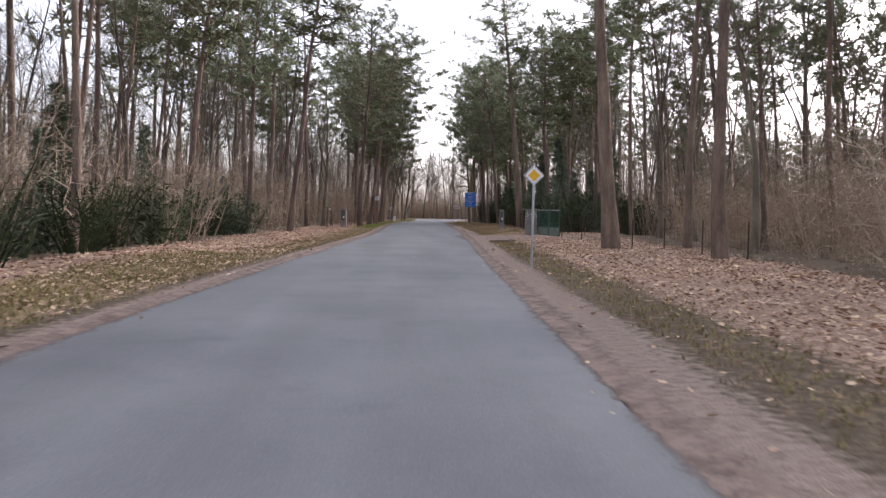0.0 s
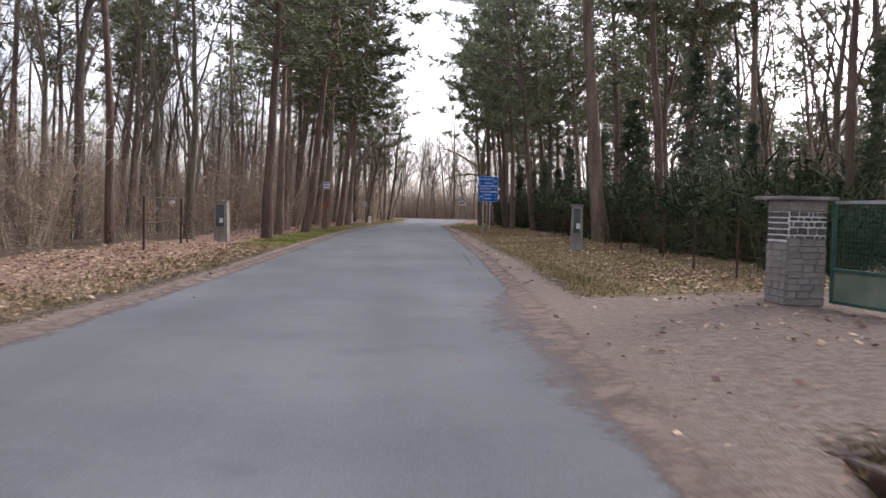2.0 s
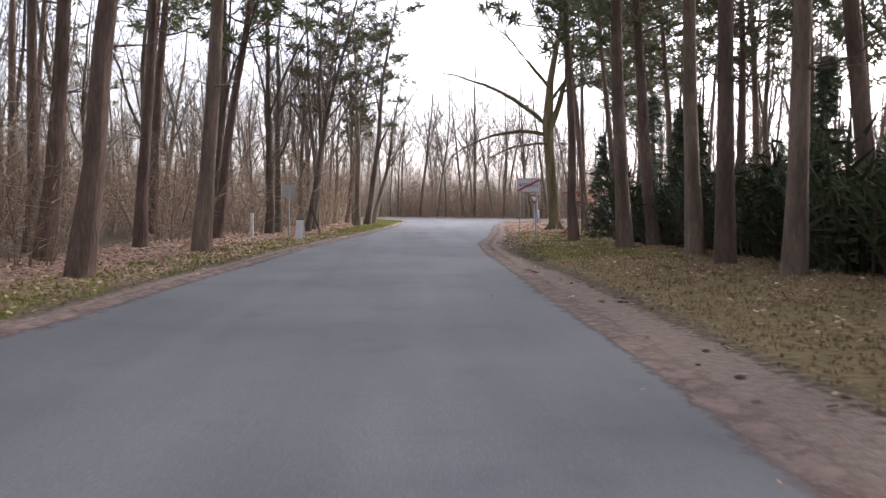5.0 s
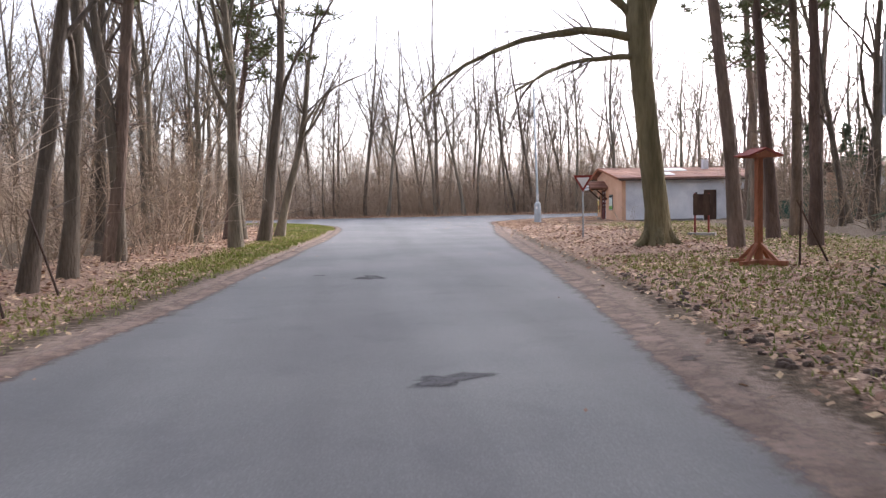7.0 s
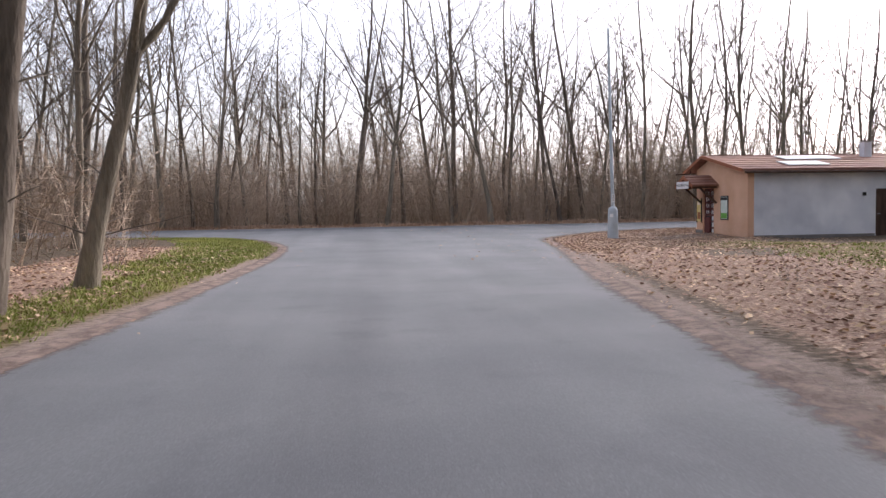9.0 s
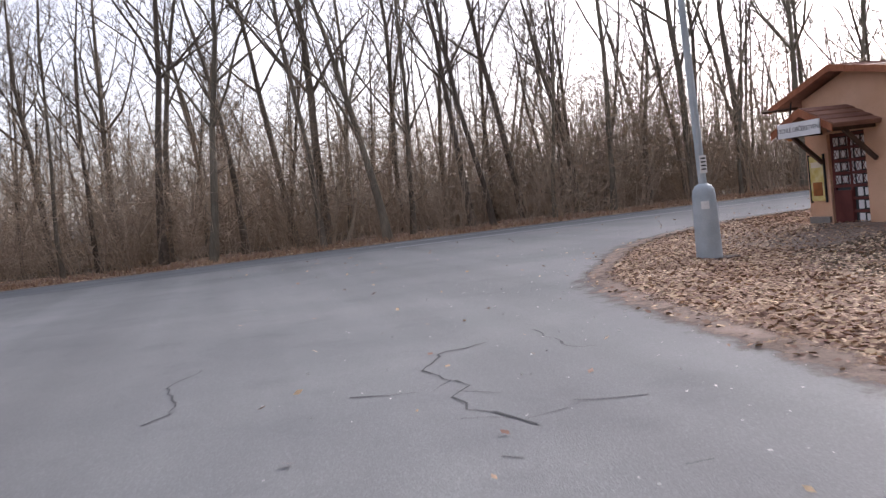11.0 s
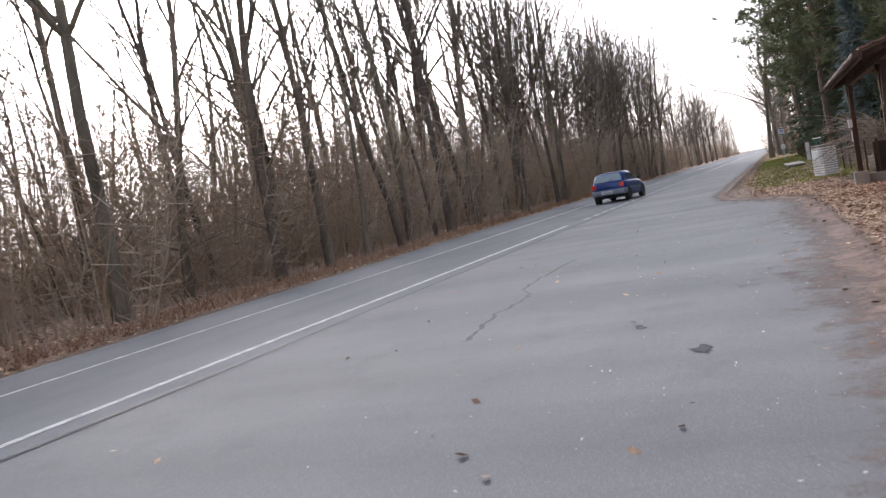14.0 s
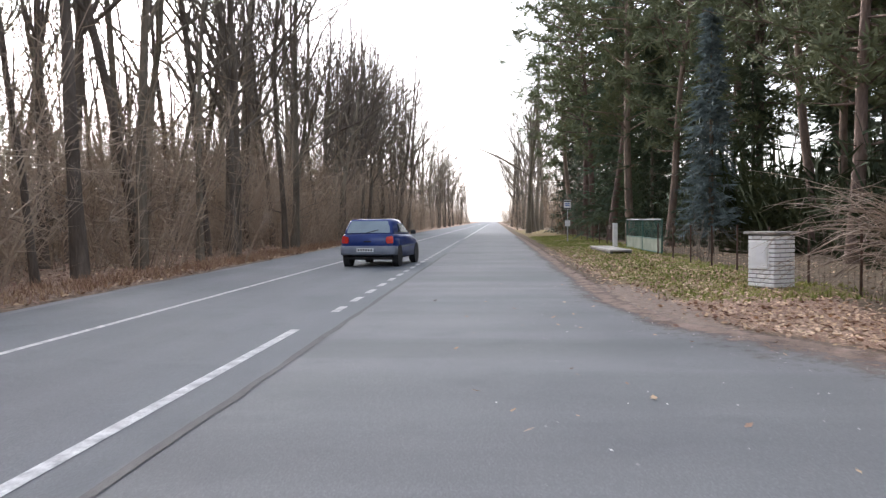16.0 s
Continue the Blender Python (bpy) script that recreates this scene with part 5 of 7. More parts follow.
def steel_frame(p0, p1, h):
    """A bare welded frame of an old gate at the wood's edge."""
    g0, g1 = gz(*p0), gz(*p1)
    t = thing("steel_frame", Matrix(), "dark empty steel frame of an old fence panel", "fence frame")
    for (x, y), g in ((p0, g0), (p1, g1)):
        part("post", one_box(x, y, g + h / 2 - 0.05, 0.06, 0.06, h + 0.1, 0.006), WOODDARK, t)
    for k in (0.5, 0.98):
        part("rail", one_rod((*p0, g0 + h * k), (*p1, g1 + h * k), 0.025, seg=8), WOODDARK, t)
    part("plate", one_box(p0[0] * 0.25 + p1[0] * 0.75, p0[1] * 0.25 + p1[1] * 0.75 - 0.03, g1 + h * 0.9, 0.14, 0.012, 0.12, 0.003), WHITE, t, "small white plate")
    part("prop", one_rod((p1[0] + 0.1, p1[1] + 0.5, g1), (*p1, g1 + h * 0.6), 0.02, seg=6), WOODDARK, t)


steel_frame((-9.3, 55.6), (-9.35, 60.0), 1.5)


# ---- the old oak ----
def oak(x, y):
    rng = random.Random(77)
    wood, fine = Soup(), Soup()
    trunk = [Vector(p) for p in ((0, 0, -0.1), (0, 0, 0.25), (-0.03, 0, 0.9), (-0.22, 0, 2.5), (-0.4, 0, 4.2), (-0.5, 0, 5.6), (-0.4, 0.1, 8), (0.1, 0.2, 11), (0.3, 0.2, 14.5))]
    wood.tube(trunk, [0.46, 0.36, 0.3, 0.278, 0.268, 0.3, 0.19, 0.12, 0.02], 14)
    for k in range(6):
        a = k * 1.05 + 0.3
        wood.tube([(math.cos(a) * 0.17, math.sin(a) * 0.17, 0.5), (math.cos(a) * 0.4, math.sin(a) * 0.4, 0.1), (math.cos(a) * 0.72, math.sin(a) * 0.72, -0.08)], [0.14, 0.12, 0.05], 6)
    limbs = [((-0.46, 0, 5.1), (-1, 0.12, 0.42), 6.0, 0.12, -0.13), ((-0.43, 0, 4.65), (-1, -0.2, 0.16), 4.4, 0.08, -0.05), ((-0.45, 0, 5.3), (0.34, 0.05, 0.95), 6.5, 0.19, 0.02),
             ((-0.48, 0, 5.5), (-0.8, 0.1, 0.7), 6.6, 0.15, -0.06), ((-0.4, 0, 6.9), (0.5, -0.6, 0.8), 5, 0.1, 0.04), ((-0.4, 0, 7.6), (-0.7, -0.3, 0.8), 5.4, 0.1, -0.06),
             ((0.2, 0, 7.4), (0.9, 0.2, 0.6), 4.6, 0.09, -0.03), ((0, 0.1, 9), (0.6, 0.4, 0.8), 4, 0.07, 0.04), ((0, 0.1, 9.6), (-0.6, 0.2, 0.8), 4, 0.07, 0.03)]
    for p, d, ln, r, lift in limbs:
        b = bend(rng, p, d, ln, 8, 0.15, lift)
        wood.tube(b, [r * (1 - 0.85 * i / 8) for i in range(9)], 6)
        for s in range(9):
            j = rng.randint(1, 7)
            q = b[j].lerp(b[j + 1], rng.random())
            dd = (b[j + 1] - b[j]).normalized() + Vector((rng.uniform(-1, 1), rng.uniform(-1, 1), rng.uniform(-0.6, 0.7))) * 0.8
            sub = bend(rng, q, dd, rng.uniform(0.9, 2.4), 4, 0.25, -0.02)
            fine.tube(sub, [0.032, 0.024, 0.017, 0.011, 0.004], 4)
            for w in range(6):
                j2 = rng.randint(0, 3)
                q2 = sub[j2].lerp(sub[j2 + 1], rng.random())
                tw = bend(rng, q2, (sub[j2 + 1] - sub[j2]).normalized() + Vector((rng.uniform(-1, 1), rng.uniform(-1, 1), rng.uniform(-0.8, 0.6))) * 0.8, rng.uniform(0.3, 0.9), 2, 0.3)
                fine.tube(tw, [0.009, 0.006, 0.003], 3)
    t = make_tree("oak_tree", (wood.arrays(), fine.arrays()), (OAKBARK, TWIG), "stout old oak with flared roots and leafless limbs", "tree", "crown", "")
    t.matrix_basis = pose(x, y, gz(x, y))


oak(7.7, 124.2)


def leaning_tree():
    v = bare_tree(91, 10.5, 0.16, 0.4, 8, 1.05, 6, lean=0.26)
    t = make_tree("bare_tree", v, (BARK, TWIG), "dark crooked tree leaning over the verge at the junction", "tree", "crown", "bare trees along the side road")
    t.matrix_basis = pose(-2.6, 136.6, gz(-2.6, 136.6))


def stout_pine(x, y, seed, label, turn):
    v = pine_tree(seed, 19, 0.32, 0.42, 44, 3.4, 16, lean=-0.12)
    t = make_tree("pine_tree", v, (PINEBARK, NEEDLE), label, "tree", "crown", "pines along the side road")
    t.matrix_basis = pose(x, y, gz(x, y), 0, 0, turn)


stout_pine(4.0, 27.8, 60, "stout pine with a straight brown trunk beside the wire fence", 2)
stout_pine(6.1, 65.6, 95, "stout reddish pine leaning over the fence behind the meter post", 8)
leaning_tree()


def culvert_pit(x, y):
    """A low stone-lined pit by the gateway, dark inside, with rough boards across it."""
    t = thing("culvert_pit", pose(x, y, -0.02, 0, 0, 12), "dark stone-lined ditch pit with rotten boards beside the gateway", "pit")
    for u, v, sx, sy in ((0, -0.42, 1.7, 0.14), (0, 0.42, 1.7, 0.14), (-0.78, 0, 0.14, 0.7), (0.78, 0, 0.14, 0.7)):
        part("rim_stone", one_box(u, v, -0.22, sx, sy, 0.52, 0.03), WOODDARK, t)
    # black floor: the shade inside the hole is put into its colour
    part("dark_bottom", one_box(0, 0, -0.3, 1.44, 0.7, 0.06), BLACK, t, "bottom of the pit, black for the shade inside")
    for k in range(3):
        b = part("board", one_box(0, 0, 0, 0.12, 0.8, 0.03, 0.006), WOODDARK, t)
        b.matrix_basis = pose(-0.45 + k * 0.42, 0.02, 0.05, 3 * k - 2, 0, 8 * k - 6)


culvert_pit(1.0, 35.85)


# ---- the kiosk and its long wing ----
def kiosk():
    x0, x1, y0, y1, g = 16.7, 25.4, 153.8, 158.75, -0.28
    ridge_y, ridge_z, s_z, n_z = 157.35, 3.15, 2.5, 2.5
    t = thing("kiosk", Matrix(), "peach snack kiosk with white rear wall and brown-red gabled roof", "kiosk")
    th = 0.25

    def slope(y):
        return ridge_z - (ridge_z - s_z) * (ridge_y - y) / (ridge_y - y0) if y < ridge_y else ridge_z - (ridge_z - n_z) * (y - ridge_y) / (159.4 - ridge_y)

    # west gable wall, with the doorway cut through it
    d0, d1, dz = 156.95, 158.05, 1.78
    bm = bmesh.new()
    prism(bm, [(y0, g - 0.1), (d0, g - 0.1), (d0, slope(d0) - 0.12), (y0, s_z - 0.12)], "x", x0, x0 + th)
    prism(bm, [(d1, g - 0.1), (y1, g - 0.1), (y1, slope(y1) - 0.12), (d1, slope(d1) - 0.12)], "x", x0, x0 + th)
    prism(bm, [(d0, dz), (d1, dz), (d1, slope(d1) - 0.12), (ridge_y, ridge_z - 0.12), (d0, slope(d0) - 0.12)], "x", x0 + 0.002, x0 + th)
    part("front_wall", bm, PLASTER, t, "smooth peach plaster gable wall")
    part("plinth", one_box(x0 - 0.02, 158.42, g + 0.12, 0.06, 0.66, 0.34, 0.01), PLINTH, t)
    # south wall with two doors and a small window
    openings = [(21.9, 22.75, g, 1.65), (23.75, 24.5, g, 1.65), (24.75, 25.25, 1.15, 1.62)]
    xs = x0 + th
    for a, b, za, zb in openings:
        part("rear_wall", prism(bmesh.new(), [(xs, g - 0.1), (a, g - 0.1), (a, s_z - 0.12), (xs, s_z - 0.12)], "y", y0, y0 + th), WHITEPLASTER, t, "stained white plaster wall")
        part("lintel", prism(bmesh.new(), [(a, zb), (b, zb), (b, s_z - 0.12), (a, s_z - 0.12)], "y", y0 + 0.002, y0 + th), WHITEPLASTER, t)
        if za > g:
            part("window_breast", prism(bmesh.new(), [(a, g - 0.1), (b, g - 0.1), (b, za), (a, za)], "y", y0 + 0.002, y0 + th), WHITEPLASTER, t)
        xs = b
    part("rear_wall", prism(bmesh.new(), [(xs, g - 0.1), (x1, g - 0.1), (x1, s_z - 0.12), (xs, s_z - 0.12)], "y", y0, y0 + th), WHITEPLASTER, t, "stained white plaster wall")
    part("base_course", one_box((x0 + 21.9) / 2 + 0.1, y0 - 0.02, g + 0.06, 21.9 - x0 - 0.3, 0.05, 0.26, 0.01), PLINTH, t)
    part("east_wall", one_box(x1 - 0.1, (y0 + y1) / 2, (2.5 + g) / 2, 0.2, y1 - y0 - 0.5, 2.5 - g), WHITEPLASTER, t)
    part("north_wall", one_box((x0 + x1) / 2, y1 - 0.1, (2.6 + g) / 2, x1 - x0 - 0.5, 0.2, 2.6 - g), PLASTER, t)
    for a, b, za, zb in openings[:2]:
        d = part("door", one_box((a + b) / 2, y0 + 0.1, (za + zb) / 2, b - a, 0.05, zb - za, 0.006), WOODDARK, t, "dark brown plank door")
        for k in range(1, 5):
            part("plank", one_box(a + (b - a) * (k - 0.5) / 4, y0 + 0.068, (za + zb) / 2, (b - a) / 4 - 0.015, 0.015, zb - za - 0.04, 0.004), WOODDARK, d)
        part("handle", one_rod((a + 0.1, y0 + 0.03, za + 0.95), (a + 0.2, y0 + 0.03, za + 0.95), 0.012, seg=8), GALV, d)
    a, b, za, zb = openings[2]
    w = part("window", one_box((a + b) / 2, y0 + 0.12, (za + zb) / 2, b - a, 0.04, zb - za), GLASS, t, "small dark window")
    for u in (a + 0.03, b - 0.03):
        part("frame", one_box(u, y0 + 0.09, (za + zb) / 2, 0.06, 0.05, zb - za, 0.005), WOODDARK, w)
    part("wall_lamp", one_box(21.4, y0 - 0.05, 1.45, 0.12, 0.1, 0.14, 0.02), BLACK, t)
    # roof: two slopes of sheet laid in courses, boards at the verge, chimney
    for nm, ya, yb in (("south_roof", y0 - 0.35, ridge_y), ("north_roof", ridge_y, 159.4)):
        za, zb = slope(ya), slope(yb)
        r = part(nm, prism(bmesh.new(), [(ya, za - 0.06), (yb, zb - 0.06), (yb, zb), (ya, za)], "x", x0 - 0.35, x1 + 0.3), ROOFRED, t)
        n = 7
        for k in range(n):
            u0, u1 = ya + (yb - ya) * k / n, ya + (yb - ya) * (k + 1) / n + 0.03
            c = part("roof_course", prism(bmesh.new(), [(u0, slope(u0) + 0.004), (u1, slope(u1) + 0.004), (u1, slope(u1) + 0.02), (u0, slope(u0) + 0.035)], "x", x0 - 0.36, x1 + 0.31), ROOFRED, r)
        part("bargeboard", prism(bmesh.new(), [(ya, za - 0.1), (yb, zb - 0.1), (yb, zb + 0.035), (ya, za + 0.035)], "x", x0 - 0.395, x0 - 0.362), WOODRED, r, "red-brown bargeboard")
    for i, (xa, xb) in enumerate(((19.2, 21.6), (18.5, 20.2))):
        yb = 156.2 - i * 1.6
        part("pale_sheet", prism(bmesh.new(), [(yb - 0.5, slope(yb - 0.5) + 0.05), (yb + 0.5, slope(yb + 0.5) + 0.05), (yb + 0.5, slope(yb + 0.5) + 0.08), (yb - 0.5, slope(yb - 0.5) + 0.08)], "x", xa, xb), WHITE, t, "pale patch of sheet on the roof")
    ch = part("chimney", one_box(23.2, 156.6, 3.25, 0.34, 0.34, 0.75, 0.01), WHITEPLASTER, t)
    part("chimney_cap", one_box(23.2, 156.6, 3.65, 0.44, 0.44, 0.05, 0.008), CONCRETE, ch)
    part("gutter", one_rod((x0 - 0.3, y0 - 0.4, s_z - 0.16), (x1 + 0.3, y0 - 0.4, s_z - 0.2), 0.05, seg=8), WOODDARK, t)
    # glazed door with a bar grille
    d = part("shop_door", one_box(x0 + 0.14, (d0 + d1) / 2, (dz + g) / 2, 0.04, d1 - d0, dz - g), GLASS, t, "dark door behind a wrought grille")
    for y in (d0 + 0.03, (d0 + d1) / 2, d1 - 0.03):
        part("frame", one_box(x0 + 0.1, y, (dz + g) / 2, 0.05, 0.06, dz - g, 0.005), MAROON, d)
    part("lower_panel", one_box(x0 + 0.06, d1 - 0.3, g + 0.42, 0.03, 0.54, 0.84, 0.005), MAROON, d, "dark red lower panel")
    for r in range(7):
        for k in range(5):
            if r > 2 or k < 2:
                part("pale_card", one_box(x0 + 0.105, d0 + 0.13 + k * 0.21, g + 0.255 + r * 0.27, 0.012, 0.15, 0.15 + 0.03 * ((r * 3 + k) % 3), 0.003), SIGNWHITE, d, "pale card behind the grille")
    for k in range(8):
        part("grille_bar", one_box(x0 + 0.08, (d0 + d1) / 2, g + 0.12 + k * 0.27, 0.02, d1 - d0 - 0.04, 0.06, 0.004), MAROON, d)
    for r in range(3, 7):
        bm = bmesh.new()
        for k in range(6):
            ya = d0 + 0.08 + k * 0.16
            z = g + 0.14 + r * 0.27
            for s in (0, 1):
                rod(bm, (x0 + 0.07, ya + 0.16 * s, z), (x0 + 0.07, ya + 0.16 * (1 - s), z + 0.24), 0.008, seg=4)
        part("lattice", bm, MAROON, d, "thin diagonal lattice")
    # posters
    yp = part("poster", one_box(x0 - 0.03, 158.4, 0.85, 0.03, 0.46, 0.98, 0.004), POSTERYEL, t, "yellow poster in a dark frame")
    for y in (158.16, 158.64):
        part("frame", one_box(x0 - 0.035, y, 0.85, 0.04, 0.04, 1.06, 0.004), BLACK, yp)
    part("bar", one_box(x0 - 0.047, 158.4, 1.15, 0.004, 0.34, 0.12), CREAM, yp)
    part("bar", one_box(x0 - 0.047, 158.4, 0.62, 0.004, 0.3, 0.3), ORANGESIGN, yp)
    gp = part("poster", one_box(x0 - 0.03, 155.85, 0.97, 0.03, 0.62, 0.9, 0.004), POSTERPALE, t, "pale green poster in a dark frame")
    part("frame", one_box(x0 - 0.02, 155.85, 0.97, 0.03, 0.7, 0.98, 0.004), BLACK, gp)
    part("header", one_box(x0 - 0.047, 155.85, 1.34, 0.004, 0.6, 0.12), BLACK, gp)
    part("foot_band", one_box(x0 - 0.047, 155.85, 0.65, 0.004, 0.58, 0.22), POSTERGRN, gp)
    # porch roof over the door
    pc, pz, pw, dep = 157.4, 2.28, 0.95, 1.12
    for s, nm in ((-1, "porch_roof_south"), (1, "porch_roof_north")):
        r = part(nm, prism(bmesh.new(), [(pc, pz), (pc + s * pw, pz - 0.42), (pc + s * pw, pz - 0.36), (pc, pz + 0.06)][::s], "x", x0 - dep, x0), ROOFRED, t)
        for k in range(4):
            u = 0.04 + k * 0.25
            part("shingle_course", prism(bmesh.new(), [(pc + s * u * pw, pz + 0.07 - 0.42 * u), (pc + s * (u + 0.24) * pw, pz + 0.075 - 0.42 * (u + 0.24)), (pc + s * (u + 0.24) * pw, pz + 0.1 - 0.42 * (u + 0.24)), (pc + s * u * pw, pz + 0.08 - 0.42 * u)][::s], "x", x0 - dep - 0.01, x0 - 0.003), ROOFRED, r)
        part("verge_board", prism(bmesh.new(), [(pc, pz - 0.1), (pc + s * pw, pz - 0.5), (pc + s * pw, pz - 0.35), (pc, pz + 0.07)][::s], "x", x0 - dep - 0.03, x0 - dep - 0.012), WOODRED, r)
        b = part("bracket", one_box(0, 0, 0, 0.08, 0.08, 1.0, 0.006), WOODDARK, t)
        b.matrix_basis = pose(x0 - 0.4, pc + s * 0.78, 1.5, 0, -48, 0)
        part("beam", one_box(x0 - dep / 2, pc + s * 0.78, 1.84, dep - 0.05, 0.09, 0.1, 0.006), WOODDARK, t)
    sg = part("sign_board", one_box(x0 - dep - 0.06, pc, 1.93, 0.03, 1.3, 0.3, 0.005), SIGNWHITE, t, "white sign board with dark blue lettering")
    lettering("lettering", "RYCHLÉ OBČERSTVENÍ", 0.13, pose(x0 - dep - 0.0765, pc, 1.93, 90, 0, -90), BLACK, sg)
    # brewery oval hung under the north eave
    ov = bmesh.new()
    r = bmesh.ops.create_cone(ov, cap_ends=True, segments=32, radius1=0.2, radius2=0.2, depth=0.05)
    bmesh.ops.transform(ov, matrix=Matrix.Diagonal((0.9, 1.08, 1, 1)), verts=r["verts"])
    bmesh.ops.transform(ov, matrix=pose(0, 0, 0, 90, 0, -72), verts=r["verts"])
    o = part("oval_sign", ov, ORANGESIGN, t, "brown and black oval advertising sign")
    o.location = (16.35, 158.74, 1.95)
    for sx, sz, w, h, m in ((0, -0.03, 0.36, 0.12, BLACK), (0, -0.03, 0.27, 0.065, CREAM), (0.06, 0.09, 0.1, 0.1, CREAM), (-0.07, 0.1, 0.1, 0.12, DARKRED), (0.0, 0.17, 0.2, 0.05, BLACK), (0, -0.14, 0.2, 0.03, BLACK)):
        e = part("emblem", one_box(sx, -0.03 - 0.004 * (w < 0.3), sz, w, 0.012, h, 0.003), m, o)
        e.rotation_euler = (0, 0, radians(-72))
    part("hanger", one_rod((16.35, 158.74, 2.15), (16.42, 158.74, 2.6), 0.015, seg=6), BLACK, t)
    part("pole", one_rod((x0 - 0.9, 158.9, 2.42), (x0, 158.9, 2.46), 0.025, seg=8), WOODDARK, t)


kiosk()


def long_wing():
    x0, x1, y0, y1, g = 33.0, 40.6, 156.6, 159.0, -0.22
    t = thing("veranda_building", Matrix(), "long peach outbuilding with a deep tiled veranda roof", "building")
    part("wall_north", one_box((x0 + x1) / 2, y1 - 0.12, (2.7 + g) / 2, x1 - x0, 0.24, 2.7 - g), PLASTER, t)
    part("wall_east", prism(bmesh.new(), [(y0, g - 0.1), (y1 - 0.24, g - 0.1), (y1 - 0.24, 2.85), (157.9, 3.1), (y0, 2.9)], "x", x1 - 0.24, x1), PLASTER, t)
    part("wall_south", one_box((x0 + x1) / 2, y0 + 0.12, (2.9 + g) / 2, x1 - x0, 0.24, 2.9 - g), WHITEPLASTER, t)
    ey, ez = 160.45, 2.7
    vx = 31.6                                # the veranda roof begins here
    ry, rz = 157.9, 3.36
    for nm, ya, za, yb, zb in (("roof_north", ry, rz, ey, ez), ("roof_south", y0 - 0.4, 2.98, ry, rz)):
        r = part(nm, prism(bmesh.new(), [(ya, za - 0.05), (yb, zb - 0.05), (yb, zb), (ya, za)], "x", vx if nm == "roof_north" else x0, x1 + 0.65), WOODDARK, t)
        n = 12
        for k in range(n):
            u0, u1 = k / n, (k + 1) / n + 0.02
            part("tile_course", prism(bmesh.new(), [(ya + (yb - ya) * u0, za + (zb - za) * u0 + 0.006), (ya + (yb - ya) * u1, za + (zb - za) * u1 + 0.006), (ya + (yb - ya) * u1, za + (zb - za) * u1 + 0.045), (ya + (yb - ya) * u0, za + (zb - za) * u0 + 0.022)], "x", (vx if nm == "roof_north" else x0) - 0.01, x1 + 0.67), ROOFRED, r)
    part("fascia", one_box((vx + x1 + 0.65) / 2, ey + 0.02, ez - 0.06, x1 + 0.65 - vx, 0.03, 0.2, 0.004), WOODDARK, t, "dark brown fascia board")
    part("gutter", one_rod((vx, ey + 0.1, ez - 0.06), (x1 + 0.65, ey + 0.1, ez - 0.06), 0.06, seg=10), WOODDARK, t, "dark brown half-round gutter")
    part("verge_board", prism(bmesh.new(), [(ry, rz - 0.16), (ey, ez - 0.16), (ey, ez + 0.05), (ry, rz + 0.05)], "x", x1 + 0.675, x1 + 0.71), WOODDARK, t)
    part("plate_beam", one_box((vx + x1) / 2 + 0.2, 160.0, 2.62, x1 - vx + 0.3, 0.14, 0.16, 0.008), WOODDARK, t)
    n = 13
    for k in range(n):
        b = part("rafter", one_box(0, 0, 0, 0.08, 2.4, 0.12, 0.006), WOODDARK, t)
        b.matrix_basis = pose(vx + 0.2 + (x1 + 0.3 - vx) * k / (n - 1), 159.25, 2.93, math.degrees(math.atan2(ez - rz, ey - ry)), 0, 0)
    for x in (41.1, 33.5):
        g2 = gz(x, 160.0)
        p = part("veranda_post", one_box(x, 160.0, (2.55 + g2) / 2, 0.13, 0.13, 2.55 - g2 - 0.3, 0.008), WOODDARK, t)
        part("footing", one_box(x, 160.0, g2 + 0.12, 0.36, 0.36, 0.46, 0.02), CONCRETE, p, "rough concrete footing")
        for s in (-1, 1):
            b = part("brace", one_box(0, 0, 0, 0.1, 0.1, 1.15, 0.006), WOODDARK, p)
            b.matrix_basis = pose(x + s * 0.26, 160.0, 2.08, 0, s * 25, 0)
        if x > 41:
            part("junction_box", one_box(x - 0.04, 160.09, 1.55, 0.14, 0.1, 0.22, 0.01), WHITE, p, "white junction box")
            part("notice", one_box(x, 160.08, 1.2, 0.1, 0.02, 0.3), WHITE, p, "white paper strip")
    part("plinth_wall", one_box(41.35, 157.9, g + 0.14, 0.22, 4.0, 0.4, 0.015), CONCRETE, t)
    s = part("screen", one_box(41.35, 157.8, g + 0.75, 0.05, 3.6, 0.85, 0.006), BLACK, t, "dark screen above the low wall")
    for y in (156.2, 157.4, 158.6, 159.5):
        part("screen_post", one_box(41.35, y, g + 0.75, 0.07, 0.07, 1.0, 0.005), WOODDARK, s)


long_wing()


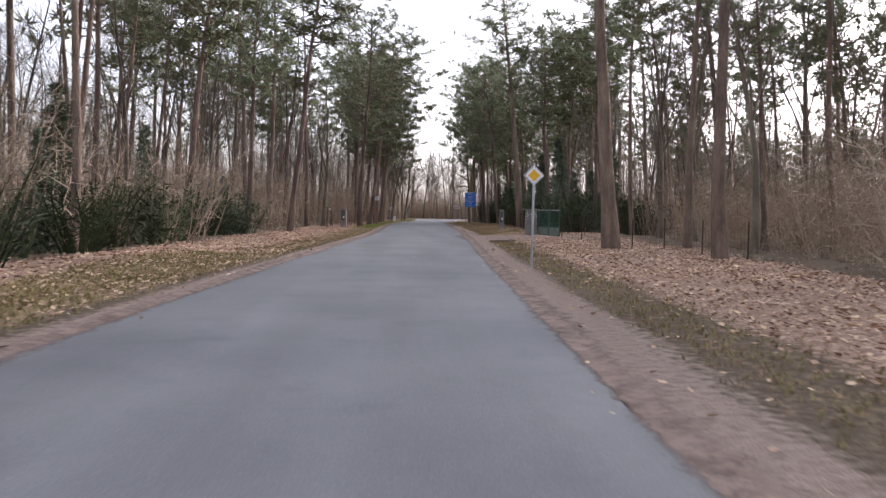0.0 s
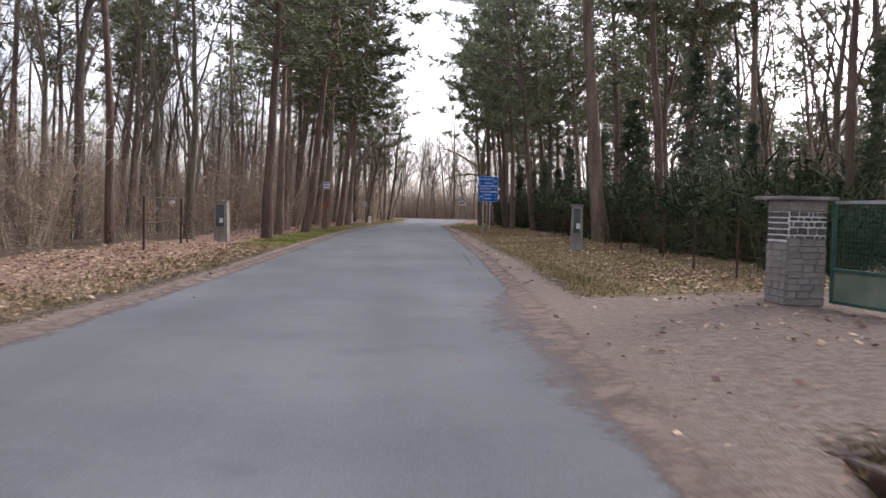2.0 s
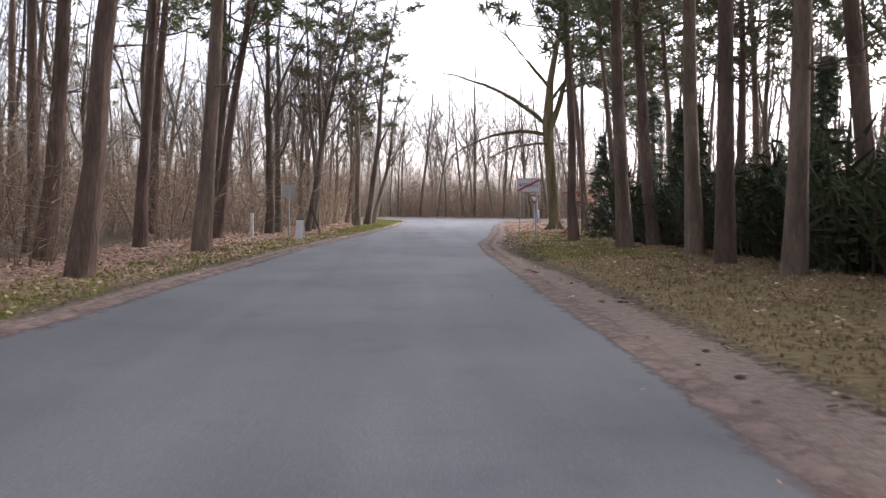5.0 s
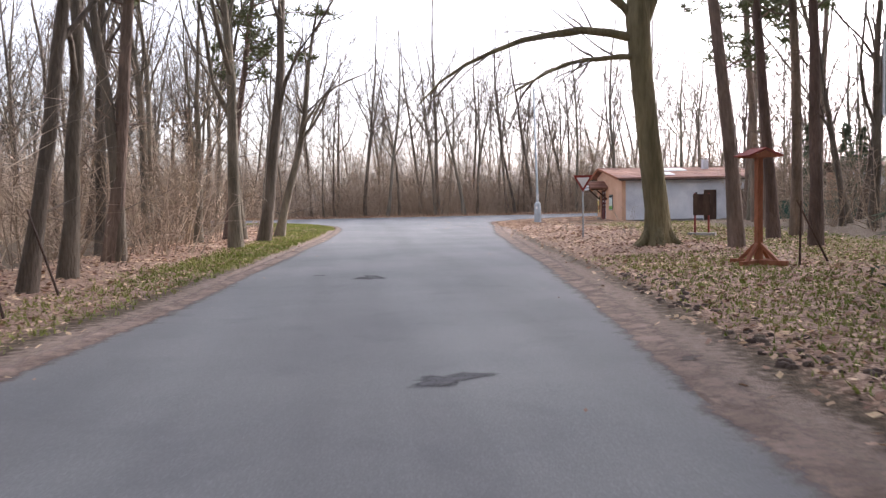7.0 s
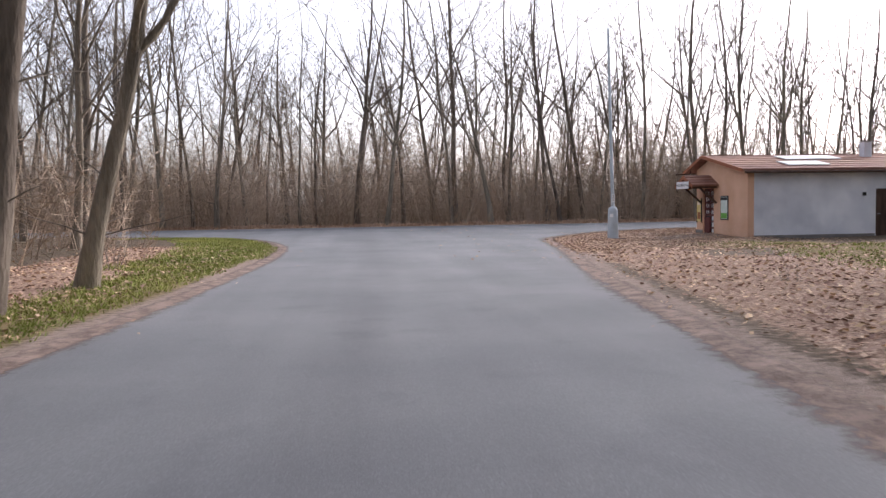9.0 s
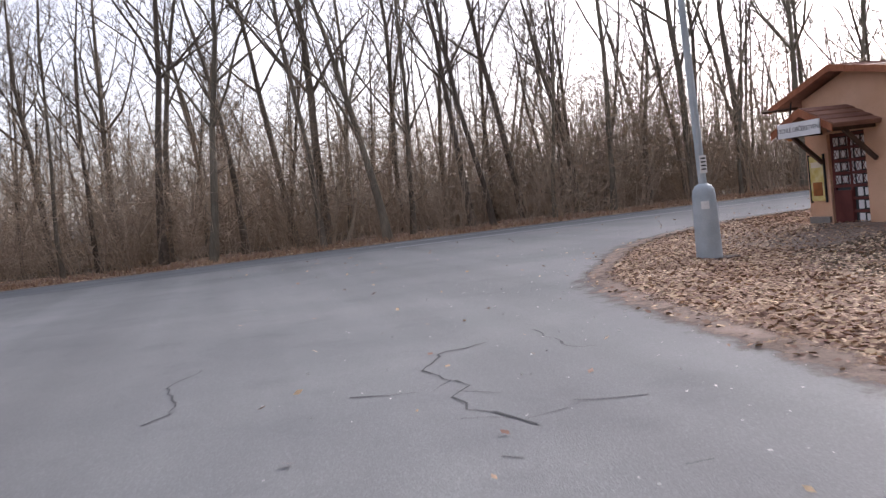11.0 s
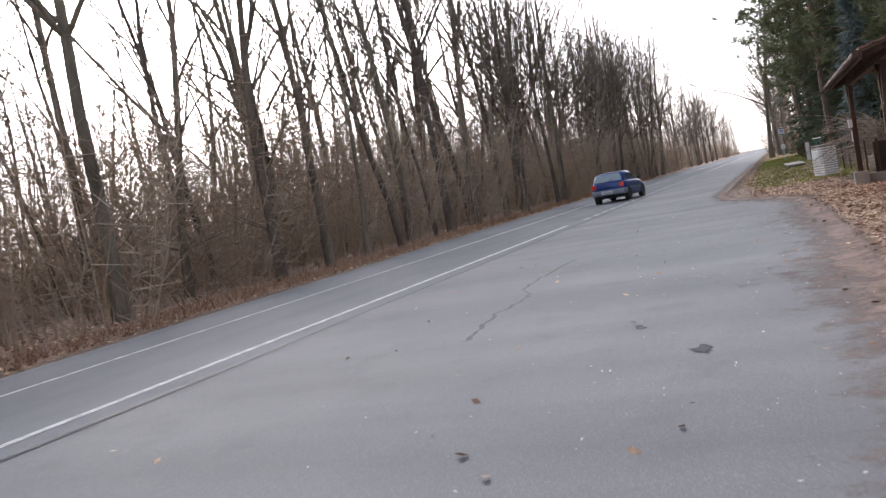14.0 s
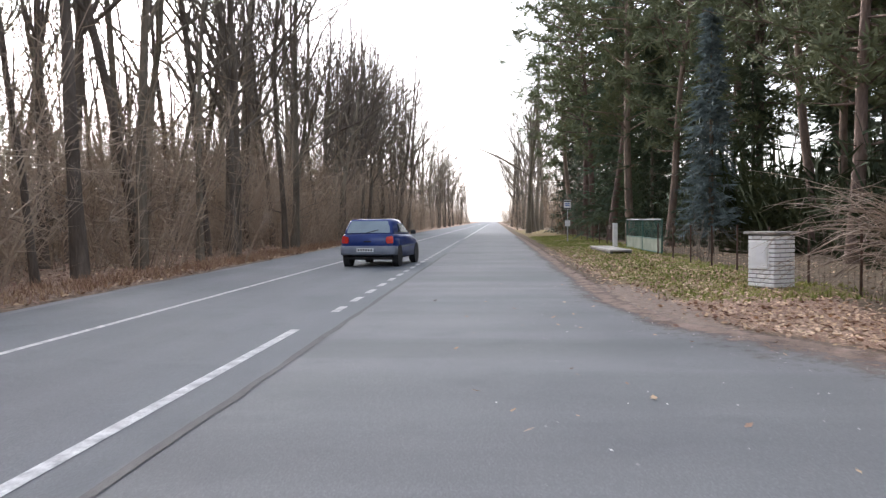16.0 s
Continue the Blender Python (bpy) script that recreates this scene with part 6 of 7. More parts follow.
def brick_pillar(x, y, turn):
    g = gz(x, y)
    w, d, h = 0.66, 0.5, 0.98
    t = thing("meter_pillar", pose(x, y, g, 0, 0, turn), "white glazed brick meter pillar with a thin slab cap", "meter pillar")
    part("core", one_box(0, 0, h / 2 - 0.03, w - 0.04, d - 0.04, h + 0.06), MORTAR, t)
    part("cap", one_box(0, 0, h + 0.035, w + 0.12, d + 0.12, 0.05, 0.01), STONE, t, "grey slab cap")
    mb = part("meter_box", one_box(-0.05, -d / 2 - 0.005, 0.6, 0.46, 0.05, 0.5, 0.008), WHITE, t, "white meter box door")
    part("paper", one_box(0.02, -d / 2 - 0.033, 0.62, 0.22, 0.006, 0.3), SIGNWHITE, mb)
    meshes = {}

    def brick(u, v, z, ln, rot):
        key = round(ln, 2)
        if key not in meshes:
            bm = one_box(0, 0, 0, ln - 0.02, 0.05, 0.06, 0.005)
            me = bpy.data.meshes.new("brick")
            bm.to_mesh(me)
            bm.free()
            me.materials.append(WHITEBRICK)
            meshes[key] = me
        ob = new("brick", meshes[key])
        ob.parent = t
        ob.matrix_basis = pose(u, v, z, 0, 0, rot)
    for r in range(12):
        z = 0.05 + r * 0.08
        for side, (ln, off, rot) in enumerate(((w, d / 2 - 0.02, 0), (d, w / 2 - 0.02, 90), (w, d / 2 - 0.02, 180), (d, w / 2 - 0.02, 270))):
            n = 3 if ln > 0.6 else 2
            cuts = [0] + [(k + (0.5 if r % 2 else 0)) / n for k in range(0 if r % 2 else 1, n)] + [1]
            for a, b in zip(cuts, cuts[1:]):
                if b - a < 0.02:
                    continue
                u = (a + b - 1) / 2 * ln
                c, s = math.cos(radians(rot)), math.sin(radians(rot))
                brick(u * c + off * s, u * s - off * c, z, (b - a) * ln, rot)


brick_pillar(46.6, 160.6, -152)
green_gate("green_gate", (60.2, 160.0), (67.2, 160.15), 1.2, "small green sheet and mesh garden gate", 0.55, 2)


def white_post(x, y, h):
    t = thing("gate_post", pose(x, y, gz(x, y)), "plain white painted gate post", "post")
    part("post", one_box(0, 0, h / 2 - 0.05, 0.2, 0.2, h, 0.015), WHITE, t)


def ditch_slab(x, y):
    """A worn concrete slab before the garden gate, on two kerb stones coloured dark for the shade underneath."""
    t = thing("ditch_slab", pose(x, y, gz(x, y), 0, 0, 2), "worn grey concrete slab bridging the ditch before the garden gate", "slab")
    for u in (-1.25, 1.25):
        part("slab", one_box(u, 0, 0.1, 2.44, 0.8, 0.07, 0.015), CONCRETE, t)
    # dark stone colour stands in for the shade of the gap below
    for v in (-0.34, 0.34):
        part("kerb_stone", one_box(0, v, 0.0, 4.9, 0.1, 0.16, 0.015), DARKSTONE, t, "kerb stone coloured dark as the shaded gap under the slab")


ditch_slab(64.0, 161.3)
white_post(69.0, 160.4, 1.15)
mesh_fence("garden_fence", [(42.5, 159.7), (59.9, 160.2)], 1.1, "rusty wire garden fence beside the main road", WOODDARK, step=2.2, spacing=0.22)
mesh_fence("garden_fence", [(69.5, 160.3), (96, 160.4)], 1.1, "rusty wire garden fence beside the main road", WOODDARK, step=3, spacing=0.25)


# ---- car ----
def car(x, y):
    """A small hatchback, nose towards +x; origin under the rear axle's middle."""
    t = thing("hatchback_car", pose(x, y, 0.0, 0, 0, -6), "blue three-door hatchback with grey bumpers on the road", "car")
    L0, L1, W = -0.62, 3.1, 0.8

    def shell(name, secs, material, label="", smooth=True):
        """Lofts sections (x, list of (half width, z)) into a closed skin, mirrored."""
        bm = bmesh.new()
        rings = []
        for sx, prof in secs:
            ring = [bm.verts.new((sx, w, z)) for w, z in prof] + [bm.verts.new((sx, -w, z)) for w, z in reversed(prof)]
            rings.append(ring)
        for a, b in zip(rings, rings[1:]):
            n = len(a)
            for k in range(n):
                bm.faces.new((a[k], a[(k + 1) % n], b[(k + 1) % n], b[k]))
        bm.faces.new(rings[0])
        bm.faces.new(rings[-1][::-1])
        bmesh.ops.recalc_face_normals(bm, faces=bm.faces)
        return part(name, bm, material, t, label, smooth)

    body = [(-0.64, [(0.70, 0.52), (0.72, 0.62), (0.70, 0.80), (0.66, 0.92)]), (-0.55, [(0.78, 0.40), (0.80, 0.62), (0.785, 0.82), (0.73, 0.95)]),
            (0.2, [(0.80, 0.28), (0.815, 0.60), (0.80, 0.82), (0.75, 0.93)]), (1.3, [(0.80, 0.26), (0.815, 0.58), (0.80, 0.80), (0.75, 0.91)]),
            (2.0, [(0.80, 0.26), (0.81, 0.56), (0.79, 0.78), (0.72, 0.90)]), (2.7, [(0.79, 0.28), (0.79, 0.54), (0.76, 0.72), (0.66, 0.80)]),
            (3.02, [(0.72, 0.34), (0.74, 0.52), (0.70, 0.66), (0.6, 0.71)]), (3.12, [(0.62, 0.40), (0.66, 0.52), (0.62, 0.62), (0.5, 0.65)])]
    shell("body", body, CARBLUE)
    cabin = [(-0.5, [(0.72, 0.93), (0.70, 0.97), (0.66, 1.0)]), (-0.408, [(0.735, 0.93), (0.69, 1.1), (0.62, 1.17)]), (-0.30, [(0.74, 0.93), (0.64, 1.28), (0.54, 1.37)]),
             (0.6, [(0.74, 0.92), (0.62, 1.29), (0.53, 1.39)]), (1.15, [(0.74, 0.91), (0.62, 1.25), (0.53, 1.35)]), (1.6, [(0.735, 0.9), (0.66, 1.06), (0.58, 1.12)]),
             (2.0, [(0.72, 0.88), (0.70, 0.9), (0.66, 0.91)])]
    shell("cabin", cabin, CARBLUE)

    def quad(name, pts, material, parent=None, label="", thick=0.012):
        bm = bmesh.new()
        vs = [bm.verts.new(p) for p in pts]
        f = bm.faces.new(vs)
        f.normal_update()
        n = f.normal.copy()
        ext = bmesh.ops.extrude_face_region(bm, geom=[f])
        bmesh.ops.translate(bm, vec=n * thick, verts=[v for v in ext["geom"] if isinstance(v, bmesh.types.BMVert)])
        bmesh.ops.recalc_face_normals(bm, faces=bm.faces)
        return part(name, bm, material, parent or t, label)

    rw = quad("rear_window", [(-0.511, 0.63, 0.985), (-0.511, -0.63, 0.985), (-0.44, -0.62, 1.12), (-0.33, -0.53, 1.325), (-0.33, 0.53, 1.325), (-0.44, 0.62, 1.12)], CARGLASS, None, "sloping rear window with the sky's reflection in its colour")
    part("wiper", one_rod((-0.535, 0.05, 0.99), (-0.475, -0.3, 1.08), 0.012, seg=6), BLACK, rw)
    for s in (-1, 1):
        quad("quarter_window", [(-0.12, s * 0.715, 1.0), (0.5, s * 0.725, 1.0), (0.5, s * 0.64, 1.24), (0.06, s * 0.635, 1.24)][::s], GLASS)
        quad("door_window", [(0.58, s * 0.73, 0.99), (1.62, s * 0.72, 0.97), (1.12, s * 0.65, 1.23), (0.58, s * 0.65, 1.25)][::s], GLASS)
        lamp = quad("tail_lamp", [(-0.645, s * 0.57, 0.69), (-0.645, s * 0.54, 0.76), (-0.645, s * 0.56, 0.87), (-0.6, s * 0.72, 0.91), (-0.6, s * 0.75, 0.84), (-0.6, s * 0.75, 0.69)][::s], TAILRED, None, "red tail lamp", 0.03)
        part("side_moulding", one_box(1.15, s * 0.81, 0.58, 1.9, 0.03, 0.06, 0.008), CARGREY, t)
        m = part("wing_mirror", one_box(1.72, s * 0.86, 0.98, 0.1, 0.16, 0.12, 0.03), BLACK, t)
        quad("headlamp", [(3.05, s * 0.35, 0.56), (3.05, s * 0.35, 0.66), (2.95, s * 0.7, 0.68), (2.95, s * 0.72, 0.56)][::-s], GLASS)
        for wx in (0.0, 2.45):
            bm = bmesh.new()
            r = bmesh.ops.create_cone(bm, cap_ends=True, segments=28, radius1=0.285, radius2=0.285, depth=0.17)
            bmesh.ops.bevel(bm, geom=[e for e in bm.edges if len(e.link_faces) == 2 and any(len(f.verts) > 4 for f in e.link_faces)], offset=0.03, segments=3, affect="EDGES")
            bmesh.ops.transform(bm, matrix=pose(wx, s * 0.7, 0.285, 90, 0, 0), verts=bm.verts)
            wheel = part("wheel", bm, RUBBER, t, "black tyre with steel rim", True)
            part("rim", one_rod((wx, s * 0.72, 0.285), (wx, s * 0.792, 0.285), 0.185, 0.165, 20), RIM, wheel)
            part("hub", one_rod((wx, s * 0.78, 0.285), (wx, s * 0.802, 0.285), 0.07, 0.06, 12), BLACK, wheel)
            part("wheel_arch", one_rod((wx, s * 0.66, 0.3), (wx, s * 0.818, 0.3), 0.335, None, 24), BLACK, t)
    bumper = [(-0.72, [(0.66, 0.40), (0.7, 0.5), (0.68, 0.6)]), (-0.66, [(0.78, 0.36), (0.8, 0.5), (0.79, 0.62)]), (-0.3, [(0.815, 0.34), (0.825, 0.5), (0.82, 0.6)])]
    b = shell("rear_bumper", bumper, CARGREY, "grey plastic rear bumper")
    plate = part("number_plate", one_box(-0.728, 0.05, 0.5, 0.012, 0.5, 0.11, 0.004), SIGNWHITE, b)
    for k in range(6):
        part("bar", one_box(-0.7365, 0.24 - k * 0.075, 0.5, 0.004, 0.04, 0.06), BLACK, plate)
    shell("front_bumper", [(2.7, [(0.8, 0.3), (0.81, 0.4), (0.8, 0.5)]), (3.05, [(0.74, 0.3), (0.76, 0.4), (0.75, 0.5)]), (3.17, [(0.6, 0.34), (0.62, 0.42), (0.6, 0.5)])], CARGREY)
    part("underbody", one_box(1.2, 0, 0.26, 3.2, 1.3, 0.1, 0.02), BLACK, t)
    part("tailgate_handle", one_box(-0.655, 0, 0.74, 0.02, 0.22, 0.04, 0.006), BLACK, t)


car(55.2, 169.35)


# ---- evergreens ----
def evergreens(protos, places, label, name="spruce_tree", leaf=None, group="spruces beside the road"):
    made = {}
    for i, (x, y, s) in enumerate(places):
        k = i % len(protos)
        a = (i * 77) % 360
        if k not in made:
            made[k] = make_tree(name, protos[k], (BARK, leaf or SPRUCE), label, "tree", "crown", group)
            made[k].matrix_basis = pose(x, y, gz(x, y), 0, 0, a) @ Matrix.Scale(s, 4)
        else:
            ob = copy_thing(made[k], pose(x, y, gz(x, y), 0, 0, a))
            ob.scale = (s, s, s)


evergreens(SPRUCES, [(7.6, 57.0, 0.55), (8.3, 61.5, 0.6), (7.9, 66.5, 0.52), (8.6, 70.5, 0.62), (8.4, 75, 0.46), (9.0, 79.5, 0.5), (8.6, 84, 0.46), (9.4, 88.5, 0.48), (7.3, 81.5, 0.42), (7.5, 87, 0.44), (9.2, 94, 0.5), (9.8, 99, 0.55), (8.8, 106, 0.5),
                     (26.5, 149.6, 0.5), (29.2, 150.6, 0.62), (31.8, 149.5, 0.7), (34.2, 151.0, 0.6), (28.0, 147.2, 0.55), (7.75, 113.9, 0.42), (9.7, 113.3, 0.5), (11.2, 114.2, 0.62), (13.0, 117.5, 0.6), (10.5, 53.5, 0.5), (11.5, 64, 0.55), (11.8, 72, 0.5), (12.2, 82, 0.45)], "dense dark green spruce behind the verge")
evergreens(SPRUCES, [(-13.5, 6, 0.42), (-14.5, 12, 0.5), (-13.6, 17, 0.36), (-15.5, 23, 0.5), (-14.4, 29, 0.38), (-12.9, 37, 0.32), (-16, 1, 0.55)], "low dark green spruce thicket at the wood's edge", group="young spruces in the wood")
evergreens([spruce_tree(41, 12.5, 0.16, 0.1, 0.17, 30, 12, 18)], [(62, 157.9, 0.72)], "tall silver-blue spruce behind the garden fence", leaf=BLUESPRUCE, group="")
evergreens(SPRUCES, [(71, 156, 1.0), (76, 157.5, 0.9), (82, 156, 1.05), (88, 157.5, 0.9), (67, 151, 1.2), (56, 150.5, 1.25), (51.5, 148, 1.2), (47, 147.5, 1.1), (94, 157, 1.3), (100, 158, 1.2), (85.5, 157.8, 1.45), (79, 156.8, 1.4), (106, 158.5, 1.3), (58.5, 153.2, 0.62), (55.2, 152.2, 0.7), (52.4, 151.2, 0.6), (65.5, 155.4, 0.7), (62.5, 153, 1.05), (57.6, 151.6, 1.0), (69.5, 156.8, 0.55), (49.5, 149.4, 0.75)], "dark spruce in the garden beside the main road", group="spruces in the garden")

# shaggy pines with low crowns over the garden and above the hedge
LOWPINES = [pine_tree(60 + s, 15 + 2 * s, 0.2, 0.7, 56, 4.0, 16) for s in range(3)]
plant(LOWPINES, [(53, 156.5, 0.95, 20), (56.3, 155.2, 0.85, 200), (60.5, 154.6, 0.95, 310), (64.5, 152.2, 1.0, 170), (57.5, 153.5, 1.0, 140), (49, 153.5, 0.9, 250), (66, 155, 0.9, 60), (74, 153, 1.0, 10), (84, 152, 1.0, 200), (60, 149, 1.1, 30), (92, 154, 1.0, 100), (45.5, 150, 1.0, 320), (70, 157.8, 1.0, 15), (76, 158.6, 1.1, 75), (82.5, 158.8, 1.15, 130), (89, 159, 1.1, 190), (95.5, 159, 1.15, 250), (102, 159.3, 1.1, 310), (109, 159.6, 1.1, 40)],
      "pine_tree", (PINEBARK, NEEDLE), "shaggy dark pine with a low crown in the garden", "tree", "crown", "pines behind the fence")
HIGHPINES = [pine_tree(70 + s, 17 + s, 0.2, 0.6, 48, 4.2, 16, lean=-0.05) for s in range(3)]
plant(HIGHPINES, [(6.9, 87, 1.0, 0), (6.3, 93, 0.95, 20), (6.6, 99, 1.0, -20), (7.4, 105, 1.0, 10), (11.0, 82, 1.1, 0), (9.6, 96, 1.1, 30), (-8.2, 96, 0.95, 180), (-7.2, 108, 0.9, 170), (-9.0, 90, 1.0, 190), (-5.4, 123.5, 0.85, 180), (-4.2, 134.2, 0.75, 160), (-10.5, 112, 1.0, 20), (8.8, 91, 0.9, 40), (5.6, 109, 0.9, -40), (9.8, 86, 0.9, 100), (-7.4, 66, 1.0, 60), (11.2, 123, 0.8, 40), (13.5, 128, 0.85, 160), (15.8, 134, 0.85, 250), (6.2, 96, 1.0, 8), (5.9, 103, 1.05, -12), (-6.5, 84, 1.0, 180), (-6.2, 92.5, 1.0, 172), (-6.0, 100.5, 1.05, 188), (-6.9, 76, 1.05, 176), (13.5, 113, 1.0, 80), (12.5, 119, 0.95, 150), (15.5, 116, 1.0, 210)],
      "pine_tree", (PINEBARK, NEEDLE), "broad-crowned pine leaning over the side road", "tree", "crown", "pines along the side road")


# ---- shrubs ----
def pale_shrub(x, y):
    rng = random.Random(9)
    s = Soup()
    for k in range(170):
        a = rng.uniform(0, 6.28)
        rise = rng.uniform(0.4, 1.5)
        b = bend(rng, (rng.uniform(-0.2, 0.2), rng.uniform(-0.2, 0.2), rng.uniform(0.3, 0.9)), (math.cos(a), math.sin(a), rise), rng.uniform(1.3, 2.3), 6, 0.14, -0.2)
        s.tube(b, [0.014, 0.012, 0.01, 0.008, 0.006, 0.004, 0.002], 3)
        for w in range(5):
            j = rng.randint(2, 5)
            s.spike(b[j], Vector((rng.uniform(-1, 1), rng.uniform(-1, 1), rng.uniform(-0.8, 0.5))) * 0.4, 0.01)
    wood = Soup()
    for k in range(5):
        wood.tube(bend(rng, (rng.uniform(-0.2, 0.2), rng.uniform(-0.2, 0.2), -0.1), (rng.uniform(-0.3, 0.3), rng.uniform(-0.3, 0.3), 1), 1.1, 3, 0.15), [0.05, 0.045, 0.04, 0.03], 6)
    t = make_tree("bare_shrub", (wood.arrays(), s.arrays()), (WOODDARK, PALETWIG), "round leafless shrub with pale drooping twigs by the fence", "shrub", "crown", "")
    t.matrix_basis = pose(x, y, gz(x, y)) @ Matrix.Scale(1.25, 4)


pale_shrub(44.6, 158.9)


def small_shrub(x, y, h, label):
    v = shrub(int(x * 10) % 97, h, 0.3, 9, 6, 0.02)
    ob = new("bare_shrub", mesh_from("bare_shrub", *v, [TWIG]))
    ob.matrix_basis = pose(x, y, gz(x, y))
    tagged(ob, label, "shrub")


small_shrub(9.3, 131.2, 1.15, "small leafless shrub on the littered verge")
small_shrub(8.3, 134.5, 0.4, "low heap of brown twigs on the verge")
small_shrub(-3.2, 140.5, 0.9, "small leafless shrub at the junction corner")
small_shrub(56.5, 159.4, 1.4, "small leafless shrub along the garden fence")
small_shrub(58.5, 159.2, 1.7, "small leafless shrub along the garden fence")

# evergreen scrub that fills the hedge
hedge = [shrub(400 + s, 1.9, 0.9, 20, 14, 0.1) for s in range(4)]
pts = scatter(WOODS, 190, 5.6, 13, 48, 112, 0.8, lambda x, y: x > np.interp(y, [48, 60, 75, 106, 112], [6.2, 6.3, 7.0, 8.0, 8.5]))
tall = scatter(WOODS, 230, 7.8, 15, 54, 111, 0.95, lambda x, y: True)
pts += scatter(WOODS, 150, -22, -10.5, -5, 42, 0.9, lambda x, y: x < np.interp(y, [-5, 20, 42], [-12.6, -12.2, -11.6]))
garden = scatter(WOODS, 150, 45, 108, 144, 156.5, 1.3, lambda x, y: True)
v, f = merge(hedge, lay(WOODS, pts, 0.7, 1.3) + lay(WOODS, garden, 1.2, 2.2) + lay(WOODS, tall, 1.0, 1.65), WOODS)
tagged(new("evergreen_scrub", mesh_from("evergreen_scrub", v, f, [CEDAR])), "dark evergreen scrub under the trees", "scrub", kind="stuff")


# ---- leaf litter, grass ----
def leaves(n, seed, x0, x1, y0, y1, weight, size, name, label, material=None):
    """Curled fallen leaves lying on the ground where the cover calls for them."""
    rs = np.random.RandomState(seed)
    m = n * 6
    lx, ly = rs.uniform(x0, x1, m), rs.uniform(y0, y1, m)
    keep = rs.rand(m) < weight(lx, ly)
    lx, ly = lx[keep][:n], ly[keep][:n]
    z = ground_height(lx, ly) + 0.012
    z = np.where(off_road(lx, ly) < 0, 0.008, z)
    k = len(lx)
    a, s = rs.uniform(0, 6.28, k), size * rs.uniform(0.6, 1.5, k)
    tilt = rs.uniform(-0.7, 0.7, (k, 2))
    u = np.stack([np.cos(a) * s, np.sin(a) * s, tilt[:, 0] * s * 0.6], 1)
    w = np.stack([-np.sin(a) * s * 0.62, np.cos(a) * s * 0.62, tilt[:, 1] * s * 0.6], 1)
    c = np.stack([lx, ly, z + s * 0.3], 1)
    V = np.stack([c - u, c + w, c + u, c - w], 1).reshape(-1, 3)
    V[:, 2] = np.maximum(V[:, 2], np.repeat(z, 4) - 0.005)
    b = np.arange(k)[:, None] * 4
    F = np.concatenate([b + np.array([[0, 1, 2]]), b + np.array([[0, 2, 3]])], 0)
    tagged(new(name, mesh_from(name, V, F, [material or LITTER])), label, "leaf litter", kind="stuff")


def litter_weight(px, py):
    l, g, s = cover(px, py)
    return np.clip(l * (1 - 0.55 * g) * (1 - 0.85 * s) + 0.04 * (off_road(px, py) > 0.2), 0, 1)


leaves(47000, 1, -14, 12, -5, 60, litter_weight, 0.04, "leaf_litter", "fallen oak leaves on both verges of the side road")
leaves(48000, 2, -9, 15, 60, 152, litter_weight, 0.038, "leaf_litter", "fallen oak leaves on both verges of the side road")
leaves(50000, 3, 6, 20, 143, 162, litter_weight, 0.028, "leaf_litter", "fallen leaves round the lamp post and kiosk yard")
leaves(26000, 4, 14, 71, 157, 164.2, litter_weight, 0.032, "leaf_litter", "fallen leaves along the main road's verge")
leaves(9000, 15, -30, 110, 172, 178, lambda x, y: np.where(off_road(x, y) > 0.1, 1.0, 0.0), 0.05, "leaf_litter", "fallen leaves under the wood by the main road")
leaves(2600, 5, -8, 60, 0, 168, lambda x, y: np.exp(np.minimum(off_road(x, y), 0) / 0.35) * (off_road(x, y) < 0), 0.026, "stray_leaves", "few stray leaves at the road's edge")
leaves(2600, 6, 4, 48, 140, 166, lambda x, y: np.exp(np.minimum(off_road(x, y), 0) / 1.6) * (off_road(x, y) < 0), 0.011, "loose_grit", "pale loose grit on the asphalt of the junction", CHIPPING)
leaves(260, 7, 4, 48, 140, 167, lambda x, y: np.where(off_road(x, y) < 0, 1.0, 0.0), 0.03, "stray_leaves", "pale stray leaves on the junction")


def tufts(n, seed, x0, x1, y0, y1, weight, h, material, name, label):
    rs = np.random.RandomState(seed)
    m = n * 8
    lx, ly = rs.uniform(x0, x1, m), rs.uniform(y0, y1, m)
    keep = (rs.rand(m) < weight(lx, ly)) & (off_road(lx, ly) > 0.25)
    lx, ly = lx[keep][:n], ly[keep][:n]
    z = ground_height(lx, ly)
    k = len(lx)
    V = []
    for b in range(3):
        a = rs.uniform(0, 6.28, k)
        hh = h * rs.uniform(0.5, 1.3, k)
        ox, oy = rs.normal(0, 0.03, k), rs.normal(0, 0.03, k)
        w = 0.009 + 0.007 * rs.rand(k)
        p0 = np.stack([lx + ox - np.cos(a) * w, ly + oy - np.sin(a) * w, z - 0.01], 1)
        p1 = np.stack([lx + ox + np.cos(a) * w, ly + oy + np.sin(a) * w, z - 0.01], 1)
        p2 = np.stack([lx + ox + rs.normal(0, 0.5, k) * hh, ly + oy + rs.normal(0, 0.5, k) * hh, z + hh], 1)
        V.append(np.stack([p0, p1, p2], 1).reshape(-1, 3))
    V = np.concatenate(V)
    F = np.arange(len(V)).reshape(-1, 3)
    tagged(new(name, mesh_from(name, V, F, [material])), label, "grass", kind="stuff")


def turf(x, y):
    l, g, s = cover(x, y)
    return g * (1 - np.clip(s * 1.6, 0, 1))


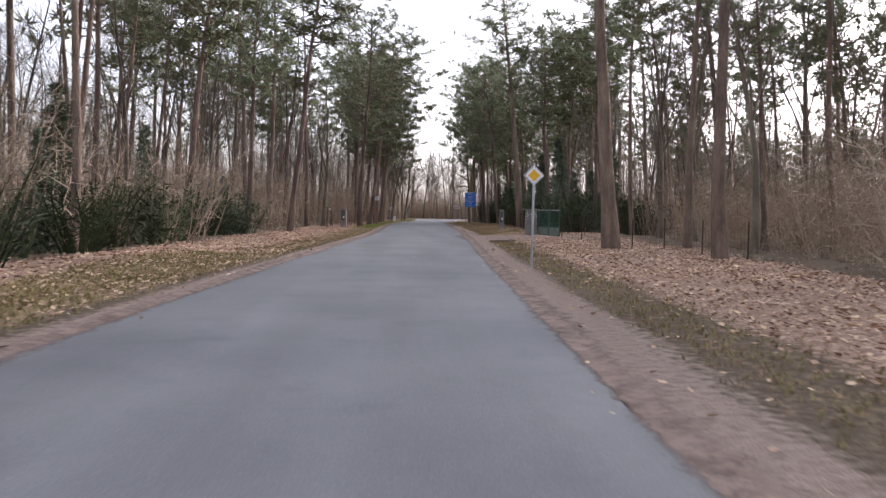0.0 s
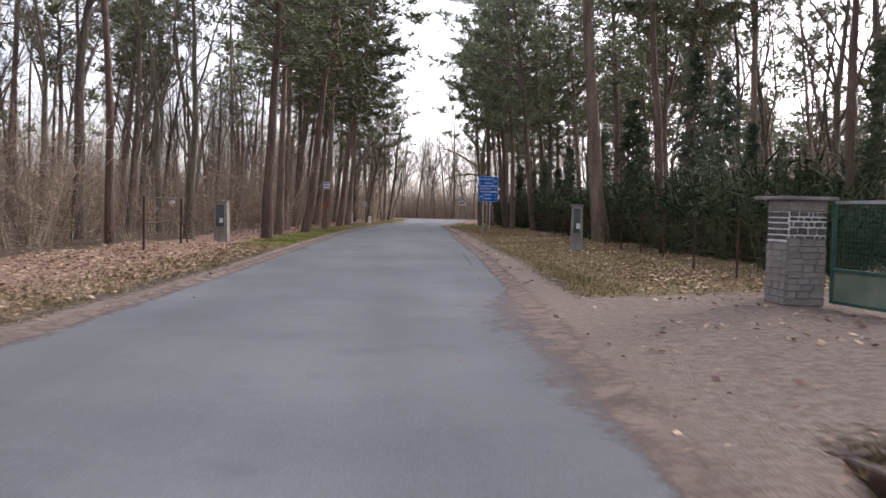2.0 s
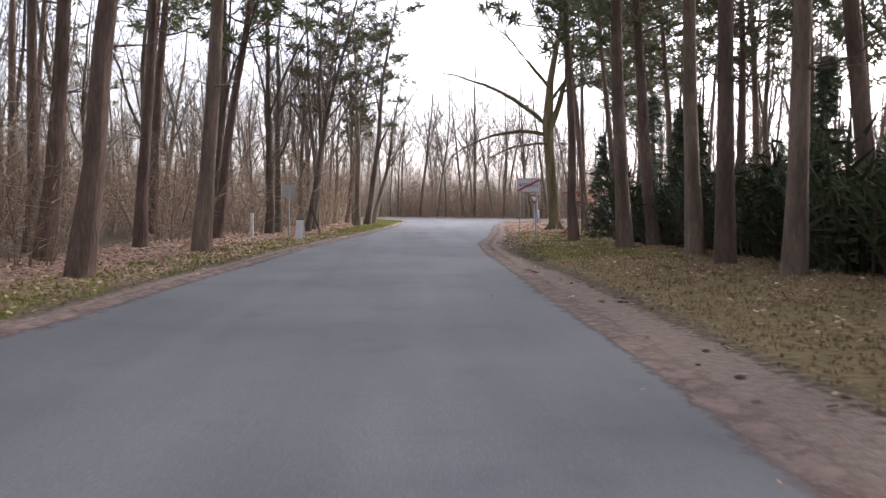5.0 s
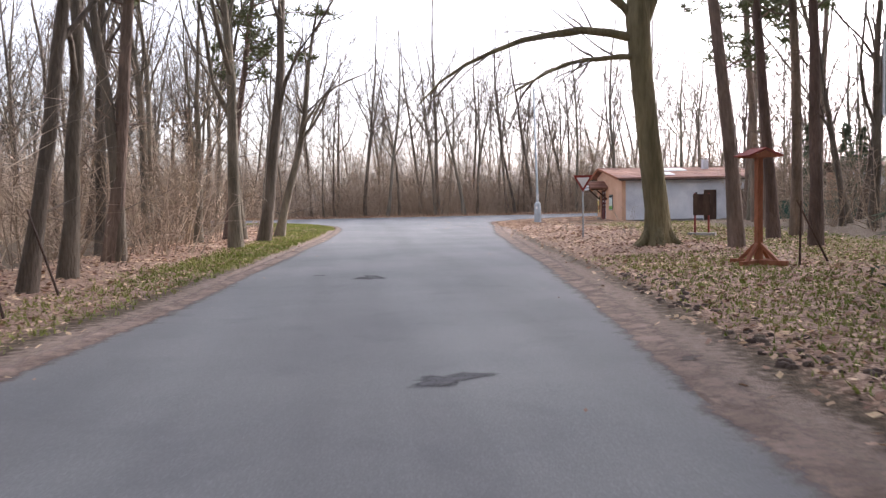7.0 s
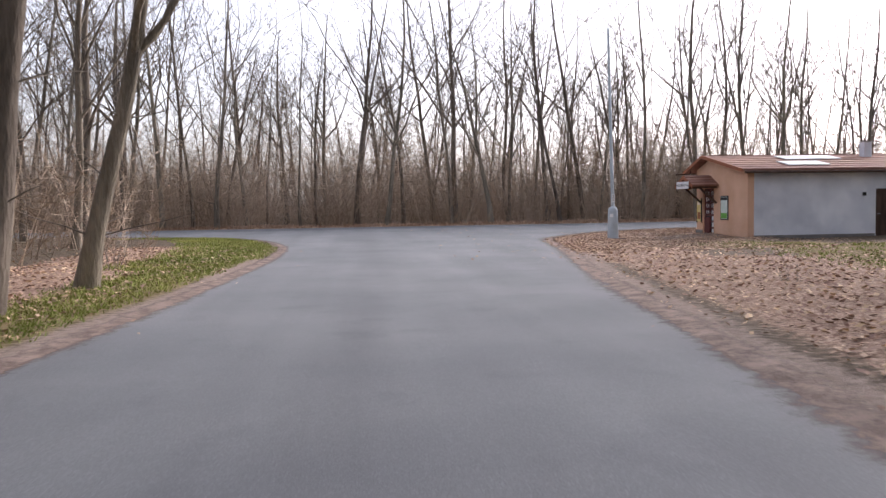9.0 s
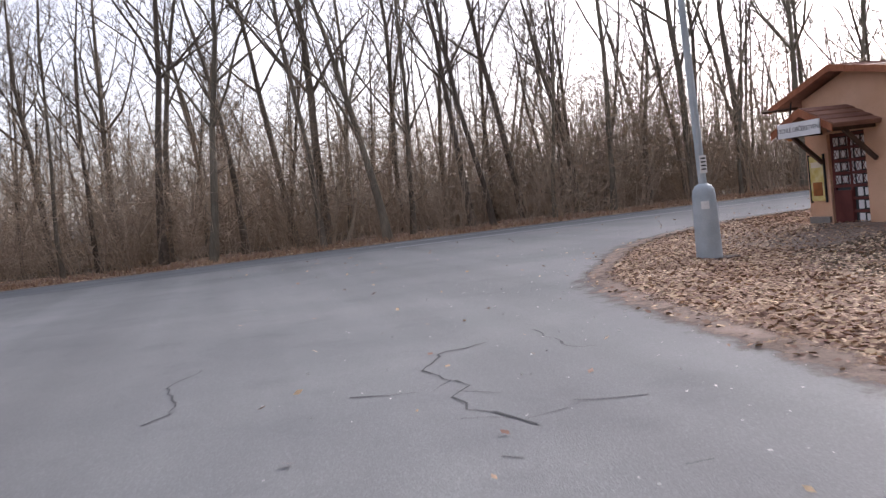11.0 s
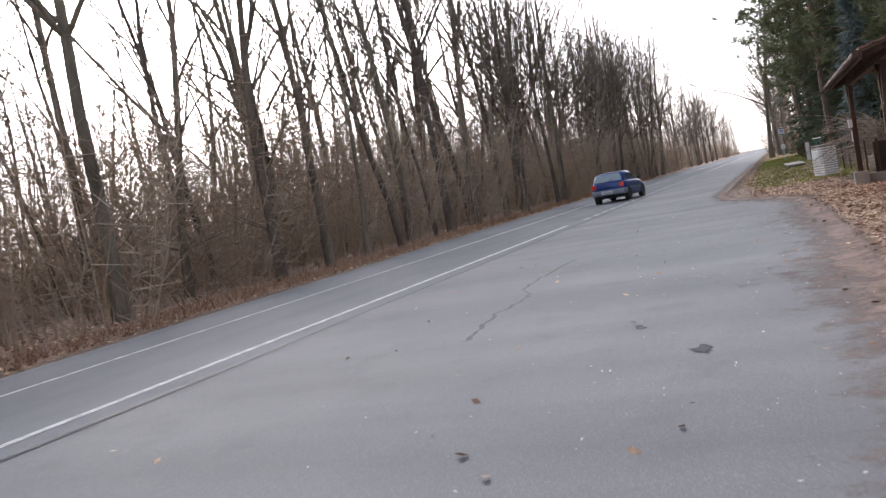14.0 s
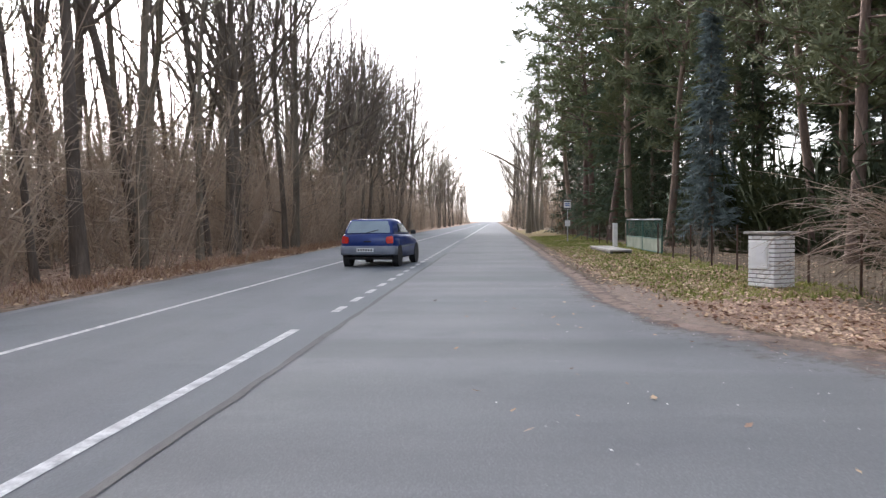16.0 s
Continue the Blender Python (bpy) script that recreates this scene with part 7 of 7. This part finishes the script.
tufts(13000, 11, -11, 1.5, -5, 62, turf, 0.06, GRASS, "verge_grass", "thin dry green grass on the verge")
tufts(11000, 16, -2.5, 12, -5, 108, turf, 0.05, DRYGRASS, "verge_grass", "thin dry brown grass on the verge")
tufts(6000, 17, 0, 12, 44, 108, turf, 0.05, GRASS, "verge_grass", "thin dry green grass on the verge")
tufts(18000, 12, -8, 1.5, 60, 158, turf, 0.065, GREENGRASS, "verge_grass", "fresh yellow-green grass on the verge")
tufts(5000, 18, 4, 16, 110, 150, turf, 0.06, GREENGRASS, "lawn_grass", "short green grass beyond the leaf litter")
tufts(9000, 13, 42, 96, 157, 164, turf, 0.07, GREENGRASS, "verge_grass", "thin green grass by the garden fence")
tufts(6000, 14, -10, 110, 172.2, 176, lambda x, y: bell(off_road(x, y), 0.25, 1.6, 0.5), 0.2, DRYGRASS, "dry_grass", "rusty dry grass under the wood's edge")

tufts(6000, 19, 1, 9, 98, 122, lambda x, y: 0.5 * bell(off_road(x, y), 1.3, 4.5, 1.0), 0.055, GREENGRASS, "verge_grass", "thin green grass in the leaf litter")

def clods(n, seed, y0, y1, d0, d1, size, label):
    """Lumps of churned-up dark soil along the foot of the eastern verge."""
    rs = np.random.RandomState(seed)
    m = n * 30
    cx, cy = rs.uniform(-2, 7, m), rs.uniform(y0, y1, m)
    d = off_road(cx, cy)
    keep = (d > d0) & (d < d1) & (cx > 0.02 * (cy - 60)) & (rs.rand(m) < 0.35 + 0.65 * (np.sin(cy * 1.7) * np.sin(cy * 0.43 + 1) > -0.1))
    cx, cy = cx[keep][:n], cy[keep][:n]
    cz = ground_height(cx, cy)
    V, F = [], []
    for x, y, z in zip(cx, cy, cz):
        s, b = size * rs.uniform(0.4, 1.5), len(V)
        ring = [(x + math.cos(k * 1.0472) * s * rs.uniform(0.7, 1.3), y + math.sin(k * 1.0472) * s * rs.uniform(0.7, 1.3)) for k in range(6)]
        V += [(u, v, z - 0.03) for u, v in ring] + [(x + (u - x) * 0.7, y + (v - y) * 0.7, z + s * rs.uniform(0.2, 0.55)) for u, v in ring] + [(x, y, z + s * 0.55)]
        for k in range(6):
            e = (k + 1) % 6
            F += [(b + k, b + e, b + 6 + e), (b + k, b + 6 + e, b + 6 + k), (b + 6 + k, b + 6 + e, b + 12)]
    tagged(new("soil_clods", mesh_from("soil_clods", V, F, [MUD], smooth=True)), label, "soil", kind="stuff")


clods(300, 31, 98, 118, 0.8, 1.5, 0.05, "dark churned clods of mud along the verge")
clods(50, 32, 46, 98, 0.3, 1.1, 0.045, "few dark clods on the bare soil strip")

# ---- road wear ----
CRACKS = [([(26.2, 165.43), (26.9, 165.5), (27.7, 165.46), (28.5, 165.5), (29.5, 165.39)], 0.05), ([(22.6, 165.0), (24.2, 165.2), (25.3, 165.1), (26.2, 165.43)], 0.05),
          ([(6.16, 149.64), (5.64, 149.44), (5.35, 148.83), (5.5, 148.03), (5.32, 147.78), (5.33, 147.43), (5.48, 147.08), (5.61, 146.67)], 0.022), ([(4.71, 148.34), (5.25, 148.02)], 0.018),
          ([(6.69, 149.9), (6.61, 148.88), (6.93, 148.59)], 0.02), ([(5.92, 147.18), (6.51, 146.93)], 0.02), ([(3.63, 150.53), (3.37, 149.88), (3.45, 148.73), (3.14, 148.43)], 0.018),
          ([(5.21, 146.35), (5.4, 146.2)], 0.03), ([(5.88, 145.77), (6.22, 145.7)], 0.03), ([(9.44, 162.71), (9.99, 163.18), (10.96, 163.98)], 0.022),
          ([(-1.98, 51.83), (-1.87, 52.03), (-1.4, 52.04)], 0.05), ([(-1.98, 52.91), (-1.84, 52.1)], 0.05), ([(-1.87, 54.62), (-1.65, 54.13)], 0.05), ([(-0.14, 58.55), (-0.3, 55.4), (-0.42, 52.31)], 0.06), ([(-3.58, 52.71), (-3.39, 52.92)], 0.06)]
for i, (line, width) in enumerate(CRACKS):
    crack(line, width, i + 1)
for x, y, rx, ry, tn, sd in ((0.3, 118.5, 0.26, 0.5, 0.3, 21), (0.57, 109.8, 0.35, 0.22, 0.1, 22), (2.6, 110.2, 0.2, 0.1, 0.3, 23), (-0.6, 119.2, 0.1, 0.12, 0.4, 25), (10.67, 159.8, 0.1, 0.04, 0.6, 26),
                             (21.3, 162.7, 0.2, 0.08, 0.4, 27), (22.4, 163.3, 0.1, 0.06, 0.1, 28), (9.82, 160.5, 0.07, 0.04, 0.2, 29), (-2.2, 29.3, 0.16, 0.05, 0.1, 30), (-4.6, 29.2, 0.2, 0.06, 0.1, 32)):
    blotch("road_patch", x, y, rx, ry, tn, PATCH, "small dark worn patch in the asphalt", sd)
